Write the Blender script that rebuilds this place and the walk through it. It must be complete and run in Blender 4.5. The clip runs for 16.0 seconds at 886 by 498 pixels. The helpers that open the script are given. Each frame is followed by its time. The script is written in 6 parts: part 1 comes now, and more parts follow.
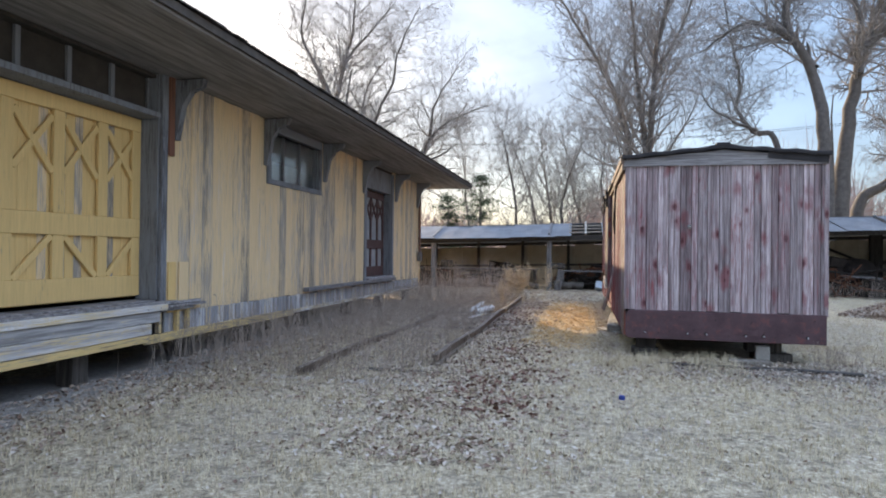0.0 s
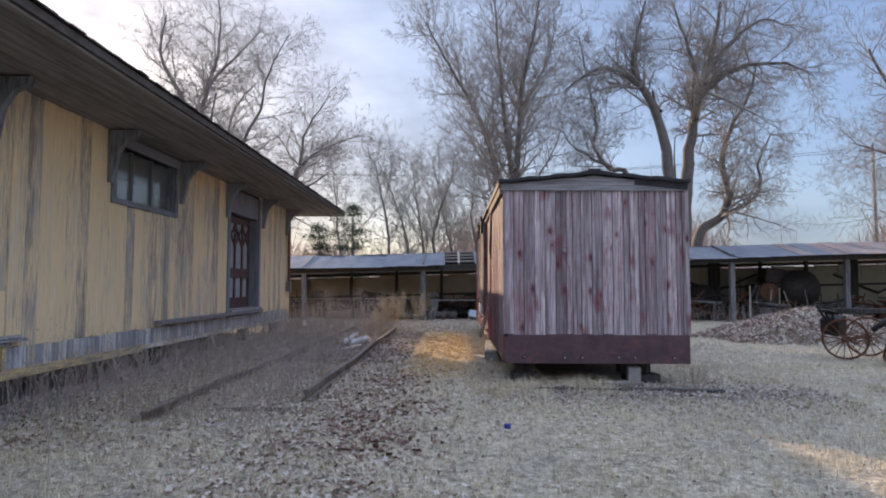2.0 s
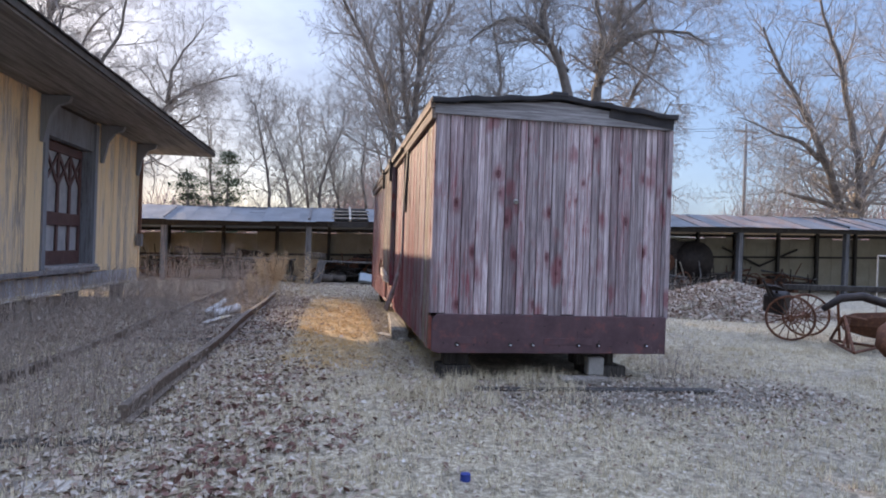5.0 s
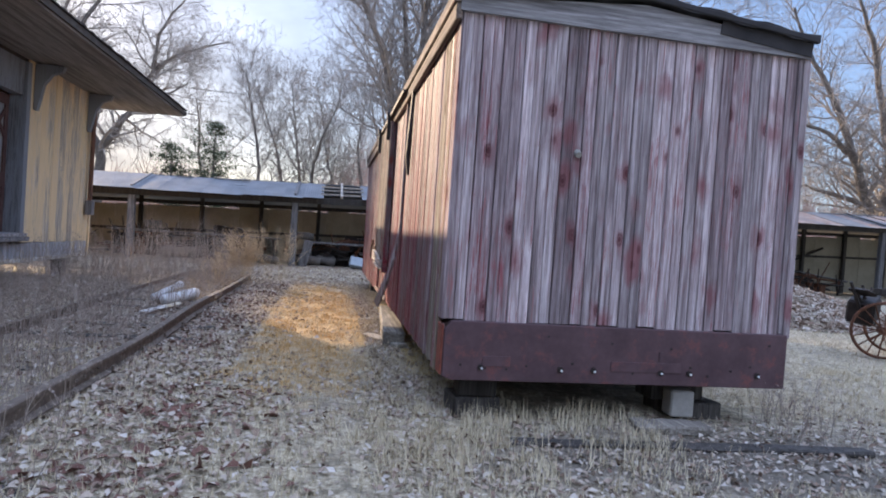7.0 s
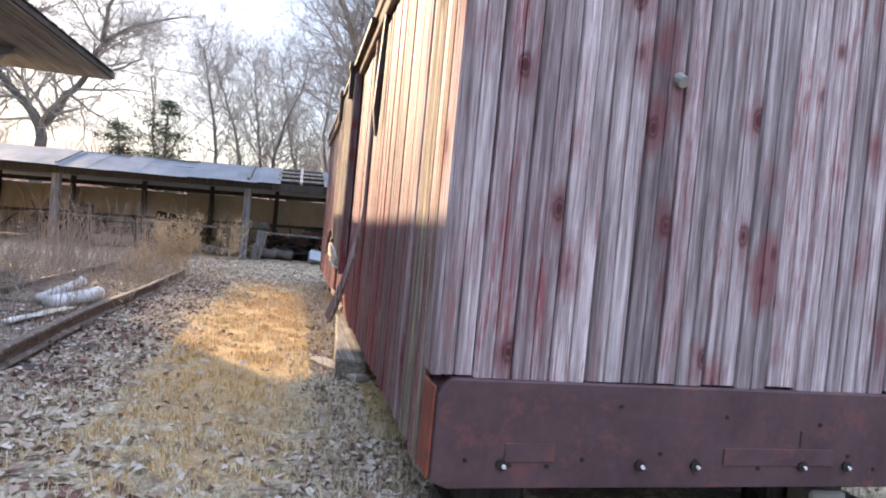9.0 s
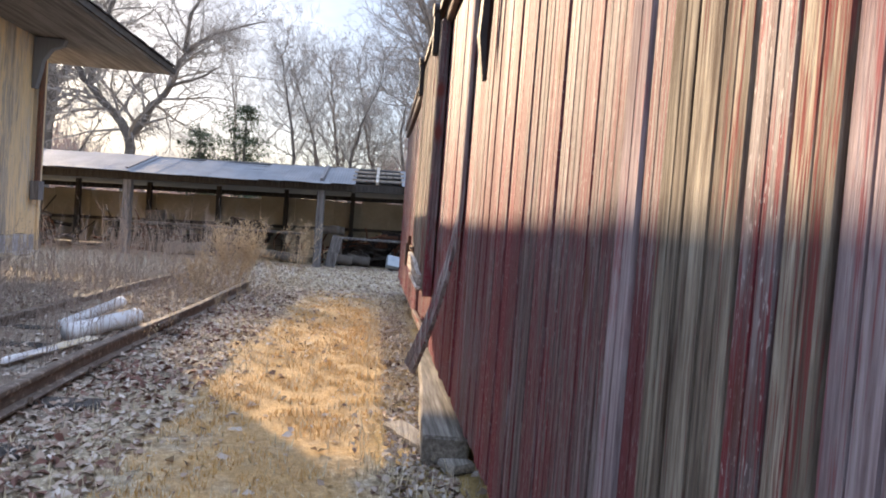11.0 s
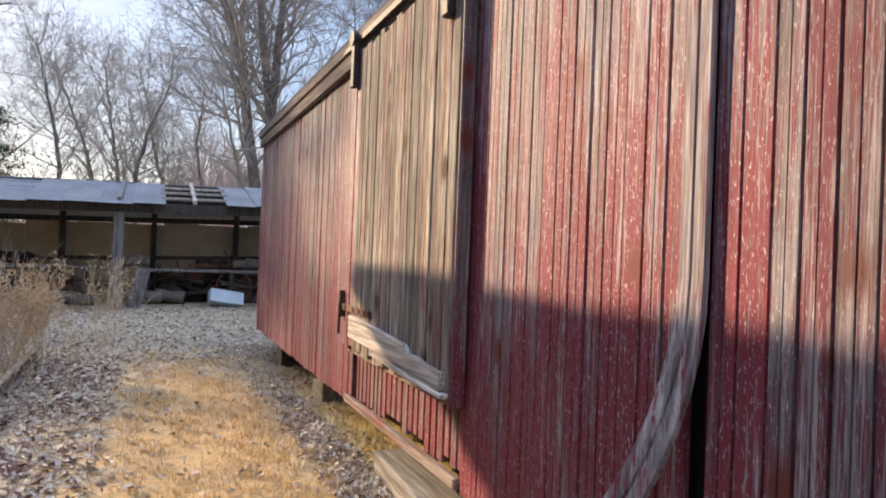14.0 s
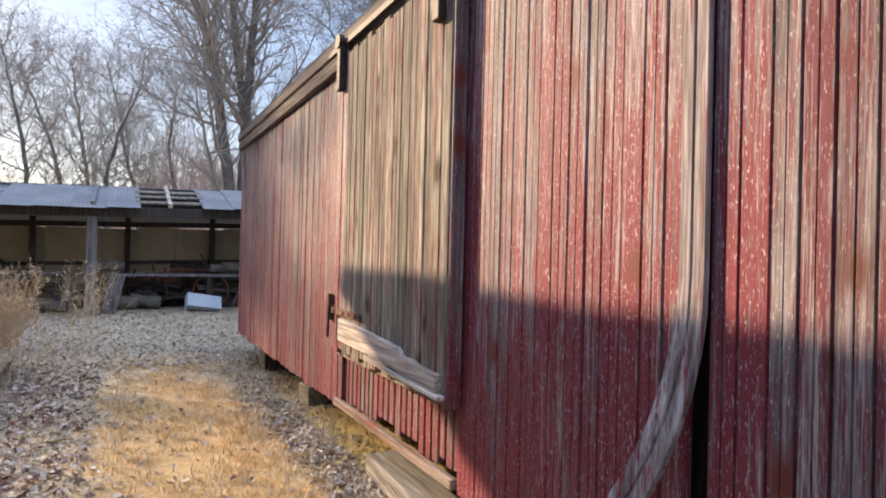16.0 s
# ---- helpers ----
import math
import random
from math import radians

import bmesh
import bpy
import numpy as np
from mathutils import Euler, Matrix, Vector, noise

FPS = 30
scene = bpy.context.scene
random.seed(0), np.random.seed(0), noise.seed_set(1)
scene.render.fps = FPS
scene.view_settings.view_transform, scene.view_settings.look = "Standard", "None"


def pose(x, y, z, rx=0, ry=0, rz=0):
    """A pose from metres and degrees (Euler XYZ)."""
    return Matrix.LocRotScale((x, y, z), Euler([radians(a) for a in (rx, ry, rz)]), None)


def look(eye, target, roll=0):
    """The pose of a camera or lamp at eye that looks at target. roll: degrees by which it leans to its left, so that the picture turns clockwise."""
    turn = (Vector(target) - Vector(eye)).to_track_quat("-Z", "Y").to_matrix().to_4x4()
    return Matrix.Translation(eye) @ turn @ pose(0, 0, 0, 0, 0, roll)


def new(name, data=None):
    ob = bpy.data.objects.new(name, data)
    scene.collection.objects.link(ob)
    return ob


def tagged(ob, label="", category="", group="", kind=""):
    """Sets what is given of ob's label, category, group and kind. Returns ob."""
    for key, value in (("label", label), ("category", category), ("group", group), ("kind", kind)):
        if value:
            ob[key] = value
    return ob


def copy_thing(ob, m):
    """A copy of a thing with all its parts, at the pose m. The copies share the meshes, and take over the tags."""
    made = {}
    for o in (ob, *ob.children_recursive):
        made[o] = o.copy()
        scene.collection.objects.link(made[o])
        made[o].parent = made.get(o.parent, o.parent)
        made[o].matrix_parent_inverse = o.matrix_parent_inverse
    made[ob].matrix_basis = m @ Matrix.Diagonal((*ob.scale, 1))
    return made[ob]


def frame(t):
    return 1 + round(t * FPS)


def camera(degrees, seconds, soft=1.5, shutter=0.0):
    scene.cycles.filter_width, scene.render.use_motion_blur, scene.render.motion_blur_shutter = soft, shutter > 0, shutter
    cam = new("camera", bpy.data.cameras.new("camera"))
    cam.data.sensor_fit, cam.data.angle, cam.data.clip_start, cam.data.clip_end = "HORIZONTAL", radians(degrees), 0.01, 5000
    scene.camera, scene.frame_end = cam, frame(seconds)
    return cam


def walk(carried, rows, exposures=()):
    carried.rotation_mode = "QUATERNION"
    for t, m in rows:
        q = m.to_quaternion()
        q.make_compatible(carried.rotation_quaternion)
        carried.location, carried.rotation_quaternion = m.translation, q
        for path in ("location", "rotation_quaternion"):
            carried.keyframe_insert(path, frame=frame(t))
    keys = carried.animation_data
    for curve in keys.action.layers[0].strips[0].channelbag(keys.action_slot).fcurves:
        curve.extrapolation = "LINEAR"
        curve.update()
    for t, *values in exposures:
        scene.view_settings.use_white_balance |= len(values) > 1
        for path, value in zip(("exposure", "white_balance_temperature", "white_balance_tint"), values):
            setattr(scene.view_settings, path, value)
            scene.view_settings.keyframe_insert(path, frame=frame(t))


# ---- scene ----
cam = camera(71.4, 16.0, 1.9)
PATH = [
    (0, (0.209, 0.821, 1.483), (-0.233, 2.771, 1.495), 0.7),
    (0.5, (0.204, 0.799, 1.467), (0.009, 2.789, 1.483), 0.2),
    (1, (0.187, 0.806, 1.455), (0.134, 2.805, 1.492), -0.3),
    (1.5, (0.132, 0.949, 1.389), (0.13, 2.947, 1.471), -0.3),
    (2, (0.081, 1.277, 1.387), (0.049, 3.273, 1.506), 0.1),
    (2.5, (0.013, 1.644, 1.367), (-0.058, 3.638, 1.51), 1.0),
    (3, (-0.087, 2.065, 1.351), (-0.152, 4.06, 1.482), 1.6),
    (3.5, (-0.162, 2.489, 1.341), (-0.16, 4.487, 1.443), 1.6),
    (4, (-0.243, 2.956, 1.332), (-0.098, 4.95, 1.391), 1.0),
    (4.5, (-0.237, 3.41, 1.325), (0.058, 5.389, 1.332), 0.9),
    (4.7, (-0.217, 3.595, 1.354), (0.107, 5.568, 1.358), 1.2),
    (6.8, (-0.019, 5.835, 1.28), (0.339, 7.802, 1.251), 4.8),
    (7, (0.024, 6.114, 1.243), (0.387, 8.081, 1.206), 4.0),
    (7.5, (0.035, 6.618, 1.225), (0.422, 8.58, 1.177), 4.6),
    (8, (0.052, 7.121, 1.229), (0.489, 9.072, 1.161), 4.5),
    (8.5, (0.147, 7.577, 1.23), (0.613, 9.521, 1.173), 4.8),
    (9, (0.28, 8.059, 1.201), (0.748, 10.003, 1.158), 5.4),
    (9.5, (0.411, 8.442, 1.191), (0.831, 10.397, 1.169), 6.7),
    (10, (0.49, 8.877, 1.175), (0.784, 10.855, 1.126), 6.5),
    (12.3, (-0.015, 11.05, 1.312), (0.197, 13.038, 1.249), 3.7),
    (12.5, (-0.079, 11.213, 1.323), (0.22, 13.19, 1.267), 3.7),
    (13, (-0.276, 11.544, 1.359), (0.258, 13.471, 1.318), 3.6),
    (13.5, (-0.381, 11.795, 1.368), (0.335, 13.662, 1.355), 2.9),
    (14, (-0.489, 11.874, 1.412), (0.365, 13.683, 1.426), 2.2),
    (14.5, (-0.529, 11.879, 1.426), (0.403, 13.648, 1.455), 1.5),
    (15, (-0.55, 11.874, 1.428), (0.424, 13.621, 1.463), 1.3),
    (15.5, (-0.562, 11.885, 1.424), (0.406, 13.635, 1.449), 1.2),
    (16, (-0.573, 11.891, 1.423), (0.35, 13.665, 1.439), 1.4),
]
walk(cam, [(t, look(e, g, r)) for t, e, g, r in PATH], [(0.0, 2.4, 6650, 10), (1.0, 2.1, 6600, 13), (1.5, 2.05, 6600, 15), (4.0, 2.0, 6450, 17), (4.5, 2.15, 6400, 17), (7.0, 2.35, 6350, 16), (8.0, 2.58, 6750, 15), (9.0, 2.85, 6900, 15), (10.2, 2.72, 6950, 14), (12.5, 2.42, 6500, 14), (14.0, 2.5, 6800, 14), (16.0, 2.52, 6800, 14)])

# world, sun and sky
SUN_AZ, SUN_EL = radians(35), radians(18.9)
world = bpy.data.worlds.new("winter_sky")
scene.world = world
world.use_nodes = True
wn = world.node_tree
wn.nodes.clear()
w_out = wn.nodes.new("ShaderNodeOutputWorld")
w_bg = wn.nodes.new("ShaderNodeBackground")
w_sky = wn.nodes.new("ShaderNodeTexSky")
w_sky.sky_type = "NISHITA"
w_sky.sun_disc = False
w_sky.sun_elevation = SUN_EL
w_sky.sun_rotation = -SUN_AZ
w_sky.air_density, w_sky.dust_density, w_sky.ozone_density = 1.0, 1.0, 2.0
w_co = wn.nodes.new("ShaderNodeTexCoord")
w_map = wn.nodes.new("ShaderNodeMapping")
w_map.inputs["Scale"].default_value = (1.6, 1.6, 4.0)
w_noise = wn.nodes.new("ShaderNodeTexNoise")
w_noise.inputs["Scale"].default_value = 1.7
w_noise.inputs["Detail"].default_value = 6
w_noise.inputs["Roughness"].default_value = 0.55
w_ramp = wn.nodes.new("ShaderNodeValToRGB")
w_ramp.color_ramp.elements[0].position, w_ramp.color_ramp.elements[1].position = 0.42, 0.72
w_ramp.color_ramp.elements[0].color = (0.86, 0.86, 0.86, 1)
w_ramp.color_ramp.elements[1].color = (0.97, 0.97, 0.97, 1)
w_mix = wn.nodes.new("ShaderNodeMixRGB")
wn.links.new(w_co.outputs["Generated"], w_map.inputs["Vector"])
wn.links.new(w_map.outputs["Vector"], w_noise.inputs["Vector"])
wn.links.new(w_noise.outputs["Fac"], w_ramp.inputs["Fac"])
wn.links.new(w_ramp.outputs["Color"], w_mix.inputs["Fac"])
w_xyz = wn.nodes.new("ShaderNodeSeparateXYZ")
w_grad = wn.nodes.new("ShaderNodeValToRGB")
for p in (0.22, 0.45, 0.65):
    w_grad.color_ramp.elements.new(p)
for e, (p, v) in zip(w_grad.color_ramp.elements, ((0.0, (0.52, 0.54, 0.58)), (0.22, (0.46, 0.54, 0.69)), (0.45, (0.52, 0.66, 0.92)), (0.65, (1.25, 1.50, 1.95)), (1.0, (3.1, 3.5, 4.4)))):
    e.position, e.color = p, (*v, 1)
wn.links.new(w_co.outputs["Generated"], w_xyz.inputs[0])
wn.links.new(w_xyz.outputs["Z"], w_grad.inputs["Fac"])
w_dot = wn.nodes.new("ShaderNodeVectorMath")
w_dot.operation = "DOT_PRODUCT"
w_dot.inputs[1].default_value = (-math.sin(SUN_AZ) * math.cos(SUN_EL), math.cos(SUN_AZ) * math.cos(SUN_EL), math.sin(SUN_EL))
w_half = wn.nodes.new("ShaderNodeMapRange")
w_half.inputs["From Min"].default_value, w_half.inputs["From Max"].default_value = -1.0, 1.0
w_round = wn.nodes.new("ShaderNodeValToRGB")
for p in (0.45, 0.67, 0.85, 0.94):
    w_round.color_ramp.elements.new(p)
for e, (p, v) in zip(w_round.color_ramp.elements, ((0.0, (1.9, 1.85, 1.8)), (0.45, (1.10, 1.14, 1.22)), (0.67, (0.58, 0.77, 1.0)), (0.85, (0.80, 0.89, 0.98)), (0.94, (0.93, 0.91, 0.89)), (1.0, (1.02, 0.97, 0.91)))):
    e.position, e.color = p, (*v, 1)
w_ring = wn.nodes.new("ShaderNodeMixRGB")
w_ring.blend_type = "MULTIPLY"
w_ring.inputs["Fac"].default_value = 1.0
wn.links.new(w_co.outputs["Generated"], w_dot.inputs[0])
wn.links.new(w_dot.outputs["Value"], w_half.inputs["Value"])
wn.links.new(w_half.outputs[0], w_round.inputs["Fac"])
wn.links.new(w_grad.outputs["Color"], w_ring.inputs["Color1"])
wn.links.new(w_round.outputs["Color"], w_ring.inputs["Color2"])
wn.links.new(w_ring.outputs["Color"], w_mix.inputs["Color2"])
wn.links.new(w_sky.outputs["Color"], w_mix.inputs["Color1"])
wn.links.new(w_mix.outputs["Color"], w_bg.inputs["Color"])
wn.links.new(w_bg.outputs["Background"], w_out.inputs["Surface"])
w_bg.inputs["Strength"].default_value = 0.16

sun_data = bpy.data.lights.new("sun", "SUN")
sun_data.energy, sun_data.angle, sun_data.color = 2.05, radians(0.6), (1.0, 0.79, 0.54)
sun = new("sun", sun_data)
SUN_DIR = Vector((-math.sin(SUN_AZ) * math.cos(SUN_EL), math.cos(SUN_AZ) * math.cos(SUN_EL), math.sin(SUN_EL)))
sun.matrix_world = look(SUN_DIR * 60, (0, 0, 0))


# ---- materials
def node(nt, kind, **values):
    n = nt.nodes.new(kind)
    for k, v in values.items():
        n.inputs[k.replace("_", " ")].default_value = v
    return n


def ramp(nt, fac, stops):
    n = nt.nodes.new("ShaderNodeValToRGB")
    els = n.color_ramp.elements
    while len(els) < len(stops):
        els.new(0.5)
    for e, (p, c) in zip(els, stops):
        e.position = p
        e.color = (*c, 1) if len(c) == 3 else c
    nt.links.new(fac, n.inputs["Fac"])
    return n.outputs["Color"]


def mix(nt, fac, a, b, mode="MIX"):
    n = nt.nodes.new("ShaderNodeMixRGB")
    n.blend_type = mode
    for sock, v in zip(("Fac", "Color1", "Color2"), (fac, a, b)):
        if isinstance(v, (int, float)):
            n.inputs[sock].default_value = v
        elif isinstance(v, tuple):
            n.inputs[sock].default_value = (*v, 1)
        else:
            nt.links.new(v, n.inputs[sock])
    return n.outputs["Color"]


def calc(nt, op, a, b=0.0):
    n = nt.nodes.new("ShaderNodeMath")
    n.operation = op
    for i, v in enumerate((a, b)):
        if isinstance(v, (int, float)):
            n.inputs[i].default_value = v
        else:
            nt.links.new(v, n.inputs[i])
    return n.outputs[0]


def start(name, rough=0.85, metal=0.0):
    m = bpy.data.materials.new(name)
    m.use_nodes = True
    nt = m.node_tree
    bsdf = nt.nodes["Principled BSDF"]
    bsdf.inputs["Roughness"].default_value = rough
    bsdf.inputs["Metallic"].default_value = metal
    bsdf.inputs["Specular IOR Level"].default_value = 0.25
    return m, nt, bsdf


def place(nt, spread=0.0):
    """World position, shifted for each object by its random number."""
    geo = nt.nodes.new("ShaderNodeNewGeometry")
    if not spread:
        return geo.outputs["Position"]
    info = nt.nodes.new("ShaderNodeObjectInfo")
    comb = nt.nodes.new("ShaderNodeCombineXYZ")
    for i, k in enumerate((1.0, 1.7, 2.3)):
        nt.links.new(calc(nt, "MULTIPLY", info.outputs["Random"], spread * k), comb.inputs[i])
    add = nt.nodes.new("ShaderNodeVectorMath")
    nt.links.new(geo.outputs["Position"], add.inputs[0])
    nt.links.new(comb.outputs[0], add.inputs[1])
    return add.outputs[0]


def noise_at(nt, vec, scale, detail=4.0, rough=0.6, stretch=(1, 1, 1)):
    mp = nt.nodes.new("ShaderNodeMapping")
    mp.inputs["Scale"].default_value = stretch
    nt.links.new(vec, mp.inputs["Vector"])
    n = node(nt, "ShaderNodeTexNoise", Scale=scale, Detail=detail, Roughness=rough)
    nt.links.new(mp.outputs[0], n.inputs["Vector"])
    return n.outputs["Fac"]


def relief(nt, bsdf, height, strength=0.4, distance=0.01):
    b = node(nt, "ShaderNodeBump", Strength=strength, Distance=distance)
    nt.links.new(height, b.inputs["Height"])
    nt.links.new(b.outputs[0], bsdf.inputs["Normal"])


def wood(name, bare, dark, paint, cover, axis="z", knot=None, rough=0.85, blot=1.0, bump=0.5, by_piece=0.35, by_height=0.0, flakes=0.0, stain=None, ring=0.3, streak=0.0, hair=170, pale=1.22):
    """Weathered boards: silvered grain, with what is left of a coat of paint (cover 0 to 1)."""
    m, nt, bsdf = start(name, rough)
    vec = place(nt, 40.0)
    along = {"x": (0.05, 1, 1), "y": (1, 0.05, 1), "z": (1, 1, 0.05)}[axis]
    fine = noise_at(nt, vec, hair, 4, 0.65, tuple(k * 0.5 if k < 1 else k for k in along))
    grain = noise_at(nt, vec, 46, 6, 0.7, along)
    field = noise_at(nt, vec, 7.5, 1.0, 0.4, tuple(0.16 if k < 1 else 1.0 for k in along))
    rings = calc(nt, "ADD", calc(nt, "MULTIPLY", calc(nt, "SINE", calc(nt, "MULTIPLY", field, 150.0)), 0.11), 0.5)
    fine = calc(nt, "ADD", calc(nt, "MULTIPLY", fine, 1.0 - ring), calc(nt, "MULTIPLY", rings, ring))
    wide = noise_at(nt, vec, 3.4 * blot, 5, 0.62, tuple(0.35 if k < 1 else 1.0 for k in along))
    info = nt.nodes.new("ShaderNodeObjectInfo")
    rnd = info.outputs["Random"]
    base = ramp(nt, grain, [(0.34, dark), (0.5, tuple((a + b) / 2 for a, b in zip(bare, dark))), (0.62, bare)])
    base = mix(nt, calc(nt, "MULTIPLY", fine, 0.55), base, tuple(k * 0.35 for k in dark), "MIX")
    tone = calc(nt, "ADD", calc(nt, "MULTIPLY", rnd, 0.62), 0.66)
    comb = nt.nodes.new("ShaderNodeCombineXYZ")
    for i in range(3):
        nt.links.new(tone, comb.inputs[i])
    base = mix(nt, 1.0, base, comb.outputs[0], "MULTIPLY")
    strip = noise_at(nt, vec, 15, 3, 0.6, tuple(0.045 if k < 1 else 1.0 for k in along))
    base = mix(nt, 1.0, base, ramp(nt, strip, [(0.34, (0.60, 0.58, 0.58)), (0.5, (0.95, 0.95, 0.95)), (0.66, (pale, pale, pale))]), "MULTIPLY")
    lines = noise_at(nt, vec, 62, 4, 0.6, tuple(0.022 if k < 1 else 1.0 for k in along))
    scratch = noise_at(nt, vec, 190, 3, 0.55, tuple(0.03 if k < 1 else 1.0 for k in along))
    lines = calc(nt, "ADD", calc(nt, "MULTIPLY", lines, 0.62), calc(nt, "MULTIPLY", scratch, 0.38))
    if streak:
        base = mix(nt, streak, base, ramp(nt, lines, [(0.39, (0.36, 0.31, 0.32)), (0.47, (0.86, 0.84, 0.84)), (0.56, (1.22, 1.22, 1.22))]), "MULTIPLY")
    if paint:
        level = calc(nt, "ADD", calc(nt, "MULTIPLY", wide, 1.2), calc(nt, "MULTIPLY", grain, 1.1))
        level = calc(nt, "ADD", level, calc(nt, "MULTIPLY", fine, 1.7))
        level = calc(nt, "ADD", level, calc(nt, "MULTIPLY", calc(nt, "SUBTRACT", rnd, 0.5), by_piece))
        level = calc(nt, "ADD", level, (cover - 0.5) * 1.3 - 1.5)
        level = calc(nt, "SUBTRACT", level, calc(nt, "MULTIPLY", calc(nt, "SUBTRACT", lines, 0.5), streak * 3.2))
        # paint cover falls as z rises, centred on 1.5 m
        if by_height:
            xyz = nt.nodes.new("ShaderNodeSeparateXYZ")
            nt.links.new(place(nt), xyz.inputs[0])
            level = calc(nt, "ADD", level, calc(nt, "MULTIPLY", calc(nt, "SUBTRACT", 1.5, xyz.outputs["Z"]), by_height))
        mask = ramp(nt, level, [(0.38, (0, 0, 0)), (0.62, (1, 1, 1))])
        coat = mix(nt, grain, tuple(k * 0.72 for k in paint), tuple(min(1, k * 1.25) for k in paint))
        if flakes:
            chip = noise_at(nt, vec, 210, 4, 0.65, tuple(0.22 if k < 1 else 1.0 for k in along))
            chip = ramp(nt, chip, [(0.60, (0, 0, 0)), (0.65, (flakes, flakes, flakes))])
            mask = mix(nt, 1.0, mask, chip, "SUBTRACT")
        base = mix(nt, mask, base, coat)
        if flakes:
            base = mix(nt, calc(nt, "MULTIPLY", chip, 0.45), base, tuple(min(0.75, k * 1.7) for k in bare))
    if knot:
        sc = nt.nodes.new("ShaderNodeMapping")
        sc.inputs["Scale"].default_value = tuple(2.6 if k < 1 else 4.4 for k in along)
        nt.links.new(vec, sc.inputs["Vector"])
        vo = node(nt, "ShaderNodeTexVoronoi", Scale=1.0, Randomness=1.0)
        nt.links.new(sc.outputs[0], vo.inputs["Vector"])
        wob = calc(nt, "ADD", vo.outputs["Distance"], calc(nt, "MULTIPLY", calc(nt, "SUBTRACT", grain, 0.5), 0.18))
        spot = ramp(nt, wob, [(0.09, (1, 1, 1)), (0.17, (0.35, 0.35, 0.35)), (0.26, (0, 0, 0))])
        if stain:
            drip = calc(nt, "ADD", vo.outputs["Distance"], calc(nt, "MULTIPLY", calc(nt, "SUBTRACT", wide, 0.5), 1.3))
            base = mix(nt, ramp(nt, drip, [(0.10, (0.7, 0.7, 0.7)), (0.34, (0, 0, 0))]), base, stain)
            spot = ramp(nt, wob, [(0.05, (0.95, 0.95, 0.95)), (0.075, (0.3, 0.3, 0.3)), (0.095, (0.8, 0.8, 0.8)), (0.15, (0, 0, 0))])
        base = mix(nt, spot, base, knot)
    nt.links.new(base, bsdf.inputs["Base Color"])
    relief(nt, bsdf, mix(nt, 0.5, grain, fine), bump, 0.006)
    return m


def plain(name, a, b, scale=6.0, rough=0.8, metal=0.0, bump=0.3, fleck=None, spread=12.0, dist=0.008):
    """A surface of two mixed tones with grain, and flecks of a third."""
    m, nt, bsdf = start(name, rough, metal)
    vec = place(nt, spread)
    big = noise_at(nt, vec, scale, 5, 0.6)
    small = noise_at(nt, vec, scale * 9, 4, 0.7)
    col = ramp(nt, big, [(0.32, a), (0.68, b)])
    col = mix(nt, calc(nt, "MULTIPLY", small, 0.5), col, tuple(k * 0.45 for k in a))
    if fleck:
        spots = noise_at(nt, vec, scale * 2.7, 6, 0.7)
        col = mix(nt, ramp(nt, spots, [(0.54, (0, 0, 0)), (0.66, (1, 1, 1))]), col, fleck)
    nt.links.new(col, bsdf.inputs["Base Color"])
    relief(nt, bsdf, mix(nt, 0.6, big, small), bump, dist)
    return m


END_WOOD = wood("end_board_wood", (0.68, 0.61, 0.63), (0.27, 0.205, 0.215), (0.27, 0.125, 0.13), 0.26, knot=(0.075, 0.022, 0.026), bump=0.9, by_piece=0.2, stain=(0.20, 0.06, 0.068), ring=0.16, streak=0.5, hair=240, blot=1.5)
END_DARK = wood("dark_end_board_wood", (0.50, 0.425, 0.445), (0.18, 0.13, 0.138), (0.24, 0.085, 0.095), 0.28, knot=(0.065, 0.02, 0.023), bump=0.9, by_piece=0.2, stain=(0.16, 0.05, 0.056), ring=0.16, streak=0.5, hair=240, blot=1.5)
SIDE_WOOD = wood("side_board_wood", (0.41, 0.36, 0.36), (0.12, 0.075, 0.08), (0.165, 0.026, 0.037), 0.53, knot=(0.13, 0.03, 0.022), blot=0.9, bump=0.9, by_piece=0.42, by_height=0.16, flakes=0.9, rough=0.6, ring=0.22, streak=0.55, hair=230)
DOOR_WOOD = wood("slide_door_wood", (0.44, 0.395, 0.32), (0.095, 0.068, 0.052), (0.17, 0.045, 0.042), 0.28, knot=(0.07, 0.04, 0.02), bump=0.9, ring=0.12, streak=0.7, hair=230)
# dull worn boards near the corner, with dappled tree shade in their colour
DULL_WOOD = wood("dull_side_board_wood", (0.32, 0.275, 0.275), (0.10, 0.062, 0.066), (0.125, 0.030, 0.038), 0.50, knot=(0.09, 0.03, 0.02), bump=0.9, by_piece=0.4, flakes=0.6, rough=0.65, ring=0.22, streak=0.6, hair=230)
BARE_BOARD = wood("bare_loose_board_wood", (0.50, 0.45, 0.44), (0.17, 0.13, 0.125), (0.20, 0.035, 0.045), 0.30, bump=0.9, ring=0.15, streak=0.7, hair=230)
SILL_RED = plain("sill_end_red", (0.20, 0.058, 0.042), (0.30, 0.095, 0.065), 7, 0.75, fleck=(0.12, 0.05, 0.045), bump=0.35)
SILL_PAINT = plain("sill_paint", (0.072, 0.042, 0.048), (0.125, 0.075, 0.084), 3.2, 0.6, fleck=(0.15, 0.06, 0.058), bump=0.25)
TRIM_WOOD = wood("trim_wood", (0.46, 0.45, 0.46), (0.17, 0.16, 0.165), None, 0, "x", bump=0.5)
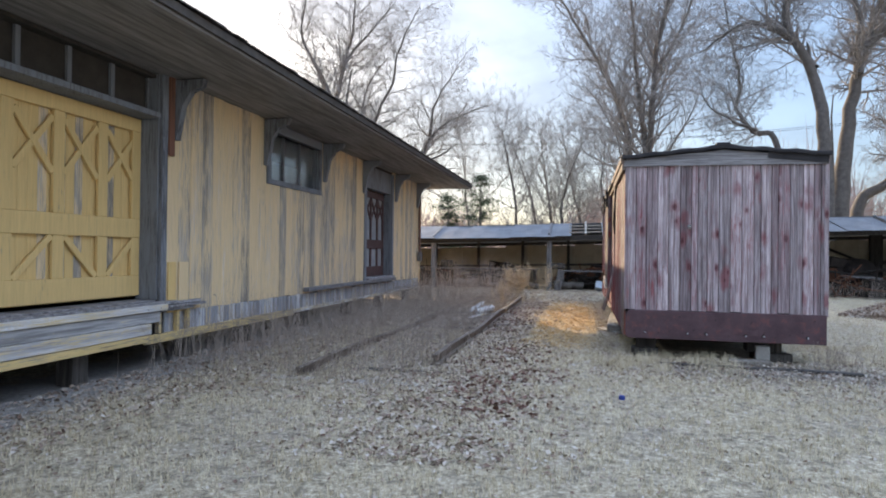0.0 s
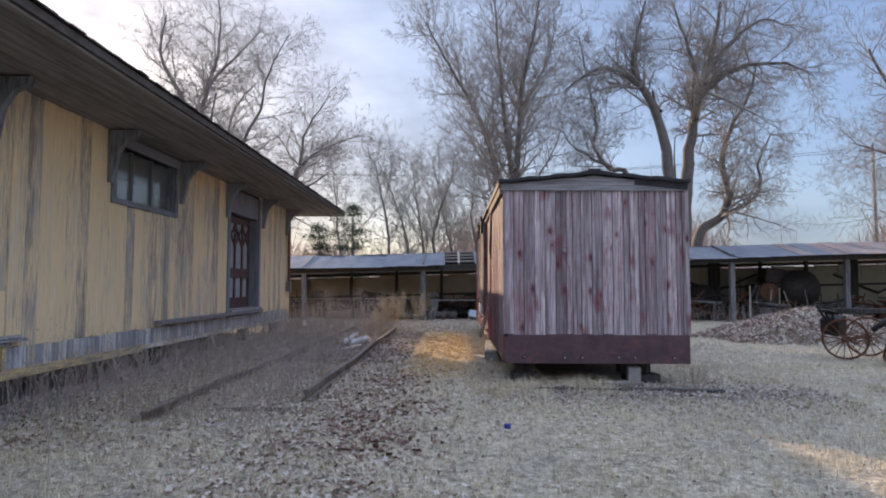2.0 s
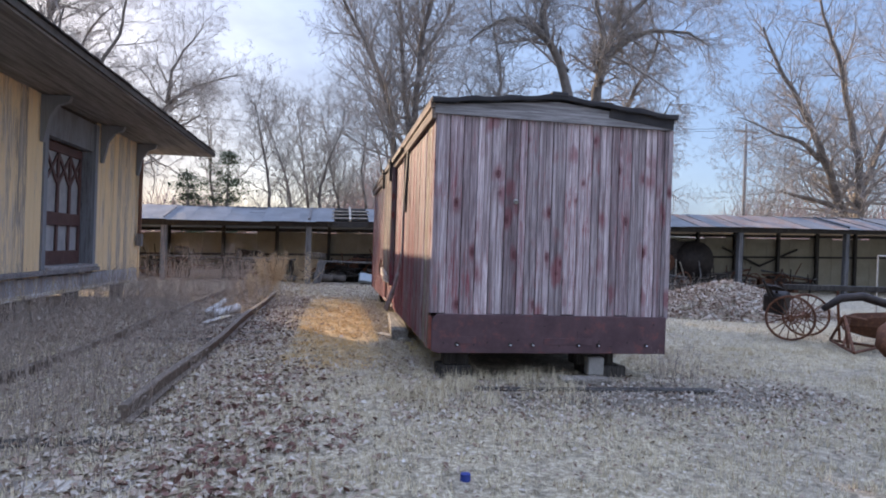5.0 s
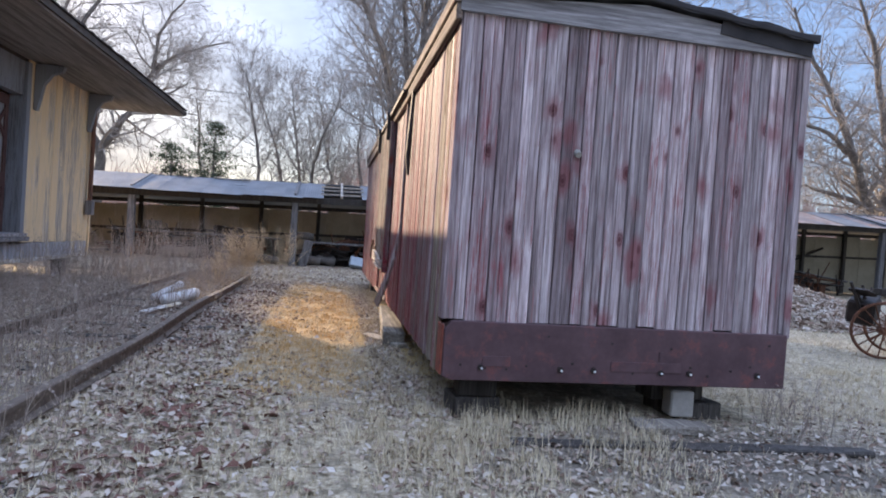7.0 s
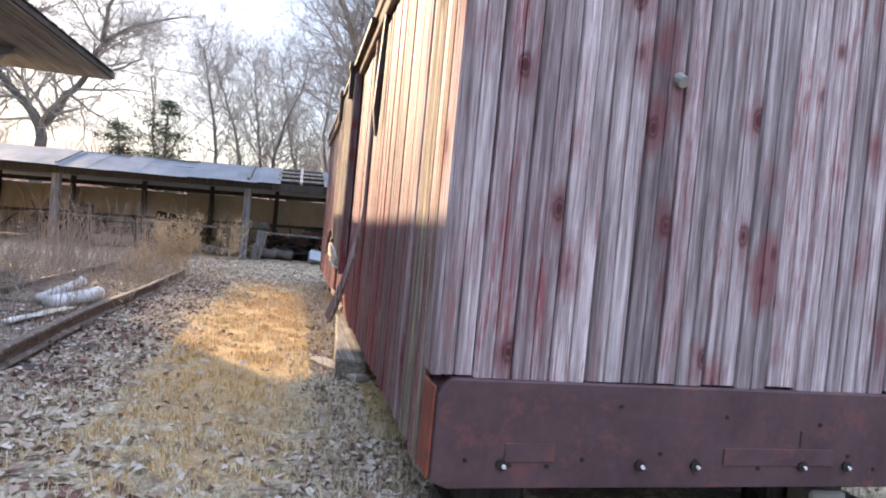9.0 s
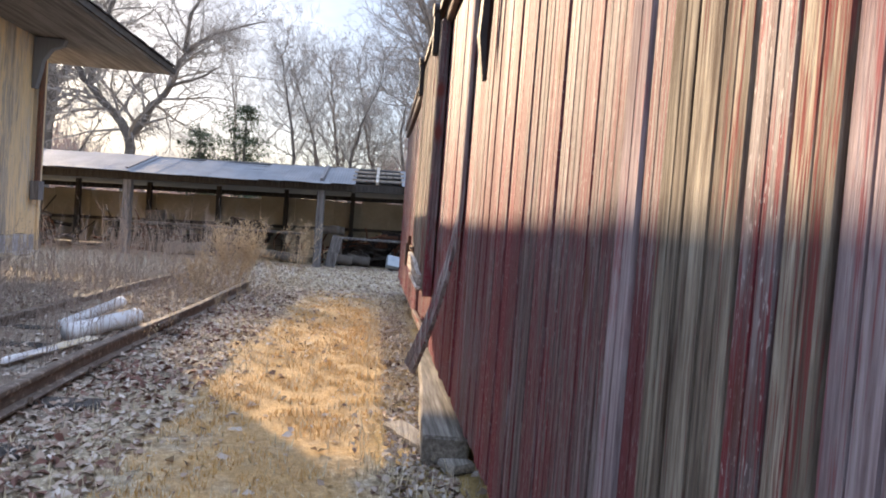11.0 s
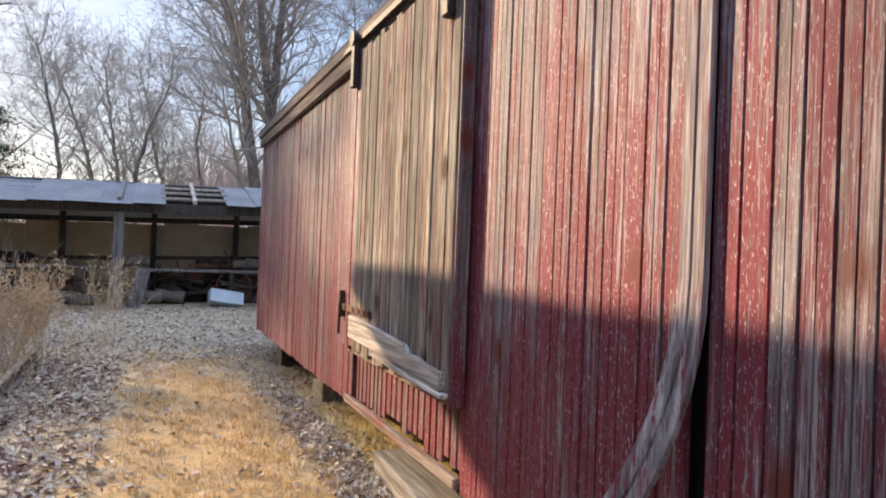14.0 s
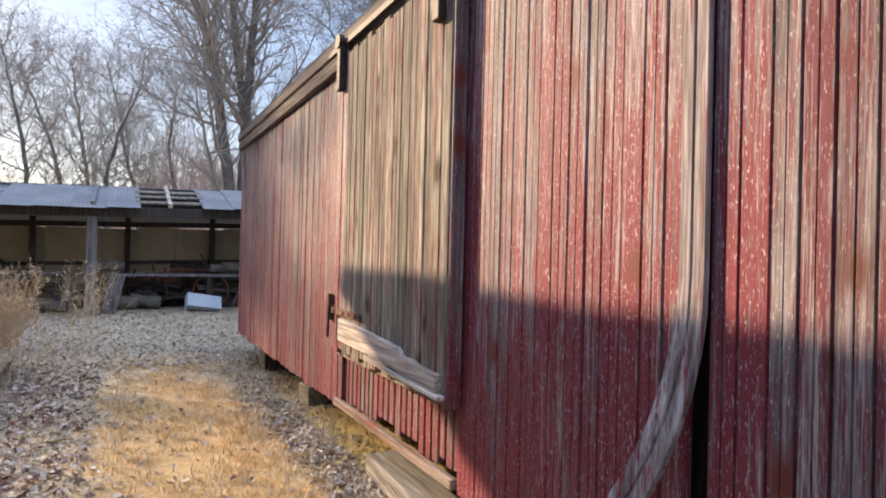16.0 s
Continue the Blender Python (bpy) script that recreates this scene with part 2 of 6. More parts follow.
FASCIA_WOOD = wood("fascia_wood", (0.34, 0.275, 0.23), (0.11, 0.08, 0.065), (0.20, 0.06, 0.05), 0.25, "y", bump=0.6, ring=0.12, streak=0.5)
RAIL_WOOD = wood("splintered_rail_wood", (0.72, 0.64, 0.55), (0.26, 0.20, 0.17), None, 0, "y", bump=0.8, ring=0.15, streak=0.5)
TAR = plain("tar_paper", (0.028, 0.027, 0.030), (0.055, 0.052, 0.055), 5, 0.85)
GREY_WOOD = wood("grey_timber", (0.56, 0.51, 0.44), (0.20, 0.17, 0.14), None, 0, "y", bump=0.7)
GREY_POST = wood("grey_post", (0.26, 0.255, 0.26), (0.085, 0.08, 0.08), None, 0, "z", bump=0.6)
DARK_POST = wood("dark_post", (0.11, 0.10, 0.09), (0.035, 0.03, 0.028), None, 0, "z", bump=0.6)
YELLOW = wood("yellow_siding", (0.66, 0.60, 0.52), (0.46, 0.415, 0.36), (0.70, 0.535, 0.32), 0.56, blot=0.7, bump=0.4, by_piece=0.42, ring=0.1, streak=0.26)
YELLOW_H = wood("yellow_trim", (0.44, 0.41, 0.38), (0.20, 0.19, 0.19), (0.62, 0.46, 0.21), 0.62, "y", blot=0.6, bump=0.3)
YELLOW_DOOR = wood("yellow_door_paint", (0.46, 0.42, 0.36), (0.26, 0.24, 0.22), (0.68, 0.48, 0.21), 0.84, blot=0.6, bump=0.2, by_piece=0.05)
SKIRT = wood("skirt_wood", (0.64, 0.66, 0.70), (0.32, 0.33, 0.37), (0.60, 0.46, 0.25), 0.32, blot=1.3, bump=0.4)
WHITE_WORN = wood("white_worn_board", (0.76, 0.76, 0.77), (0.42, 0.41, 0.41), (0.58, 0.47, 0.28), 0.36, "y", blot=1.2, bump=0.4)
DEPOT_GREY = wood("depot_grey_trim", (0.30, 0.31, 0.33), (0.14, 0.14, 0.15), (0.20, 0.215, 0.24), 0.6, bump=0.3)
SOFFIT = wood("soffit_wood", (0.38, 0.36, 0.345), (0.24, 0.225, 0.215), None, 0, "y", bump=0.25)
BROWN_TRIM = wood("brown_trim", (0.20, 0.13, 0.10), (0.08, 0.05, 0.04), (0.19, 0.09, 0.06), 0.6, bump=0.3)
SHINGLE = plain("roof_shingle", (0.07, 0.062, 0.055), (0.12, 0.105, 0.095), 7, 0.9, bump=0.5)
MAROON = plain("maroon_door_paint", (0.085, 0.046, 0.042), (0.13, 0.075, 0.068), 6, 0.6)
CURTAIN = plain("faded_panel", (0.30, 0.31, 0.325), (0.42, 0.43, 0.44), 5, 0.8)
# near-black colour stands in for the unlit room and underfloor shade
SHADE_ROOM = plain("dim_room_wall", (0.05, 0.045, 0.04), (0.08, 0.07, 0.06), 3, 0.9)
CONCRETE = plain("pale_concrete", (0.28, 0.27, 0.25), (0.40, 0.38, 0.35), 8, 0.9, bump=0.5)
RUST = plain("rusted_steel", (0.10, 0.045, 0.028), (0.17, 0.08, 0.05), 9, 0.75, 0.3, fleck=(0.24, 0.11, 0.06))
DARK_IRON = plain("dark_iron", (0.030, 0.026, 0.025), (0.065, 0.05, 0.045), 8, 0.6, 0.4)
RAIL_STEEL = plain("rail_rust", (0.11, 0.085, 0.07), (0.20, 0.16, 0.13), 7, 0.75, 0.2, fleck=(0.32, 0.27, 0.22))
GALV = plain("galvanised_sheet", (0.15, 0.158, 0.172), (0.235, 0.243, 0.258), 1.2, 0.8, 0.1, bump=0.15, spread=30)
GALV_RUST = plain("rusty_sheet", (0.24, 0.18, 0.155), (0.36, 0.31, 0.29), 1.4, 0.8, 0.1, fleck=(0.26, 0.12, 0.07), bump=0.15, spread=30)
BACK_PANEL = plain("beige_panel", (0.30, 0.27, 0.205), (0.41, 0.37, 0.29), 1.5, 0.8, bump=0.2)
PVC = plain("white_plastic_pipe", (0.68, 0.70, 0.72), (0.80, 0.81, 0.82), 3, 0.4, bump=0.05)
BLUE_BOX = plain("pale_blue_sheet", (0.36, 0.44, 0.52), (0.45, 0.52, 0.58), 4, 0.6)
BARK = plain("grey_bark", (0.105, 0.095, 0.088), (0.195, 0.175, 0.16), 5, 0.95, bump=0.7, dist=0.03)
TWIG = plain("twig_bark", (0.25, 0.228, 0.212), (0.40, 0.365, 0.34), 2, 0.95, bump=0.2)
FAR_TWIG = plain("far_twig_bark", (0.34, 0.24, 0.21), (0.46, 0.33, 0.29), 0.4, 0.95, bump=0.1)
NEEDLE = plain("cedar_needles", (0.035, 0.05, 0.025), (0.07, 0.085, 0.045), 2, 0.9, bump=0.2)
STRAW = plain("dead_grass", (0.54, 0.45, 0.30), (0.74, 0.65, 0.47), 1.1, 0.9, bump=0.1, spread=0)
WEED = plain("dry_weed", (0.27, 0.222, 0.19), (0.43, 0.36, 0.305), 1.6, 0.9, bump=0.1, spread=0)
# path straw, brightened and warmed to carry the low sun in its colour
SUNLIT_STRAW = plain("sunlit_path_straw", (0.56, 0.34, 0.125), (0.80, 0.54, 0.24), 1.4, 0.9, bump=0.1, spread=0)
BRUSH_GOLD = plain("golden_brush", (0.42, 0.32, 0.20), (0.60, 0.48, 0.32), 2, 0.9, bump=0.1, spread=0)


def leaf_matter():
    m, nt, bsdf = start("leaf_litter", 0.9)
    geo = nt.nodes.new("ShaderNodeNewGeometry")
    col = ramp(nt, geo.outputs["Random Per Island"], [(0.0, (0.14, 0.085, 0.065)), (0.25, (0.28, 0.20, 0.15)), (0.5, (0.44, 0.36, 0.29)), (0.8, (0.50, 0.44, 0.37)), (1.0, (0.60, 0.55, 0.49))])
    sp = noise_at(nt, geo.outputs["Position"], 60, 3)
    col = mix(nt, calc(nt, "MULTIPLY", sp, 0.35), col, (0.14, 0.10, 0.08))
    nt.links.new(col, bsdf.inputs["Base Color"])
    return m


LEAF = leaf_matter()


def ground_matter():
    m, nt, bsdf = start("winter_ground", 0.95)
    pos = place(nt)
    big = noise_at(nt, pos, 0.45, 5, 0.6)
    mid = noise_at(nt, pos, 3.2, 5, 0.65)
    small = noise_at(nt, pos, 24, 5, 0.7)
    tiny = noise_at(nt, pos, 95, 3, 0.7)
    straw = ramp(nt, small, [(0.36, (0.24, 0.195, 0.13)), (0.52, (0.48, 0.405, 0.285)), (0.64, (0.70, 0.615, 0.46))])
    soil = ramp(nt, small, [(0.3, (0.17, 0.14, 0.115)), (0.55, (0.36, 0.31, 0.25)), (0.7, (0.56, 0.51, 0.45))])
    bare = ramp(nt, calc(nt, "ADD", calc(nt, "MULTIPLY", big, 0.6), calc(nt, "MULTIPLY", mid, 0.4)), [(0.46, (0, 0, 0)), (0.62, (1, 1, 1))])
    col = mix(nt, calc(nt, "MULTIPLY", bare, 0.65), straw, soil)
    clump = noise_at(nt, pos, 8.5, 4, 0.6)
    col = mix(nt, ramp(nt, clump, [(0.36, (0.62, 0.62, 0.62)), (0.52, (0, 0, 0))]), col, (0.12, 0.105, 0.075))
    # the ellipse at x -0.1 puts the path's sunlit gold into the ground colour
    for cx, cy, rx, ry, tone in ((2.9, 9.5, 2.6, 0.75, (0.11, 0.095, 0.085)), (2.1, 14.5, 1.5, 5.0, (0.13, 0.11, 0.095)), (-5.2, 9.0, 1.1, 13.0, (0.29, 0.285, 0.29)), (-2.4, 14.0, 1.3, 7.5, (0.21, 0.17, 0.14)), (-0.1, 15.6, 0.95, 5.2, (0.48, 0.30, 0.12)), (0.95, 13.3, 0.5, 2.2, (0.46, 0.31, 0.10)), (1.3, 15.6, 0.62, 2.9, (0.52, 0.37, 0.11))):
        # tones are darker before and under the boxcar, golden along its side
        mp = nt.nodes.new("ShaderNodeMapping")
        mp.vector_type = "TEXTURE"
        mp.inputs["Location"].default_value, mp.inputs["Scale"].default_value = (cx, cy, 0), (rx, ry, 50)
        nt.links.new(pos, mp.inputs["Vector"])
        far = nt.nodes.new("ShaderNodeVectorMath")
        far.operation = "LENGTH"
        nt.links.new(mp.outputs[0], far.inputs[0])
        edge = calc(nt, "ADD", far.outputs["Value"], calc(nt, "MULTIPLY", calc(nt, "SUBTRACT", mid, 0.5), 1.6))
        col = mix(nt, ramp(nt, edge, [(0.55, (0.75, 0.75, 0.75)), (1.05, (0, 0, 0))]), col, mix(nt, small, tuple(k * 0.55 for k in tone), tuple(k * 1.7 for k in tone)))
    col = mix(nt, ramp(nt, tiny, [(0.35, (0.4, 0.4, 0.4)), (0.6, (0, 0, 0))]), col, (0.10, 0.08, 0.06))
    nt.links.new(col, bsdf.inputs["Base Color"])
    relief(nt, bsdf, mix(nt, 0.5, small, tiny), 0.9, 0.03)
    return m


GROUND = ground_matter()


def glass_matter():
    m, nt, bsdf = start("old_window_glass", 0.08)
    bsdf.inputs["Base Color"].default_value = (0.75, 0.8, 0.8, 1)
    bsdf.inputs["Transmission Weight"].default_value = 0.9
    bsdf.inputs["Specular IOR Level"].default_value = 0.5
    return m


GLASS = glass_matter()

# ---- builders
HOME = {}


def thing(name, at, label, category, group="", kind=""):
    ob = new(name)
    ob.empty_display_size = 0.2
    ob.location = at
    HOME[ob.name] = Matrix.Translation(at)
    return tagged(ob, label, category, group, kind)


def adopt(ob, parent):
    if parent:
        ob.parent = parent
        ob.matrix_parent_inverse = HOME.get(parent.name, Matrix.Identity(4)).inverted()
    return ob


def part(name, bm, material, parent=None, label="", smooth=False):
    """Links a bmesh, in world metres, as one mesh object under a thing or a part."""
    me = bpy.data.meshes.new(name)
    bm.normal_update()
    bm.to_mesh(me)
    bm.free()
    me.materials.append(material)
    if smooth:
        me.polygons.foreach_set("use_smooth", [True] * len(me.polygons))
    ob = adopt(new(name, me), parent)
    return tagged(ob, label)


def soup(name, verts, faces, material, parent=None, label="", smooth=False):
    me = bpy.data.meshes.new(name)
    me.from_pydata(verts, [], faces)
    me.materials.append(material)
    if smooth:
        me.polygons.foreach_set("use_smooth", [True] * len(me.polygons))
    return tagged(adopt(new(name, me), parent), label)


def box(bm, lo, hi, turn=None, bevel=0.0):
    """A block between two corners; turn: a pose about its middle."""
    c = [(a + b) / 2 for a, b in zip(lo, hi)]
    size = [abs(b - a) for a, b in zip(lo, hi)]
    m = Matrix.Translation(c) @ (turn or Matrix.Identity(4)) @ Matrix.Diagonal((*size, 1))
    r = bmesh.ops.create_cube(bm, size=1, matrix=m)
    if bevel:
        edges = list({e for v in r["verts"] for e in v.link_edges})
        bmesh.ops.bevel(bm, geom=edges, offset=bevel, segments=1, affect="EDGES")
    return bm


def block(name, lo, hi, material, parent=None, label="", turn=None, bevel=0.006):
    return part(name, box(bmesh.new(), lo, hi, turn, bevel), material, parent, label)


def tube(bm, pts, radii, sides=8, closed=True):
    """A round bar through points, with a radius at each."""
    pts = [Vector(p) for p in pts]
    if isinstance(radii, (int, float)):
        radii = [radii] * len(pts)
    rings = []
    for i, (p, r) in enumerate(zip(pts, radii)):
        d = (pts[min(i + 1, len(pts) - 1)] - pts[max(i - 1, 0)]).normalized()
        a = d.orthogonal().normalized() if i == 0 else (side - d * side.dot(d)).normalized()
        side = a
        b = d.cross(a)
        rings.append([bm.verts.new(p + (a * math.cos(k * 2 * math.pi / sides) + b * math.sin(k * 2 * math.pi / sides)) * r) for k in range(sides)])
    for r0, r1 in zip(rings, rings[1:]):
        for k in range(sides):
            bm.faces.new((r0[k], r0[(k + 1) % sides], r1[(k + 1) % sides], r1[k]))
    if closed:
        bm.faces.new(rings[0][::-1])
        bm.faces.new(rings[-1])
    return bm


def bar(name, a, b, radius, material, parent=None, label="", sides=8):
    return part(name, tube(bmesh.new(), [a, b], radius, sides), material, parent, label, sides > 6)


def board_mesh(name, chamfer=0.07, groove=False):
    """One upright board, 1 by 1 by 1, with eased front edges, its face towards -y."""
    bm = bmesh.new()
    prof = [(-0.5, 1), (-0.5, 0.3), (-0.5 + chamfer, 0), (0.5 - chamfer, 0), (0.5, 0.3), (0.5, 1)]
    if groove:
        prof[3:3] = [(-0.03, 0), (0, 0.22), (0.03, 0)]
    lo = [bm.verts.new((x, y, 0)) for x, y in prof]
    hi = [bm.verts.new((x, y, 1)) for x, y in prof]
    n = len(prof)
    for k in range(n):
        bm.faces.new((lo[k], lo[(k + 1) % n], hi[(k + 1) % n], hi[k]))
    bm.faces.new(lo[::-1])
    bm.faces.new(hi)
    bmesh.ops.recalc_face_normals(bm, faces=bm.faces)
    me = bpy.data.meshes.new(name)
    bm.to_mesh(me)
    bm.free()
    return me


BOARD_DATA = {}


def board(name, at, width, thick, height, facing, material, parent, groove=False, lean=0.0):
    """One board on a shared mesh: at is the middle of its foot on the face; facing: degrees of turn from -y."""
    key = (material.name, groove)
    if key not in BOARD_DATA:
        BOARD_DATA[key] = board_mesh("board_" + material.name, 0.04, groove)
        BOARD_DATA[key].materials.append(material)
    ob = adopt(new(name, BOARD_DATA[key]), parent)
    ob.matrix_basis = Matrix.Translation(at) @ pose(0, 0, 0, 0, lean, facing) @ Matrix.Diagonal((width, thick, height, 1))
    return ob


rng = random.Random(4)

# ---- ground
def axis_steps(fine0, fine1, step, far):
    a = list(np.arange(fine0, fine1 + 1e-6, step))
    out, s = [], step
    while a[-1] + s < far:
        s *= 1.35
        a.append(a[-1] + s)
    s = step
    while a[0] - s > -far:
        s *= 1.35
        a.insert(0, a[0] - s)
    return a


def rise(x, y):
    """The ground's height: slight humps, flat far away."""
    near = 1.0 / (1.0 + (max(0.0, abs(x) - 14) + max(0.0, abs(y - 12) - 22)) * 0.2)
    h = noise.noise((x * 0.35, y * 0.35, 0)) * 0.035 + noise.noise((x * 1.7, y * 1.7, 4)) * 0.016 + noise.noise((x * 5, y * 5, 9)) * 0.016 + noise.noise((x * 11, y * 11, 2)) * 0.008
    return h * near - 0.02


def build_ground():
    xs, ys = axis_steps(-7, 13, 0.11, 900), axis_steps(-3, 30, 0.11, 900)
    verts = [(x, y, rise(x, y)) for y in ys for x in xs]
    n = len(xs)
    faces = [(j * n + i, j * n + i + 1, (j + 1) * n + i + 1, (j + 1) * n + i) for j in range(len(ys) - 1) for i in range(n - 1)]
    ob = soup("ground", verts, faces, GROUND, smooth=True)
    tagged(ob, "dormant tan lawn with bare soil and leaf litter", "ground", kind="structure")


build_ground()

# ---- boxcar
CX0, CX1, CY0, CY1 = 0.81, 3.46, 10.24, 20.3
Z_SIDE, Z_FACE, Z_TOP, Z_RIDGE = 0.33, 0.69, 2.80, 3.06
CMID = (CX0 + CX1) / 2


def build_boxcar():
    car = thing("boxcar", (CMID, 15.2, Z_SIDE), "weathered wooden boxcar body with peeling red paint, raised on timber blocks", "boxcar")
    # frame behind the boards
    part("back_wall", box(bmesh.new(), (CX0 + 0.06, CY1 - 0.06, 0.36), (CX1 - 0.06, CY1 - 0.02, Z_TOP)), SIDE_WOOD, car)
    part("off_side_wall", box(bmesh.new(), (CX1 - 0.04, CY0 + 0.06, Z_SIDE), (CX1, CY1 - 0.07, Z_TOP)), SIDE_WOOD, car)
    part("floor_deck", box(bmesh.new(), (CX0 + 0.05, CY0 + 0.1, 0.50), (CX1 - 0.05, CY1 - 0.1, 0.62)), DARK_POST, car)
    part("inner_lining", box(bmesh.new(), (CX0 + 0.15, CY0 + 0.06, 0.63), (CX0 + 0.16, CY1 - 0.08, Z_TOP - 0.02)), DARK_POST, car)
    part("inner_end_lining", box(bmesh.new(), (CX0 + 0.06, CY0 + 0.045, 0.63), (CX1 - 0.06, CY0 + 0.055, Z_TOP - 0.02)), DARK_POST, car)
    for x in (1.25, 3.0):
        part("frame_beam", box(bmesh.new(), (x, CY0 + 0.2, 0.28), (x + 0.16, CY1 - 0.2, 0.49)), DARK_POST, car)
    # boards of the end that faces the yard
    x = CX0 + 0.004
    r = random.Random(11)
    while x < CX1 - 0.03:
        w = min(r.choice((0.085, 0.13, 0.14, 0.15, 0.155, 0.16)), CX1 - x)
        if CX1 - x - w < 0.05:
            w = CX1 - x
        zb = Z_FACE - 0.004 + r.uniform(-0.012, 0.012)
        board("end_board", (x + w / 2, CY0 + r.uniform(-0.003, 0.004), zb), w - 0.004, 0.035, Z_TOP + 0.10 - zb, 0, END_DARK if r.random() < 0.3 else END_WOOD, car, w > 0.1)
        x += w
    board("corner_board", (CX1 + 0.012, CY0 - 0.012, 0.66), 0.06, 0.05, Z_TOP - 0.66, 0, END_WOOD, car)
    # end sill with bolts
    bm = bmesh.new()
    prof = [(CX0 + 0.02, 0.30), (CX0 + 0.02, 0.62), (CX0 + 0.07, 0.685), (CX1 + 0.02, 0.685), (CX1 + 0.02, 0.275), (CX0 + 0.09, 0.275)]
    front = [bm.verts.new((px, CY0 - 0.022, pz)) for px, pz in prof]
    back = [bm.verts.new((px, CY0 + 0.16, pz)) for px, pz in prof]
    bm.faces.new(front)
    bm.faces.new(back[::-1])
    for k in range(6):
        bm.faces.new((front[k], back[k], back[(k + 1) % 6], front[(k + 1) % 6]))
    bmesh.ops.recalc_face_normals(bm, faces=bm.faces)
    bmesh.ops.bevel(bm, geom=list(bm.edges), offset=0.006, segments=1, affect="EDGES")
    sill = part("end_sill", bm, SILL_PAINT, car, "dark maroon end sill with bolt holes")
    # the end cap is a lighter, redder colour than the sill's front
    block("sill_end_cap", (CX0 + 0.004, CY0 - 0.012, 0.31), (CX0 + 0.019, CY0 + 0.15, 0.655), SILL_RED, sill, "lighter red end of the sill", bevel=0.004)
    for bx in (0.20, 0.78, 1.03, 1.55, 1.78, 2.34):
        px = CX0 + 0.09 + bx
        # dark disc stands for a bolt hole, off-centre white disc for its bright point
        ring = bmesh.new()
        tube(ring, [(px, CY0 - 0.034, 0.37), (px, CY0 - 0.020, 0.37)], 0.022, 10)
        part("bolt", ring, DARK_IRON, sill)
        part("bolt_end", tube(bmesh.new(), [(px + 0.006, CY0 - 0.044, 0.366), (px + 0.006, CY0 - 0.033, 0.366)], 0.008, 8), PVC, sill)
    for bx, bw, bz in ((0.30, 0.2, 0.43), (1.25, 0.55, 0.42), (1.62, 0.02, 0.5)):
        block("plate", (CX0 + bx, CY0 - 0.027, bz - 0.05), (CX0 + bx + bw, CY0 - 0.021, bz + 0.02), SILL_PAINT, sill, bevel=0.001)
    for k in range(16):
        px = CX0 + 0.15 + k * 0.158 + r.uniform(-0.03, 0.03)
        pz = 0.33 + r.uniform(0, 0.28)
        part("nail_head", tube(bmesh.new(), [(px, CY0 - 0.027, pz), (px, CY0 - 0.020, pz)], 0.009, 6), DARK_IRON, sill)
    # knob on the end
    part("pull_knob", tube(bmesh.new(), [(1.70, CY0 - 0.03, 1.885), (1.70, CY0 + 0.01, 1.905)], [0.022, 0.03], 10), CONCRETE, car, "small pale knob")
    # gable board and roof
    bm = bmesh.new()
    prof = [(CX0 - 0.02, Z_TOP - 0.02), (CX1 + 0.03, Z_TOP - 0.03), (CX1 + 0.03, Z_TOP + 0.06), (CMID, Z_RIDGE - 0.07), (CX0 - 0.02, Z_TOP + 0.07)]
    f = [bm.verts.new((px, CY0 - 0.03, pz)) for px, pz in prof]
    b = [bm.verts.new((px, CY0 + 0.01, pz)) for px, pz in prof]
    bm.faces.new(f)
    bm.faces.new(b[::-1])
    for k in range(5):
        bm.faces.new((f[k], b[k], b[(k + 1) % 5], f[(k + 1) % 5]))
    bmesh.ops.recalc_face_normals(bm, faces=bm.faces)
    part("gable_board", bm, TRIM_WOOD, car, "silvered gable board")
    for side in (-1, 1):
        edge = CX0 - 0.06 if side < 0 else CX1 + 0.06
        bm = bmesh.new()
        a0, a1 = Vector((CMID, 0, Z_RIDGE)), Vector((edge, 0, Z_TOP + 0.13))
        cols = 12
        top, low = [], []
        for yy in (CY0 - 0.07, CY1 + 0.05):
            row_t, row_l = [], []
            for k in range(cols + 1):
                p = a0.lerp(a1, k / cols)
                p.z += 0.012 * math.sin(k * 1.7)
                row_t.append(bm.verts.new((p.x, yy, p.z)))
                row_l.append(bm.verts.new((p.x, yy, p.z - 0.05)))
            top.append(row_t)
            low.append(row_l)
        for k in range(cols):
            bm.faces.new((top[0][k], top[0][k + 1], top[1][k + 1], top[1][k]))
            bm.faces.new((low[0][k], low[0][k + 1], low[1][k + 1], low[1][k]))
            for q in (0, 1):
                bm.faces.new((top[q][k], top[q][k + 1], low[q][k + 1], low[q][k]))
        bm.faces.new((top[0][-1], top[1][-1], low[1][-1], low[0][-1]))
        bmesh.ops.recalc_face_normals(bm, faces=bm.faces)
        part("roof_slope", bm, TAR, car, "black tar-paper roof")
        ang = math.degrees(math.atan2(Z_RIDGE - Z_TOP - 0.13, abs(edge - CMID))) * side
        mx = (CMID + edge) / 2
        block("barge_board", (mx - abs(edge - CMID) / 2, CY0 - 0.075, 2.945), (mx + abs(edge - CMID) / 2, CY0 - 0.035, 2.99), TAR, car, "dark barge board", pose(0, 0, 0, 0, ang, 0))
    block("tar_flap", (2.72, CY0 - 0.038, 2.82), (CX1 + 0.03, CY0 - 0.031, 2.95), TAR, car, "torn tar paper over the gable", pose(0, 0, 0, 0, 6, 0), 0.002)
    block("ridge_cap", (CMID - 0.09, CY0 - 0.08, Z_RIDGE - 0.02), (CMID + 0.09, CY1, Z_RIDGE + 0.03), TAR, car)
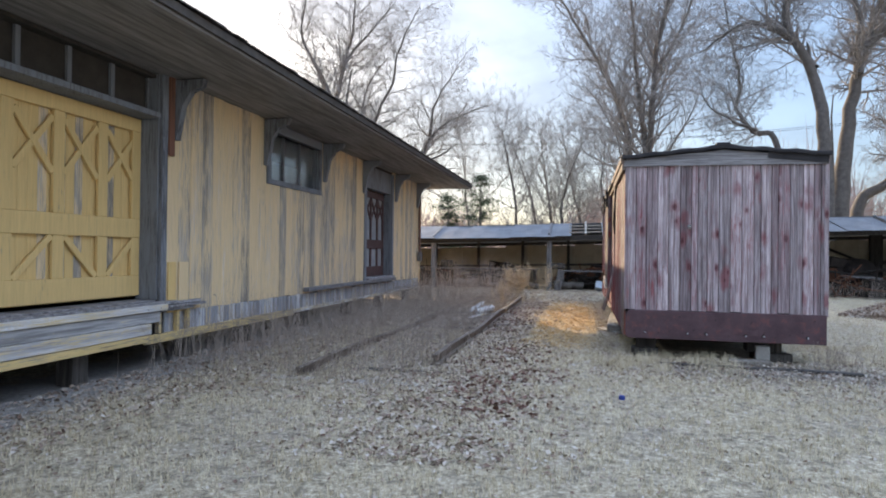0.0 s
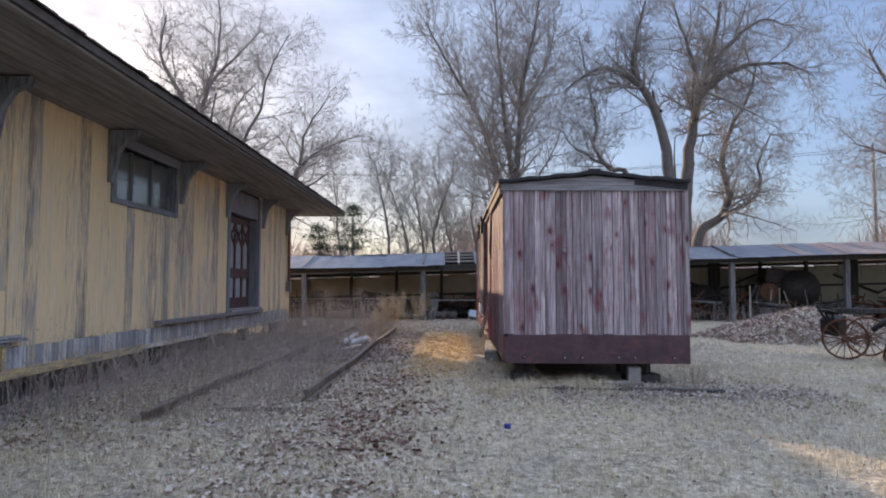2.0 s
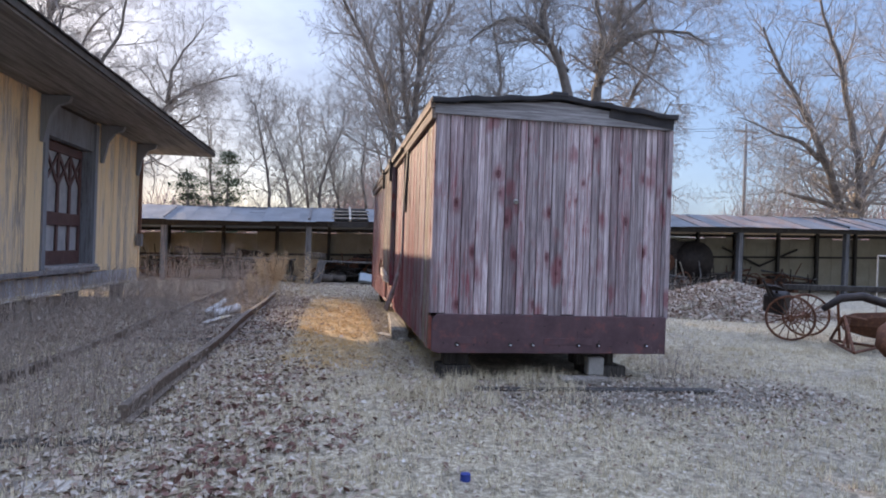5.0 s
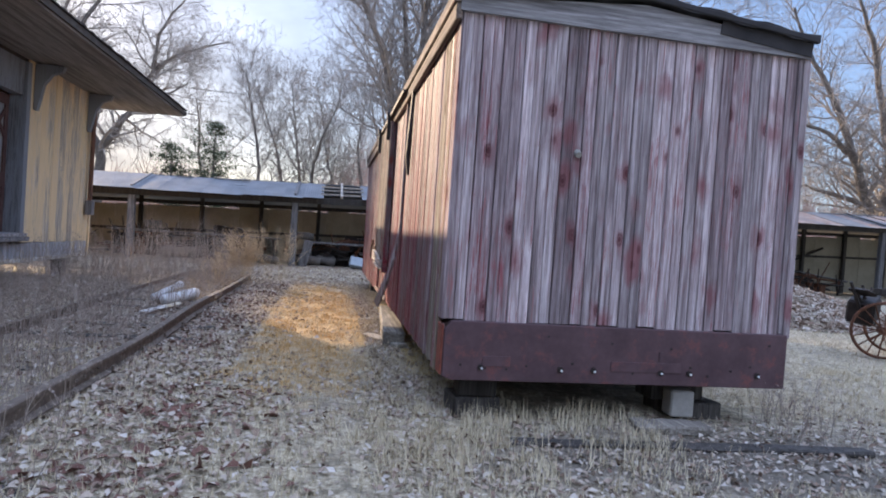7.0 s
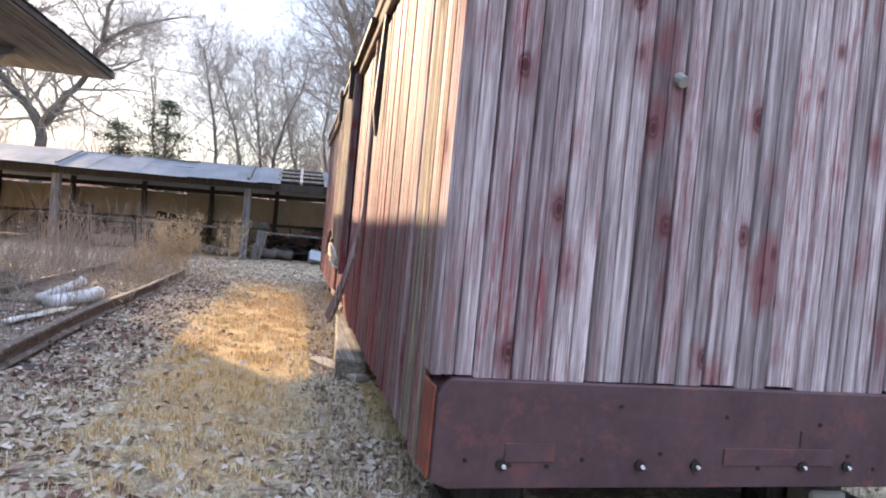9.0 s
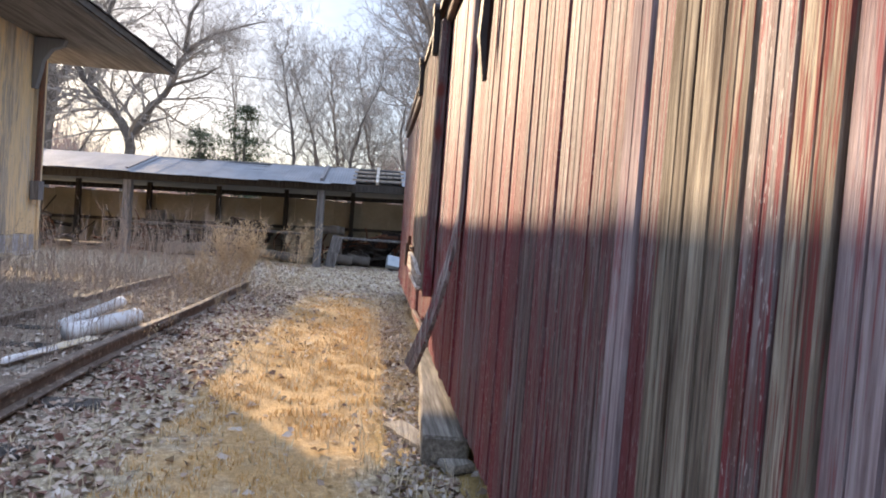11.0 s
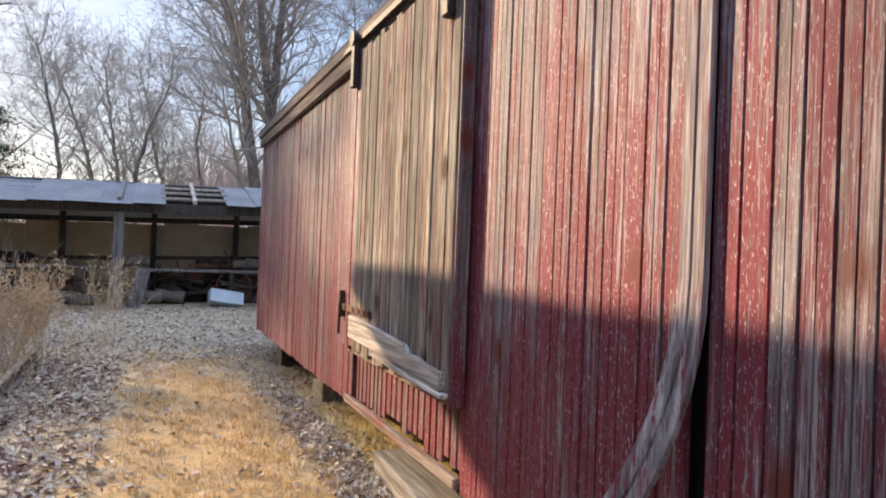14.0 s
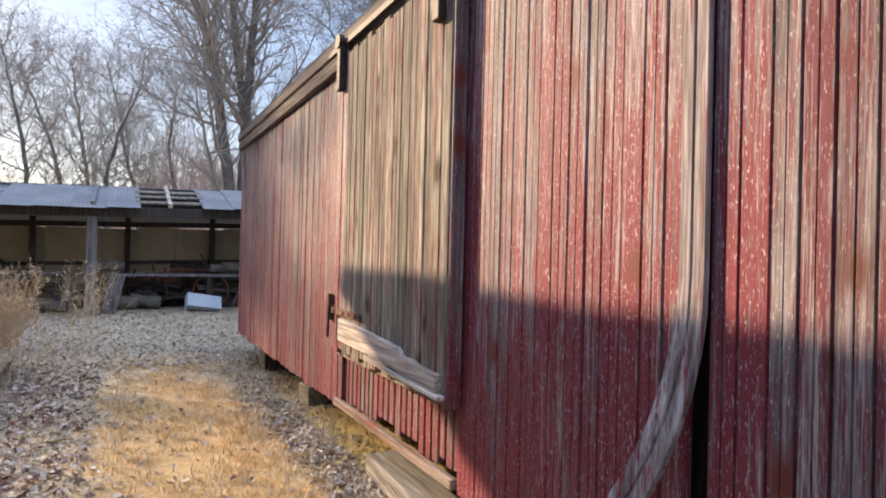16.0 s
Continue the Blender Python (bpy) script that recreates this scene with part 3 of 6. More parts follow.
    block("fascia", (CX0 - 0.05, CY0 - 0.02, Z_TOP - 0.08), (CX0 - 0.006, CY1 + 0.02, Z_TOP + 0.03), FASCIA_WOOD, car, "weathered eaves board")
    block("upper_fascia", (CX0 - 0.07, CY0 - 0.03, Z_TOP + 0.033), (CX0 - 0.012, CY1 + 0.03, Z_TOP + 0.12), FASCIA_WOOD, car)
    block("top_plate", (CX1 + 0.002, CY0, Z_TOP - 0.06), (CX1 + 0.05, CY1, Z_TOP + 0.1), FASCIA_WOOD, car)
    # boards of the long side
    y = CY0 + 0.006
    DY0, DY1, gap_y = 14.34, 16.02, 0.0
    r = random.Random(5)
    while y < CY1 - 0.02:
        w = r.choice((0.072, 0.08, 0.085, 0.09, 0.078))
        mid = y + w / 2
        out = r.uniform(-0.004, 0.005)
        zb = Z_SIDE + r.uniform(-0.015, 0.012)
        if y < CY0 + 0.13:
            zb = 0.69
        elif y < CY0 + 0.3:
            zb = 0.30
        if mid > 13.035 and not gap_y:
            gap_y = mid
        elif DY0 < mid < DY1:
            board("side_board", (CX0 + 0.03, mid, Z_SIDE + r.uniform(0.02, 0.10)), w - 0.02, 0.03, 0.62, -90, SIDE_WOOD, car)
        else:
            wear = r.choice((END_DARK, DOOR_WOOD, DULL_WOOD, SIDE_WOOD)) if mid < 11.15 else r.choice((DULL_WOOD, DULL_WOOD, SIDE_WOOD)) if mid < 12.75 else SIDE_WOOD
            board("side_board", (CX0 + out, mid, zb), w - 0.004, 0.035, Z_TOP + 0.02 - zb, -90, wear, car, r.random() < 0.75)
        y += w
    # one board sprung away from the wall
    bm = bmesh.new()
    rows = []
    for k in range(25):
        z = 2.74 - 2.34 * k / 24
        bend = max(0.0, 1.35 - z) / 0.95
        yy = gap_y + 0.37 * bend ** 2.3
        off = 0.004 + 0.18 * bend ** 1.4
        slope = 0.97 * bend ** 1.2
        hy, hz = 0.041 / math.hypot(1, slope), 0.041 * slope / math.hypot(1, slope)
        twist = 0.02 * bend
        rows.append([bm.verts.new((CX0 - off - dx - s * twist, yy + s * hy, z + s * hz)) for dx, s in ((0, -1), (0.022, -1), (0.022, -0.12), (0.014, 0), (0.022, 0.12), (0.022, 1), (0, 1))])
    for a, b in zip(rows, rows[1:]):
        for k in range(7):
            bm.faces.new((a[k], a[(k + 1) % 7], b[(k + 1) % 7], b[k]))
    bm.faces.new(rows[0][::-1])
    bm.faces.new(rows[-1])
    bmesh.ops.recalc_face_normals(bm, faces=bm.faces)
    part("sprung_board", bm, BARE_BOARD, car, "loose board bowed out from the wall")
    # sliding door, proud of the side
    door = part("sliding_door", box(bmesh.new(), (CX0 - 0.055, DY0 + 0.02, 0.72), (CX0 - 0.02, DY1 - 0.02, 2.72)), DOOR_WOOD, car, "greyed sliding door with traces of red")
    y = DY0
    while y < DY1 - 0.03:
        w = min(r.choice((0.085, 0.095, 0.075, 0.11)), DY1 - y)
        wear = SIDE_WOOD if y > DY1 - 0.3 else DOOR_WOOD
        board("door_board", (CX0 - 0.086 + r.uniform(-0.004, 0.004), y + w / 2, 0.76 + r.uniform(-0.03, 0.02)), w - 0.005, 0.032, 1.98, -90, wear, door, r.random() < 0.5)
        y += w
    block("door_edge", (CX0 - 0.08, DY0 - 0.022, 0.72), (CX0 - 0.01, DY0 - 0.002, 2.74), SIDE_WOOD, door)
    bm = bmesh.new()
    top_run = [(0.0, 0.875), (0.22, 0.885), (0.30, 0.90), (0.40, 0.895), (0.46, 0.935), (0.80, 0.955), (1.12, 0.97), (1.42, 0.985)]
    front, back = [], []
    for q, zt in top_run:
        zl = 0.795 + 0.04 * q + 0.008 * math.sin(q * 17)
        front.append([bm.verts.new((CX0 - 0.122, DY0 + 0.02 + q, zz)) for zz in (zl, zt)])
        back.append([bm.verts.new((CX0 - 0.090, DY0 + 0.02 + q, zz)) for zz in (zl, zt)])
    for k in range(len(top_run) - 1):
        bm.faces.new((front[k][0], front[k + 1][0], front[k + 1][1], front[k][1]))
        bm.faces.new((back[k][1], back[k + 1][1], back[k + 1][0], back[k][0]))
        bm.faces.new((front[k][1], front[k + 1][1], back[k + 1][1], back[k][1]))
        bm.faces.new((back[k][0], back[k + 1][0], front[k + 1][0], front[k][0]))
    for k in (0, -1):
        bm.faces.new((front[k][0], front[k][1], back[k][1], back[k][0]))
    bmesh.ops.recalc_face_normals(bm, faces=bm.faces)
    part("bottom_rail", bm, RAIL_WOOD, door, "splintered pale bottom rail")
    block("lip_strip", (CX0 - 0.135, DY0 - 0.02, 0.784), (CX0 - 0.092, DY1 - 0.75, 0.806), RAIL_WOOD, door, "", pose(0, 0, 0, 2.0, 0, 0), 0.004)
    hasp = block("hasp", (CX0 - 0.104, DY1 - 0.60, 1.0), (CX0 - 0.092, DY1 + 0.02, 1.045), RUST, door, "rusty hasp", bevel=0.003)
    for q in (0.08, 0.2, 0.32):
        part("rivet", tube(bmesh.new(), [(CX0 - 0.110, DY1 - 0.60 + q, 1.022), (CX0 - 0.103, DY1 - 0.60 + q, 1.022)], 0.011, 8), DARK_IRON, hasp)
    block("hasp_bracket", (CX0 - 0.12, DY1 - 0.02, 0.95), (CX0 - 0.086, DY1 + 0.03, 1.13), RUST, door, bevel=0.003)
    part("hasp_pin", tube(bmesh.new(), [(CX0 - 0.13, DY1 - 0.06, 1.06), (CX0 - 0.13, DY1 - 0.05, 0.84)], 0.010, 6), DARK_IRON, door)
    for y in (DY1 - 0.17, DY0 + 0.06):
        block("roller_hanger", (CX0 - 0.13, y, 2.50), (CX0 - 0.088, y + 0.07, 2.84), DARK_IRON, door, "iron roller hanger", bevel=0.006)
        part("roller", tube(bmesh.new(), [(CX0 - 0.14, y + 0.035, 2.83), (CX0 - 0.10, y + 0.035, 2.83)], 0.05, 12), DARK_IRON, door)
    block("door_track", (CX0 - 0.10, 12.9, 2.80), (CX0 - 0.072, 16.2, 2.84), DARK_IRON, car, "iron door track", bevel=0.002)
    block("lower_rail", (CX0 - 0.022, 14.38, 0.335), (CX0 + 0.02, 16.15, 0.385), FASCIA_WOOD, car, "split reddish ledger below the door")
    # a split dark board and a hanging iron
    block("corner_post", (CX0 - 0.012, CY1 - 0.10, 0.34), (CX0 + 0.02, CY1 - 0.004, Z_TOP), SIDE_WOOD, car)
    bm = bmesh.new()
    tube(bm, [(CX0 - 0.03, 12.47, 2.74), (CX0 - 0.045, 12.45, 2.3), (CX0 - 0.05, 12.47, 2.05), (CX0 - 0.04, 12.44, 1.86)], [0.018, 0.026, 0.03, 0.012], 6)
    part("hook_bar", bm, DARK_IRON, car, "bent iron bar")


build_boxcar()


def support(name, boxes, label):
    lo = [min(b[0][k] for b in boxes) for k in range(3)]
    ob = thing(name, (boxes[0][0][0], boxes[0][0][1], lo[2]), label, "block", "blocks under the boxcar")
    for k, (a, b, m, ang) in enumerate(boxes):
        block("block", a, b, m, ob, "", pose(0, 0, 0, 0, 0, ang), 0.012)


support("support_blocks", [((0.95, 10.36, -0.05), (1.30, 10.66, 0.12), DARK_POST, 4), ((1.0, 10.38, 0.12), (1.28, 10.62, 0.29), DARK_POST, -3)], "dark timber blocks under the boxcar corner")
support("support_blocks", [((2.66, 10.40, -0.05), (3.10, 10.80, 0.10), DARK_POST, 8), ((2.62, 10.30, 0.02), (2.80, 10.46, 0.22), CONCRETE, -6), ((2.55, 10.5, 0.10), (3.0, 10.75, 0.29), DARK_POST, 2)], "dark timber cribbing and a pale block")
support("support_blocks", [((1.0, 17.62, -0.05), (1.62, 17.9, 0.14), GREY_WOOD, 5), ((1.04, 17.64, 0.14), (1.6, 17.86, 0.33), DARK_POST, -4)], "short sawn timbers stacked under the sill")
support("support_blocks", [((2.7, 16.5, -0.05), (3.3, 16.8, 0.29), DARK_POST, 0)], "dark timber block under the far sill")
support("support_blocks", [((0.95, 19.3, -0.05), (1.5, 19.6, 0.30), DARK_POST, 0)], "dark timber block under the far corner")
support("support_blocks", [((2.7, 19.3, -0.05), (3.3, 19.6, 0.29), DARK_POST, 0)], "dark timber block under the back corner")


def timber(name, a, b, w, h, material, label, group=""):
    a, b = Vector(a), Vector(b)
    d = b - a
    ob = thing(name, tuple(a), label, "timber", group)
    bm = bmesh.new()
    mid = (a + b) / 2
    box(bm, (mid.x - d.length / 2, mid.y - w / 2, mid.z), (mid.x + d.length / 2, mid.y + w / 2, mid.z + h), pose(0, 0, 0, 0, 0, math.degrees(math.atan2(d.y, d.x))), 0.012)
    bmesh.ops.subdivide_edges(bm, edges=[e for e in bm.edges if e.calc_length() > 0.5], cuts=6)
    rr = random.Random(name + str(a.x))
    for v in bm.verts:
        v.co += Vector((rr.uniform(-1, 1), rr.uniform(-1, 1), rr.uniform(-1, 1))) * 0.006
    part("beam", bm, material, ob)
    return ob


timber("timber", (0.80, 13.0, -0.03), (0.97, 15.6, -0.03), 0.25, 0.17, GREY_WOOD, "old pale railway timber lying beside the boxcar")
timber("plank", (0.55, 13.6, -0.02), (0.9, 12.9, -0.02), 0.14, 0.05, GREY_WOOD, "broken grey plank on the dry grass")
timber("plank", (1.2, 9.8, -0.03), (3.7, 9.65, -0.03), 0.12, 0.045, DARK_POST, "long dark plank lying in front of the boxcar")
timber("plank", (2.2, 10.1, -0.02), (2.75, 10.05, -0.02), 0.2, 0.07, GREY_WOOD, "short grey plank by the cribbing")

# ---- track
def build_track():
    for x, y0, y1 in ((-1.66, 8.72, 20.3), (-3.10, 7.65, 21.4)):
        ob = thing("rail", (x, y0, 0.0), "rusty abandoned railway rail half sunk in weeds", "rail", "rails of the old siding")
        prof = [(-0.06, 0.02), (0.06, 0.02), (0.06, 0.032), (0.012, 0.045), (0.012, 0.115), (0.034, 0.125), (0.034, 0.152), (0.026, 0.16), (-0.026, 0.16), (-0.034, 0.152), (-0.034, 0.125), (-0.012, 0.115), (-0.012, 0.045), (-0.06, 0.032)]
        bm = bmesh.new()
        rows = []
        for k in range(13):
            y = y0 + (y1 - y0) * k / 12
            dx, dz = 0.02 * math.sin(k * 0.9 + x), 0.012 * math.sin(k * 1.3)
            rows.append([bm.verts.new((x + px + dx, y, pz + dz - (0.02 if x > -2 else 0.07))) for px, pz in prof])
        n = len(prof)
        for a, b in zip(rows, rows[1:]):
            for k in range(n):
                bm.faces.new((a[k], a[(k + 1) % n], b[(k + 1) % n], b[k]))
        bm.faces.new(rows[0][::-1])
        bm.faces.new(rows[-1])
        bmesh.ops.recalc_face_normals(bm, faces=bm.faces)
        part("rail_bar", bm, RAIL_STEEL, ob)
        for y in (y0 + 2.2, y0 + 7.6):
            for s in (-1, 1):
                plate = block("joint_bar", (x + s * 0.022 - 0.008, y - 0.3, 0.055), (x + s * 0.022 + 0.008, y + 0.3, 0.11), RAIL_STEEL, ob, "rusty joint bar", bevel=0.003)
                for q in (-0.2, -0.07, 0.07, 0.2):
                    part("bolt", tube(bmesh.new(), [(x + s * 0.028, y + q, 0.083), (x + s * 0.048, y + q, 0.083)], 0.013, 6), RAIL_STEEL, plate)
        for k in range(15):
            y = y0 + 0.3 + k * 0.78
            for s in (-1, 1):
                block("spike", (x + s * 0.066 - 0.012, y - 0.012, 0.0), (x + s * 0.066 + 0.012, y + 0.012, 0.05), RAIL_STEEL, ob, bevel=0.003)
    r = random.Random(8)
    for k in range(17):
        y = 7.6 + k * 0.78
        ob = thing("sleeper", (-2.4, y, -0.05), "rotten grey railway sleeper under dry weeds", "sleeper", "sleepers of the old siding")
        block("beam", (-3.55, y - 0.1, -0.18), (-1.25, y + 0.1, -0.02), DARK_POST if k % 3 else GREY_WOOD, ob, "", pose(0, 0, 0, 0, 0, r.uniform(-3, 3)), 0.015)


build_track()


def pipe(a, b, radius, label):
    ob = thing("pipe", a, label, "pipe", "white pipes by the rail")
    a, b = Vector(a), Vector(b)
    d = (b - a).normalized()
    bm = tube(bmesh.new(), [a, a + d * 0.08, a + d * 0.081, b], [radius * 1.12, radius * 1.12, radius, radius], 16)
    part("tube", bm, PVC, ob, "", True)


pipe((-2.05, 16.55, 0.075), (-2.25, 15.55, 0.07), 0.078, "white plastic pipe lying between the rusty rails")
pipe((-2.36, 16.95, 0.16), (-2.50, 15.95, 0.05), 0.055, "thin white plastic pipe propped beside another")
timber("plank", (-2.06, 15.6, 0.02), (-2.26, 14.55, 0.0), 0.11, 0.03, WHITE_WORN, "whitish weathered plank between the rails")

# ---- depot
# the depot runs on unseen to DY_NEAR so its shade covers the ground
DX, DY_NEAR, DY_FAR, DBACK = -5.06, -9.0, 20.4, -12.6
SOFF, EAVE_X, EAVE_Y = 3.72, -3.62, 22.0
F_Y0, F_Y1 = 3.9, 7.67
W_Y0, W_Y1, W_Z0, W_Z1 = 10.5, 12.5, 2.72, 3.55
D_Y0, D_Y1 = 15.35, 17.42


def depot_siding(depot, y0, y1, z0, z1, seed, material, name="siding_board", wid=0.25):
    """A run of upright boards with battens of shade between them."""
    r = random.Random(seed)
    n = max(1, round((y1 - y0) / wid))
    w = (y1 - y0) / n
    for k in range(n):
        board(name, (DX + r.uniform(-0.004, 0.005), y0 + (k + 0.5) * w, z0 + r.uniform(-0.012, 0.012)), w - 0.004, 0.03, z1 - z0, 90, material, depot)


def lattice_door(door, x, y0, y1, z0, z1, cols, coat, thick=0.05, braced=True):
    """Rails, stiles, pointed arches above and braced panels below, on a plank back."""
    f0, f1 = x, x + thick
    mid = z0 + (z1 - z0) * 0.335
    w = (y1 - y0) / cols
    st = 0.15 if w > 0.6 else 0.09
    for a, b in ((z0, z0 + 0.26), (mid - 0.02, mid + 0.22), (z1 - 0.17, z1)):
        block("rail", (f0, y0, a), (f1, y1, b), coat, door, bevel=0.008)
    for k in range(cols + 1):
        yc = min(max(y0 + k * w, y0 + st / 2), y1 - st / 2)
        block("stile", (f0 + 0.003, yc - st / 2, z0 + 0.26), (f1 - 0.004, yc + st / 2, mid - 0.02), coat, door, bevel=0.006)
        block("stile", (f0 + 0.003, yc - st / 2, mid + 0.22), (f1 - 0.004, yc + st / 2, z1 - 0.17), coat, door, bevel=0.006)
    top = z1 - 0.17
    h = min(w * 0.95, 0.75)
    for k in range(cols):
        ya, yb = y0 + k * w + st / 2, y0 + (k + 1) * w - st / 2
        run = yb - ya
        for s in (-1, 1):
            ang = math.degrees(math.atan2(h, run)) * s
            L = math.hypot(h, run)
            block("arch_brace", (f0 + 0.006, (ya + yb) / 2 - L / 2, top - h * 0.62 - 0.035), (f1 - 0.008 - 0.003 * (s + 1), (ya + yb) / 2 + L / 2, top - h * 0.62 + 0.035), coat, door, "", pose(0, 0, 0, ang, 0, 0), 0.004)
        if not braced:
            continue
        hb = mid - 0.02 - z0 - 0.26
        L = math.hypot(hb, run) - 0.03
        ang = math.degrees(math.atan2(hb, run)) * (1 if k % 2 else -1)
        block("panel_brace", (f0 + 0.006, (ya + yb) / 2 - L / 2, z0 + 0.26 + hb / 2 - 0.035), (f1 - 0.008, (ya + yb) / 2 + L / 2, z0 + 0.26 + hb / 2 + 0.035), coat, door, "", pose(0, 0, 0, ang, 0, 0), 0.004)


def bracket(depot, y):
    """A sawn knee brace under the eaves."""
    bm = bmesh.new()
    prof = [(0.0, SOFF - 0.80), (0.05, SOFF - 0.80), (0.09, SOFF - 0.62), (0.14, SOFF - 0.36), (0.26, SOFF - 0.18), (0.42, SOFF - 0.12), (0.45, SOFF - 0.02), (0.0, SOFF - 0.02)]
    a = [bm.verts.new((DX + 0.012 + px, y - 0.05, pz)) for px, pz in prof]
    b = [bm.verts.new((DX + 0.012 + px, y + 0.05, pz)) for px, pz in prof]
    bm.faces.new(a)
    bm.faces.new(b[::-1])
    for k in range(len(prof)):
        bm.faces.new((a[k], b[k], b[(k + 1) % len(prof)], a[(k + 1) % len(prof)]))
    bmesh.ops.recalc_face_normals(bm, faces=bm.faces)
    part("eave_bracket", bm, DEPOT_GREY, depot, "dark sawn eaves bracket")


def build_depot():
    dep = thing("depot", (-8.8, 6.0, 0.0), "old yellow wooden railway depot with flaking paint, raised on posts", "building")
    # plain shell
    part("back_wall", box(bmesh.new(), (DBACK, DY_NEAR + 0.2, 0.36), (DBACK + 0.15, DY_FAR - 0.2, SOFF)), YELLOW, dep)
    part("near_end_wall", box(bmesh.new(), (DBACK, DY_NEAR, 0.36), (DX - 0.05, DY_NEAR + 0.15, SOFF)), YELLOW, dep)
    part("far_end_wall", box(bmesh.new(), (DBACK, DY_FAR - 0.15, 0.36), (DX - 0.05, DY_FAR, SOFF)), YELLOW, dep)
    part("floor_deck", box(bmesh.new(), (DBACK, DY_NEAR, 0.40), (DX - 0.06, DY_FAR, 0.62)), DARK_POST, dep)
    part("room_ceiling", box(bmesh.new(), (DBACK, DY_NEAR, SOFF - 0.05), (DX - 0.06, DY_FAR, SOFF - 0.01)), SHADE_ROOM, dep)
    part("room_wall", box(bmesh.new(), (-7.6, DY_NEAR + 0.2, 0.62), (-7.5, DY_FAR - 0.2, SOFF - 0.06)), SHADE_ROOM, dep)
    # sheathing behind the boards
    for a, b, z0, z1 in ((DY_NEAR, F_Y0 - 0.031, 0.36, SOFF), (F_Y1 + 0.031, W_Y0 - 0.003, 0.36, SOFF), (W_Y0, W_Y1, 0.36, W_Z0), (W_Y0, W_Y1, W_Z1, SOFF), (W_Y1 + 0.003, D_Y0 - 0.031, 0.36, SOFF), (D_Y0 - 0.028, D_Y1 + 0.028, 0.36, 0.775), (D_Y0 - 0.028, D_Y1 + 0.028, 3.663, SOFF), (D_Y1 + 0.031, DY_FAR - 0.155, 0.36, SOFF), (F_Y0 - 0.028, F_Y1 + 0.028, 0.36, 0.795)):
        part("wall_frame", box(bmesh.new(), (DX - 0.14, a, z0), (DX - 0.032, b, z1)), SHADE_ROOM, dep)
    # boards
    for a, b, z0, z1, s in ((DY_NEAR, F_Y0 - 0.12, 0.66, SOFF, 1), (F_Y1 + 0.14, W_Y0 - 0.1, 0.66, SOFF, 2), (W_Y0 - 0.1, W_Y1 + 0.1, 0.66, W_Z0 - 0.09, 3), (W_Y1 + 0.1, D_Y0 - 0.14, 0.66, SOFF, 4), (D_Y1 + 0.14, DY_FAR - 0.02, 0.66, SOFF, 5)):
        depot_siding(dep, a, b, z0, z1, s, YELLOW)
    depot_siding(dep, F_Y1 + 0.14, D_Y1 - 0.1, 0.36, 0.655, 6, SKIRT, "skirt_board", 0.15)
    depot_siding(dep, D_Y1 - 0.1, DY_FAR - 0.02, 0.33, 0.655, 7, SKIRT, "skirt_board", 0.19)
    block("water_table", (DX + 0.008, 7.4, 0.30), (DX + 0.05, 11.4, 0.41), YELLOW_H, dep, "yellow bottom board")
    block("water_table", (DX + 0.008, 11.4, 0.33), (DX + 0.03, DY_FAR, 0.40), WHITE_WORN, dep)
    block("ledge", (DX + 0.01, 11.85, 0.70), (DX + 0.14, D_Y1 + 0.12, 0.775), TRIM_WOOD, dep, "grey ledge below the passenger door")
    block("patch_board", (DX + 0.006, 7.84, 0.66), (DX + 0.03, 8.0, 1.32), YELLOW_DOOR, dep)
    block("patch_board", (DX + 0.006, 8.06, 0.66), (DX + 0.03, 8.26, 1.32), YELLOW, dep)
    # brown pilasters
    for y in (F_Y1 + 0.02, F_Y0 - 0.12):
        block("door_casing", (DX - 0.02, y, 0.8), (DX + 0.03, y + 0.11, SOFF), DEPOT_GREY, dep)
    block("pilaster", (DX + 0.004, F_Y1 + 0.135, 2.7), (DX + 0.05, F_Y1 + 0.24, SOFF), BROWN_TRIM, dep)
    # freight door, recessed
    fx = DX - 0.33
    for yy in (F_Y1, F_Y0 - 0.03):
        block("jamb", (fx, yy - 0.0, 0.84), (DX - 0.022, yy + 0.03, SOFF), DEPOT_GREY, dep, bevel=0.003)
    door = part("freight_door", box(bmesh.new(), (fx - 0.05, F_Y0 + 0.004, 0.88), (fx, F_Y1 - 0.004, 3.148)), YELLOW_DOOR, dep, "yellow freight door with pointed lattice panels")
    r = random.Random(9)
    y = F_Y0
    while y < F_Y1 - 0.02:
        board("plank", (fx + 0.004, y + 0.06, 0.9), 0.116, 0.02, 2.22, 90, YELLOW_DOOR if r.random() < 0.7 else YELLOW, door)
        y += 0.1205
    lattice_door(door, fx + 0.012, F_Y0, F_Y1, 0.89, 3.14, 6, YELLOW_DOOR)
    block("transom_sill", (fx, F_Y0, 3.15), (DX + 0.02, F_Y1, 3.22), DEPOT_GREY, dep)
    # solid near-black panel in place of glass onto the dark room
    tr = part("transom_window", box(bmesh.new(), (fx + 0.10, F_Y0, 3.22), (fx + 0.13, F_Y1, SOFF - 0.012)), SHADE_ROOM, dep, "transom window with a near-black panel for the unlit room")
    for k in range(7):
        yc = F_Y0 + (F_Y1 - F_Y0) * k / 6
        block("mullion", (fx + 0.131, yc - 0.03, 3.222), (fx + 0.17, yc + 0.03, SOFF - 0.014), DEPOT_GREY, tr, bevel=0.003)
    # loading ledge in front of the freight door
    led = block("loading_ledge", (DX - 0.02, 2.6, 0.775), (DX + 0.10, F_Y1 + 0.26, 0.82), TRIM_WOOD, dep, "worn grey loading ledge")
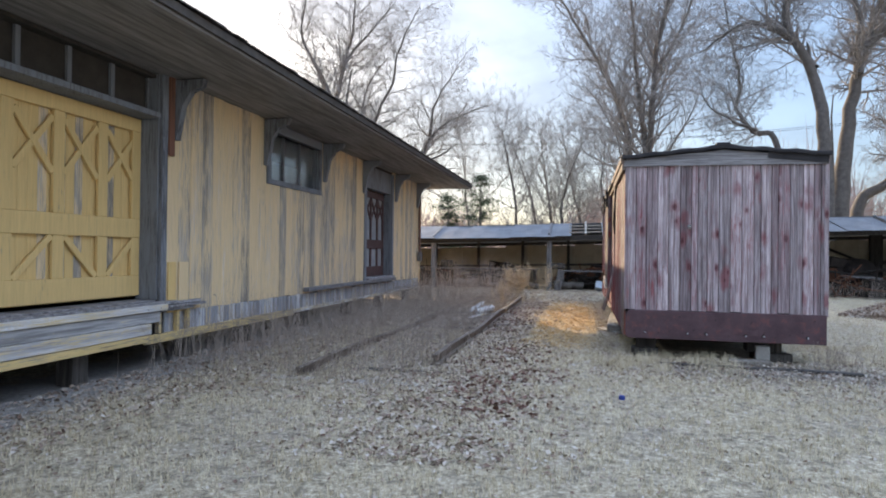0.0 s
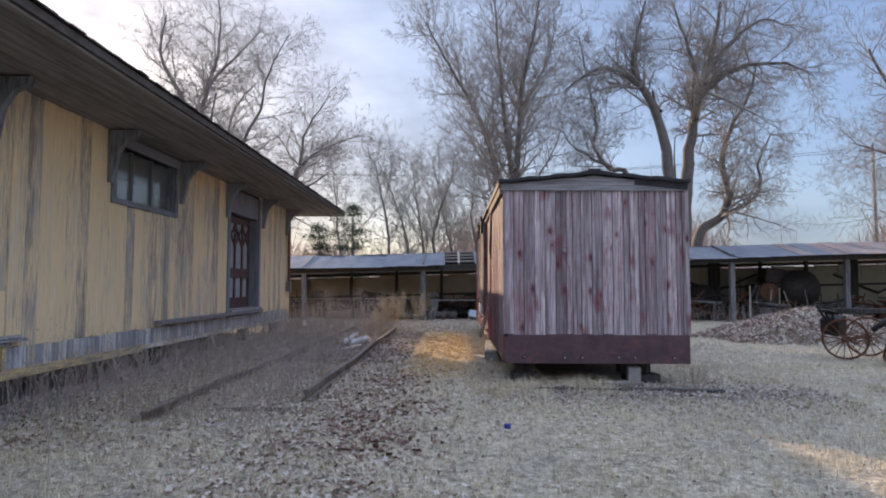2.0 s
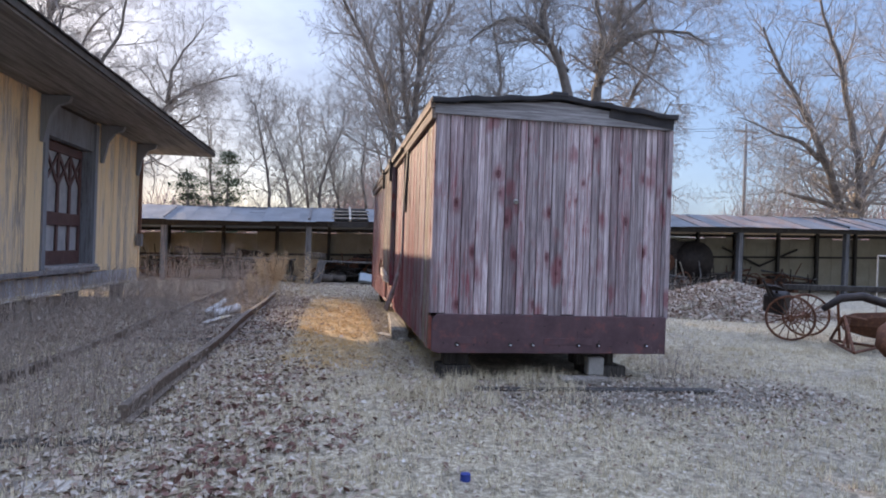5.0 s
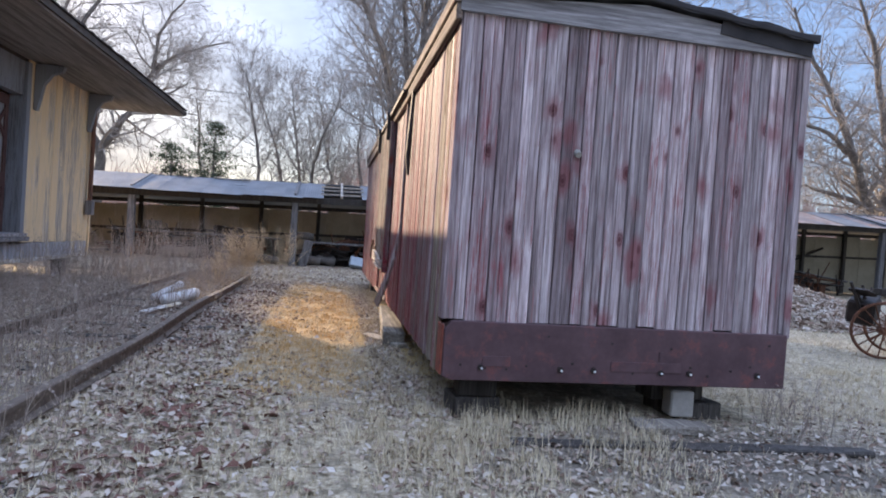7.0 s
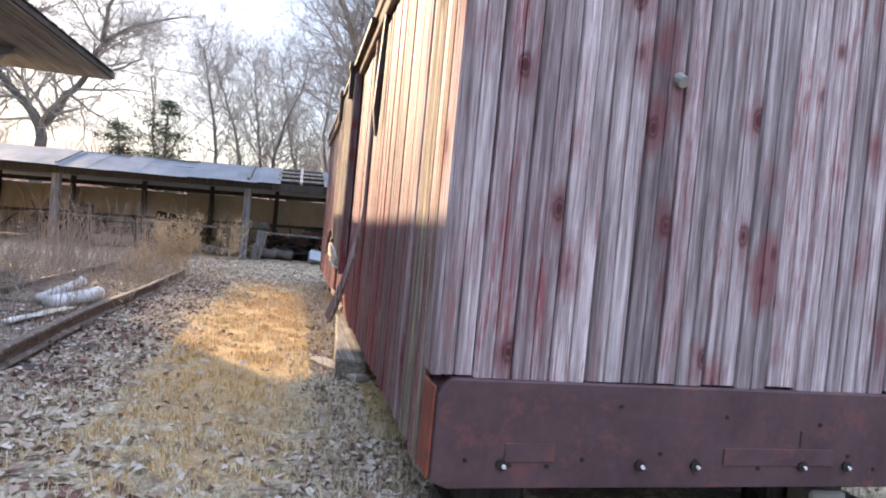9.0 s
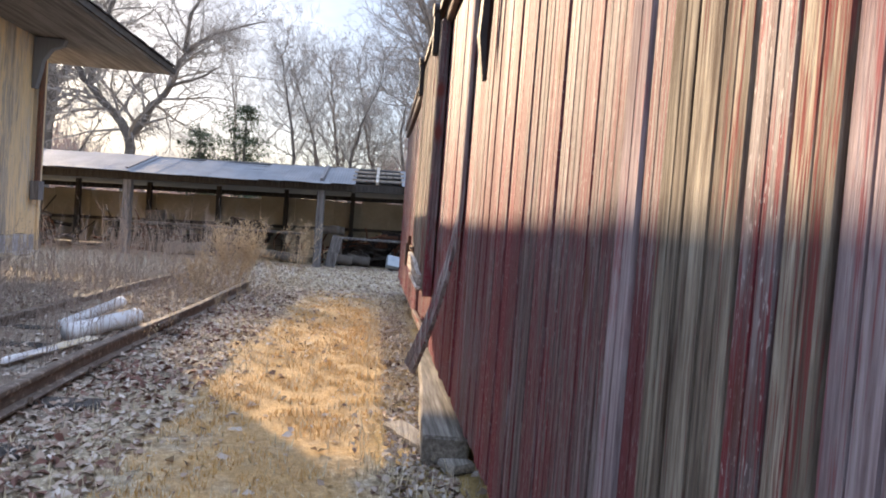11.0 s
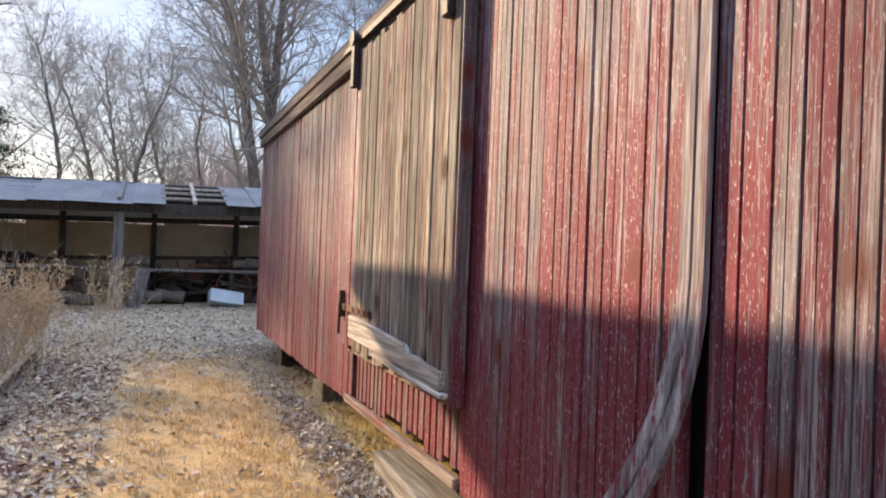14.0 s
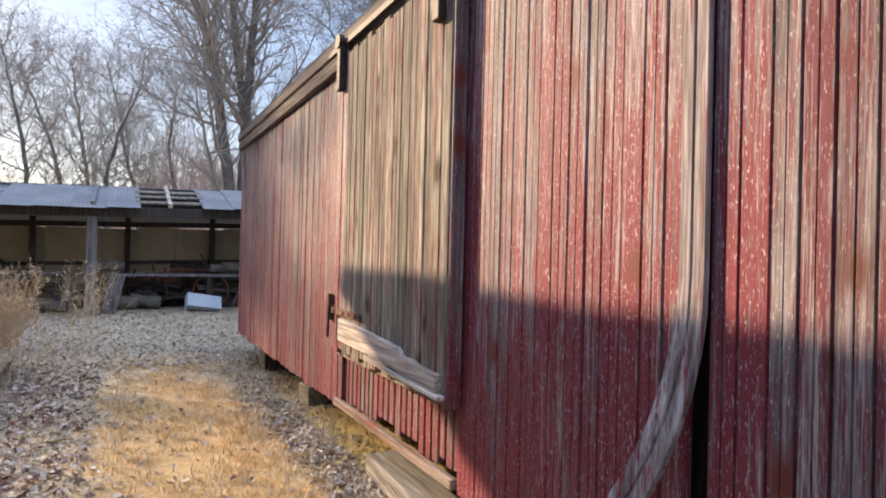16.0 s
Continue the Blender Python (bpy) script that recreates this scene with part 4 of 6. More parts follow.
    block("door_sill", (fx - 0.01, F_Y0 + 0.004, 0.79), (DX - 0.022, F_Y1 - 0.004, 0.838), TRIM_WOOD, led)
    block("nosing_board", (DX + 0.105, 2.6, 0.715), (DX + 0.15, F_Y1 + 0.02, 0.795), WHITE_WORN, led, "flaking white nosing board")
    block("ledge_face", (DX + 0.085, 2.6, 0.575), (DX + 0.125, F_Y1 - 0.1, 0.71), WHITE_WORN, led, "flaking white fascia board")
    block("ledge_face", (DX + 0.09, 2.6, 0.438), (DX + 0.13, F_Y1 - 0.26, 0.57), WHITE_WORN, led, "flaking white fascia board")
    block("ledge_face", (DX + 0.075, 2.6, 0.345), (DX + 0.12, F_Y1 - 0.3, 0.433), YELLOW_H, led, "yellow bottom fascia board")
    for k, (dy, z) in enumerate(((0.86, 0.752), (0.62, 0.712), (0.80, 0.79))):
        block("step_slat", (DX + 0.012, F_Y1 - 0.06 if k < 2 else F_Y1 + 0.27, z - 0.018), (DX + 0.13 - 0.02 * k, F_Y1 + dy, z + 0.014), TRIM_WOOD, led, bevel=0.004)
    for y in (F_Y1 - 0.06, F_Y1 + 0.30, F_Y1 + 0.52):
        block("step_post", (DX + 0.012, y, 0.42), (DX + 0.075, y + 0.05, 0.69), YELLOW_H, led, bevel=0.004)
    # window
    win = part("window", box(bmesh.new(), (DX - 0.13, W_Y0, W_Z0), (DX - 0.12, W_Y1, W_Z1)), GLASS, dep, "dark high window with a pale panel behind the glass")
    win.visible_shadow = False
    for a, b, z0, z1 in ((W_Y0 - 0.1, W_Y1 + 0.1, W_Z0 - 0.09, W_Z0), (W_Y0 - 0.1, W_Y1 + 0.1, W_Z1, SOFF - 0.012), (W_Y0 - 0.1, W_Y0, W_Z0 + 0.001, W_Z1 - 0.001), (W_Y1, W_Y1 + 0.1, W_Z0 + 0.001, W_Z1 - 0.001)):
        block("window_frame", (DX - 0.119, a, z0), (DX + 0.035, b, z1), DEPOT_GREY, win, bevel=0.004)
    for k in (1, 2):
        yc = W_Y0 + (W_Y1 - W_Y0) * k / 3
        block("glazing_bar", (DX - 0.118, yc - 0.02, W_Z0 + 0.002), (DX - 0.08, yc + 0.02, W_Z1 - 0.002), DEPOT_GREY, win, bevel=0.003)
    block("inner_panel", (DX - 0.2, W_Y0 + 0.05, W_Z0 + 0.0), (DX - 0.18, W_Y1 - 0.5, W_Z0 + 0.36), CURTAIN, win)
    # passenger door
    px = DX - 0.26
    for yy in (D_Y0 - 0.03, D_Y1):
        block("jamb", (px, yy, 0.78), (DX - 0.022, yy + 0.03, 3.66), DEPOT_GREY, dep, bevel=0.003)
    for yy in (D_Y0 - 0.14, D_Y1 + 0.01):
        block("door_casing", (DX - 0.02, yy, 0.78), (DX + 0.035, yy + 0.13, 3.66), DEPOT_GREY, dep, bevel=0.004)
    block("lintel", (DX - 0.2, D_Y0 - 0.02, 3.1), (DX - 0.02, D_Y1 + 0.0, 3.66), DEPOT_GREY, dep)
    block("threshold", (px, D_Y0, 0.778), (DX + 0.1, D_Y1 + 0.12, 0.83), TRIM_WOOD, dep)
    leaf = part("passenger_door", box(bmesh.new(), (px - 0.04, D_Y0, 0.83), (px, D_Y1, 3.09)), CURTAIN, dep, "maroon panelled door with pale pointed panes")
    lattice_door(leaf, px + 0.004, D_Y0 + 0.005, D_Y1 - 0.005, 0.835, 3.085, 4, MAROON, 0.04, False)
    # corner board, downpipe and meter
    block("corner_board", (DX - 0.03, DY_FAR - 0.018, 0.4), (DX + 0.035, DY_FAR + 0.05, SOFF), YELLOW, dep)
    pipe_ob = part("downpipe", tube(bmesh.new(), [(DX + 0.09, DY_FAR - 0.2, 1.45), (DX + 0.09, DY_FAR - 0.2, SOFF - 0.01)], 0.045, 8), BROWN_TRIM, dep, "brown conduit at the corner")
    block("meter_box", (DX + 0.03, DY_FAR - 0.28, 1.2), (DX + 0.16, DY_FAR - 0.12, 1.5), GREY_POST, dep, "small grey meter box")
    for y in (3.6, 7.95, 10.32, 12.75, 15.1, 17.75, 20.1):
        bracket(dep, y)
    # soffit, fascia and hipped roof
    part("soffit", box(bmesh.new(), (DBACK - 1.4, DY_NEAR - 1.6, SOFF), (EAVE_X, EAVE_Y, SOFF + 0.03)), SOFFIT, dep, "grey boarded soffit")
    rf = bmesh.new()
    e0, e1 = (DBACK - 1.44, DY_NEAR - 1.64), (EAVE_X + 0.04, EAVE_Y + 0.04)
    zl, zt = SOFF + 0.032, SOFF + 0.12
    ridge_x, ridge_z = (e0[0] + e1[0]) / 2, SOFF + 2.2
    cor = [(e0[0], e0[1]), (e1[0], e0[1]), (e1[0], e1[1]), (e0[0], e1[1])]
    lo = [rf.verts.new((*c, zl)) for c in cor]
    hi = [rf.verts.new((*c, zt)) for c in cor]
    r0 = rf.verts.new((ridge_x, e0[1] + 5.5, ridge_z))
    r1 = rf.verts.new((ridge_x, e1[1] - 5.5, ridge_z))
    for k in range(4):
        rf.faces.new((lo[k], lo[(k + 1) % 4], hi[(k + 1) % 4], hi[k]))
    rf.faces.new(lo[::-1])
    rf.faces.new((hi[0], hi[1], r0))
    rf.faces.new((hi[1], hi[2], r1, r0))
    rf.faces.new((hi[2], hi[3], r1))
    rf.faces.new((hi[3], hi[0], r0, r1))
    bmesh.ops.recalc_face_normals(rf, faces=rf.faces)
    roof = part("roof", rf, SHINGLE, dep, "dark shingled hipped roof")
    # shingle butts along the eave
    r = random.Random(21)
    verts, faces = [], []
    y = -2.0
    while y < EAVE_Y:
        w, d, t = r.uniform(0.13, 0.24), r.uniform(0.02, 0.05), r.uniform(0.012, 0.02)
        b0 = len(verts)
        x0, x1 = EAVE_X - 0.25, EAVE_X + 0.04 + d
        for xx, zz in ((x0, zt + 0.13), (x1, zt + 0.012)):
            for yy in (y, y + w - 0.006):
                verts += [(xx, yy, zz), (xx, yy, zz + t)]
        faces += [tuple(b0 + k for k in f) for f in ((0, 2, 3, 1), (4, 5, 7, 6), (0, 1, 5, 4), (2, 6, 7, 3), (1, 3, 7, 5), (0, 4, 6, 2))]
        y += w
    tagged(soup("shingle_edge", verts, faces, SHINGLE, roof), kind="stuff")
    # posts under the floor
    for y in (-6, -3, 0, 2.4, 4.7, 6.55, 8.5, 10.0, 12.2, 14.6, 17, 19.6):
        for x in (DX - 0.2, -8.8):
            block("post", (x - 0.11, y - 0.11, -0.06), (x + 0.11, y + 0.11, 0.40), DARK_POST, dep)
    # added dark sheet, paints the shade deep under the floor
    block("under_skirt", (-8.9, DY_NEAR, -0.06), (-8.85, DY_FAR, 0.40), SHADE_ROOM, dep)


build_depot()

# ---- long open shed behind the yard
SX0, SX1, SY_F, SY_R, SY_B = -17.0, 36.0, 26.1, 28.3, 30.6


def lift(x):
    return 0.026 * x


def build_shed():
    shed = thing("open_shed", (8, 28.3, 0), "long open-fronted pole shed with grey corrugated metal roof", "shed")
    n = 9
    corr = bmesh.new()
    rows = []
    for yy, zz in ((0, 0), (1, 1)):
        rows.append([corr.verts.new((k / (2 * n), yy, zz + 0.012 * (k % 2))) for k in range(2 * n + 1)])
    low = [[corr.verts.new((v.co.x, v.co.y, v.co.z - 0.012)) for v in row] for row in rows]
    for k in range(2 * n):
        corr.faces.new((rows[0][k], rows[0][k + 1], rows[1][k + 1], rows[1][k]))
        corr.faces.new((low[0][k + 1], low[0][k], low[1][k], low[1][k + 1]))
        corr.faces.new((rows[0][k + 1], rows[0][k], low[0][k], low[0][k + 1]))
    data = {}
    for mat in (GALV, GALV_RUST):
        me = bpy.data.meshes.new("roof_sheet")
        corr.to_mesh(me)
        me.materials.append(mat)
        data[mat.name] = me
    corr.free()
    r = random.Random(31)
    w = 0.62
    x = -0.27 - w * 27
    k = 0
    while x < SX1:
        if not (-0.3 < x < 0.7):
            mat = GALV_RUST if (x > 13.5 and r.random() < 0.75) or r.random() < 0.04 else GALV
            ob = adopt(new("roof_sheet", data[mat.name]), shed)
            run, up = SY_R - SY_F + r.uniform(0, 0.12), 0.60
            ob.matrix_basis = Matrix.Translation((x, SY_F - r.uniform(0, 0.1), 2.24 + lift(x) + r.uniform(-0.012, 0.012) + 0.03 * math.sin(x * 0.5))) @ Matrix(((w + 0.02, 0, 0, 0), (0, run, 0, 0), (lift(w), 0, up, 0), (0, 0, 0, 1)))
        x += w
    # rear slope, purlins, beams
    verts = [(SX0, SY_R, 2.84 + lift(SX0)), (SX1, SY_R, 2.84 + lift(SX1)), (SX1, SY_B + 0.5, 2.1 + lift(SX1)), (SX0, SY_B + 0.5, 2.1 + lift(SX0))]
    verts += [(a, b, c - 0.03) for a, b, c in verts]
    soup("rear_roof", verts, [(0, 1, 2, 3), (7, 6, 5, 4), (0, 4, 5, 1), (1, 5, 6, 2), (2, 6, 7, 3), (3, 7, 4, 0)], GALV, shed)

    def beam(name, y, z, hh, tt, mat, x0=SX0, x1=SX1):
        bm = bmesh.new()
        vs = [bm.verts.new((xx, y + dy, z + lift(xx) + dz)) for xx in (x0, x1) for dy in (0, tt) for dz in (0, hh)]
        for f in ((0, 1, 3, 2), (4, 6, 7, 5), (0, 4, 5, 1), (2, 3, 7, 6), (1, 5, 7, 3), (0, 2, 6, 4)):
            bm.faces.new([vs[q] for q in f])
        bmesh.ops.recalc_face_normals(bm, faces=bm.faces)
        return part(name, bm, mat, shed)

    beam("eave_beam", 26.35, 2.05, 0.20, 0.08, DARK_POST)
    for y, z in ((26.9, 2.36), (27.5, 2.53), (28.05, 2.68), (29.2, 2.50), (30.1, 2.25)):
        beam("purlin", y, z, 0.05, 0.09, GREY_POST)
    beam("wall_girt", 30.45, 1.95, 0.14, 0.06, DARK_POST)
    beam("wall_girt", 30.45, 0.95, 0.10, 0.06, DARK_POST)
    # added sheet behind the panels, keeps light from showing through their gaps
    soup("wall_backing", [(SX0, 30.60, 0), (SX1, 30.60, 0), (SX1, 30.60, 1.86 + lift(SX1)), (SX0, 30.60, 1.86 + lift(SX0)), (SX0, 30.63, 0), (SX1, 30.63, 0), (SX1, 30.63, 1.86 + lift(SX1)), (SX0, 30.63, 1.86 + lift(SX0))], [(0, 1, 2, 3), (7, 6, 5, 4), (3, 2, 6, 7), (0, 3, 7, 4), (1, 5, 6, 2)], BACK_PANEL, shed)
    x = SX0
    while x < SX1:
        w = r.choice((0.9, 1.1, 1.25))
        zb = 1.92 + lift(x) + r.uniform(-0.05, 0.06)
        block("wall_panel", (x, 30.52, 0.0), (x + w - 0.012, 30.56, zb), BACK_PANEL, shed, bevel=0.004)
        x += w
    posts = [-15.6, -10.8, -6.0, -1.13, 3.5, 6.9, 11.4, 16.0, 20.95, 25.7, 30.5]
    for x in posts:
        lean = r.uniform(-1, 1)
        block("front_post", (x - 0.10, 26.38, -0.1), (x + 0.10, 26.58, 2.10 + lift(x)), GREY_POST, shed, "", pose(0, 0, 0, 0, lean, 0), 0.02)
        block("rafter", (x - 0.04, 26.3, 2.50 + lift(x)), (x + 0.04, 28.3, 2.62 + lift(x)), GREY_POST, shed, "", pose(0, 0, 0, 15, 0, 0), 0.005)
    for k in range(23):
        x = -0.45 + 2.13 * (k - 7)
        w = 0.24 if k in (13, 16) else 0.07
        block("back_post", (x - w, 30.30, -0.1), (x + w, 30.44, 2.2 + lift(x)), DARK_POST, shed)
    for y, z in ((26.55, 2.36), (27.1, 2.52), (27.65, 2.67)):
        beam("purlin", y, z, 0.05, 0.08, GREY_WOOD, -0.35, 1.05)
    for x in (0.32,):
        block("rafter", (x - 0.04, 26.15, 2.53 + lift(x)), (x + 0.04, 28.35, 2.62 + lift(x)), GREY_WOOD, shed, "", pose(0, 0, 0, 15.3, 0, 0), 0.005)
    for x in (12.3, 19.9):
        for s in (-1, 1):
            part("wall_brace", tube(bmesh.new(), [(x, 30.40, 1.1), (x + s * 2.0, 30.40, 1.95)], 0.05, 6), DARK_POST, shed)


build_shed()

# ---- trees
def grow(seed, h, r0, lean=(0, 0), kids=(9, 7, 6, 4), sides=(9, 6, 4, 3, 3), spread=(38, 46, 48, 52), first=0.28, droop=0.0, forks=1, wander=0.10, shrink=0.62, thin=0.010):
    """Trunk and crown of a bare tree at the origin: lists of vertices and faces."""
    r = random.Random(seed)
    sets = ([], []), ([], [])

    def limb(p, d, length, rad, level):
        verts, faces = sets[0] if level == 0 else sets[1]
        n = (11, 8, 5, 4, 3)[level]
        k = sides[level]
        pts, rads, dirs = [p.copy()], [rad], [d.copy()]
        for i in range(n):
            d = d + Vector((r.gauss(0, 1), r.gauss(0, 1), r.gauss(0, 0.7))) * wander * (1.0 + 0.5 * level)
            d.z += 0.05 * (1 if level < 3 else 0.3) - droop * 0.02 * level
            d.normalize()
            p = p + d * (length / n)
            f = (i + 1) / n
            pts.append(p.copy())
            rads.append(max(rad * (1 - (0.72 if level == 0 else 0.8) * f), thin * 0.6))
            dirs.append(d.copy())
        if level == 0:
            rads[0] *= 1.45
        ref = dirs[0].orthogonal().normalized()
        base = len(verts)
        for q, w, dd in zip(pts, rads, dirs):
            ref = (ref - dd * ref.dot(dd)).normalized()
            up = dd.cross(ref)
            for j in range(k):
                a = j * 2 * math.pi / k
                verts.append(q + (ref * math.cos(a) + up * math.sin(a)) * w)
        for i in range(n):
            for j in range(k):
                a, b = base + i * k + j, base + i * k + (j + 1) % k
                faces.append((a, b, b + k, a + k))
        if level >= len(kids):
            return
        count = kids[level]
        turn = r.uniform(0, 360)
        for c in range(count):
            f = first + (1 - first) * (c + r.uniform(0.1, 0.9)) / count if level == 0 else 0.15 + 0.85 * (c + r.uniform(0, 1)) / count
            i = min(int(f * n), n - 1)
            g = f * n - i
            q = pts[i].lerp(pts[i + 1], g)
            dd = dirs[i + 1]
            turn += 137.5 + r.uniform(-30, 30)
            side = dd.orthogonal().normalized()
            side.rotate(Matrix.Rotation(radians(turn), 3, dd))
            ang = radians(spread[level] + r.uniform(-14, 14) - (10 * f if level == 0 else 0))
            nd = dd * math.cos(ang) + side * math.sin(ang)
            size = length * shrink * r.uniform(0.7, 1.15) * (1.0 - 0.45 * f if level == 0 else 1.0 - 0.35 * f)
            limb(q, nd.normalized(), size, max((rads[i] * (1 - g) + rads[i + 1] * g) * r.uniform(0.5, 0.72), thin), level + 1)

    for s in range(forks):
        a = s * 2 * math.pi / forks + seed
        tilt = 0.0 if forks == 1 else 0.16
        limb(Vector((0.35 * math.cos(a), 0.35 * math.sin(a), -0.2)) if forks > 1 else Vector((0, 0, -0.2)), Vector((lean[0] + tilt * math.cos(a), lean[1] + tilt * math.sin(a), 1)).normalized(), h * 0.86, r0 if forks == 1 else r0 * 0.75, 0)
    return sets


def tree(at, label, group="", twig=None, **how):
    sets = grow(**how)
    ob = new("tree")
    tagged(ob, label, "tree", group)
    trunk = soup("trunk", *sets[0], BARK, None, "", True)
    crown = soup("crown", *sets[1], twig or TWIG)
    trunk.parent = crown.parent = ob
    ob.location = at
    return ob


def sprout(out, r, p, d, length, rad, level, kids, spread, rise_up, thin):
    """A branch with its own smaller branches, down to twigs."""
    verts, faces = out
    n, k = ((7, 5), (5, 4), (4, 3), (3, 3))[min(level, 3)]
    pts, rads = [p.copy()], [rad]
    for i in range(n):
        d = d + Vector((r.gauss(0, 1), r.gauss(0, 1), r.gauss(0, 0.8))) * (0.13 + 0.05 * level)
        d.z += rise_up
        d.normalize()
        p = p + d * (length / n)
        pts.append(p.copy())
        rads.append(max(rad * (1 - 0.82 * (i + 1) / n), thin * 0.55))
    hull(verts, faces, pts, rads, k)
    if level >= len(kids):
        return
    turn = r.uniform(0, 360)
    for c in range(kids[level]):
        f = 0.12 + 0.88 * (c + r.random()) / kids[level]
        i = min(int(f * n), n - 1)
        q = pts[i].lerp(pts[i + 1], f * n - i)
        dd = (pts[i + 1] - pts[i]).normalized()
        turn += 137.5 + r.uniform(-30, 30)
        side = dd.orthogonal().normalized()
        side.rotate(Matrix.Rotation(radians(turn), 3, dd))
        ang = radians(spread + r.uniform(-14, 14))
        sprout(out, r, q, (dd * math.cos(ang) + side * math.sin(ang)).normalized(), length * r.uniform(0.38, 0.66) * (1.1 - 0.4 * f), max(rads[i] * r.uniform(0.5, 0.7), thin), level + 1, kids, spread, rise_up, thin)


def hull(verts, faces, pts, rads, k):
    ref = (pts[1] - pts[0]).orthogonal().normalized()
    base = len(verts)
    for i, (q, w) in enumerate(zip(pts, rads)):
        dd = (pts[min(i + 1, len(pts) - 1)] - pts[max(i - 1, 0)]).normalized()
        ref = (ref - dd * ref.dot(dd)).normalized()
        up = dd.cross(ref)
        verts += [q + (ref * math.cos(j * 2 * math.pi / k) + up * math.sin(j * 2 * math.pi / k)) * w for j in range(k)]
    for i in range(len(pts) - 1):
        for j in range(k):
            a, b = base + i * k + j, base + i * k + (j + 1) % k
            faces.append((a, b, b + k, a + k))


def old_tree(y, label, limbs, seed, gap=0.55, reach=3.4, kids=(8, 6, 5), spread=44, rise_up=0.06, thin=0.0065, bare=0.3, group="", twig=None):
    """A bare tree from the run of its heavy limbs, (x, z) from foot to tip, each with a radius at its foot; branches and twigs grow from them."""
    r = random.Random(seed)
    ob = thing("tree", (limbs[0][0][0][0], y, 0), label, "tree", group)
    crown = [], []
    for n, (line, r0) in enumerate(limbs):
        line = ([(line[0][0], -0.2)] if n == 0 else []) + list(line)
        pts, depth = [], 0.0
        for i in range(len(line) - 1):
            p0, p1, p2, p3 = (line[max(0, min(len(line) - 1, i + q))] for q in (-1, 0, 1, 2))
            for t in (0.0, 0.25, 0.5, 0.75):
                a = [0.5 * (2 * p1[c] + (p2[c] - p0[c]) * t + (2 * p0[c] - 5 * p1[c] + 4 * p2[c] - p3[c]) * t * t + (3 * p1[c] - p0[c] - 3 * p2[c] + p3[c]) * t ** 3) for c in (0, 1)]
                depth += r.gauss(0, 0.12) if n else r.gauss(0, 0.05)
                pts.append(Vector((a[0] + r.gauss(0, 0.03), y + depth, a[1])))
        pts.append(Vector((line[-1][0], y + depth, line[-1][1])))
        m = len(pts) - 1
        rads = [max(r0 * (1 - 0.86 * (i / m) ** 0.9), 0.02) for i in range(m + 1)]
        if n == 0:
            rads[0] *= 1.4
        verts, faces = [], []
        hull(verts, faces, pts, rads, 9 if n == 0 else 7)
        soup("trunk" if n == 0 else "limb", verts, faces, BARK, ob, "", True)
        run = sum((b - a).length for a, b in zip(pts, pts[1:]))
        count = int(run / gap)
        turn = r.uniform(0, 360)
        for c in range(count):
            f = (c + r.random()) / count
            if n == 0 and f < bare:
                continue
            i = min(int(f * m), m - 1)
            dd = (pts[i + 1] - pts[i]).normalized()
            turn += 137.5 + r.uniform(-35, 35)
            side = dd.orthogonal().normalized()
            side.rotate(Matrix.Rotation(radians(turn), 3, dd))
            ang = radians(spread + 8 - 16 * f + r.uniform(-12, 12))
            sprout(crown, r, pts[i].copy(), (dd * math.cos(ang) + side * math.sin(ang)).normalized(), reach * r.uniform(0.55, 1.2) * (1.1 - 0.45 * f), max(rads[i] * r.uniform(0.3, 0.5), 0.03), 0, kids, spread, rise_up, thin)
    soup("crown", *crown, twig or TWIG, ob)
    return ob


old_tree(39, "tall bare winter tree with several upright grey stems", [
    ([(3.9, 3.0), (4.0, 7.5), (4.2, 11.3), (4.5, 14.5), (5.2, 17.5), (5.6, 20.5)], 0.30),
    ([(3.6, 2.0), (2.8, 7.8), (2.2, 10.6), (1.0, 13.1), (-0.5, 15.6), (-1.6, 17.7)], 0.26),
    ([(3.9, 6.5), (3.3, 11.5), (3.0, 15.5), (2.6, 19.8)], 0.20),
    ([(4.4, 12.5), (5.8, 15.0), (6.6, 18.0)], 0.14)], 3, 0.40, 4.9, spread=43, rise_up=0.055)
old_tree(33, "old bare tree with a heavy crooked limb and broken stub", [
    ([(11.3, 3.5), (11.2, 6.9), (11.0, 8.8), (10.6, 10.5), (9.8, 11.9), (9.5, 12.9), (9.6, 14.1), (10.1, 16.2)], 0.40),
    ([(9.8, 11.9), (8.7, 12.6), (7.8, 12.8), (6.8, 12.3), (5.9, 11.6)], 0.20),
    ([(10.7, 10.4), (10.5, 11.7)], 0.24)], 14, 0.36, 3.0, spread=50, rise_up=0.0, bare=0.55)
old_tree(34, "slender bare tree with bowed lower branches", [
    ([(9.8, 3.6), (9.5, 7.3), (8.5, 7.7), (7.7, 8.9), (7.8, 10.3), (7.3, 12.7), (6.9, 14.9)], 0.20),
    ([(8.5, 7.7), (7.4, 8.1), (6.4, 8.9), (5.8, 10.2)], 0.10)], 15, 0.40, 2.7, spread=50, rise_up=-0.01, bare=0.4)
old_tree(33.4, "broken dead snag beside the crooked tree", [([(11.7, 3.5), (11.7, 9.2)], 0.17)], 16, 2.5, 0.5, (2,), bare=0.5)
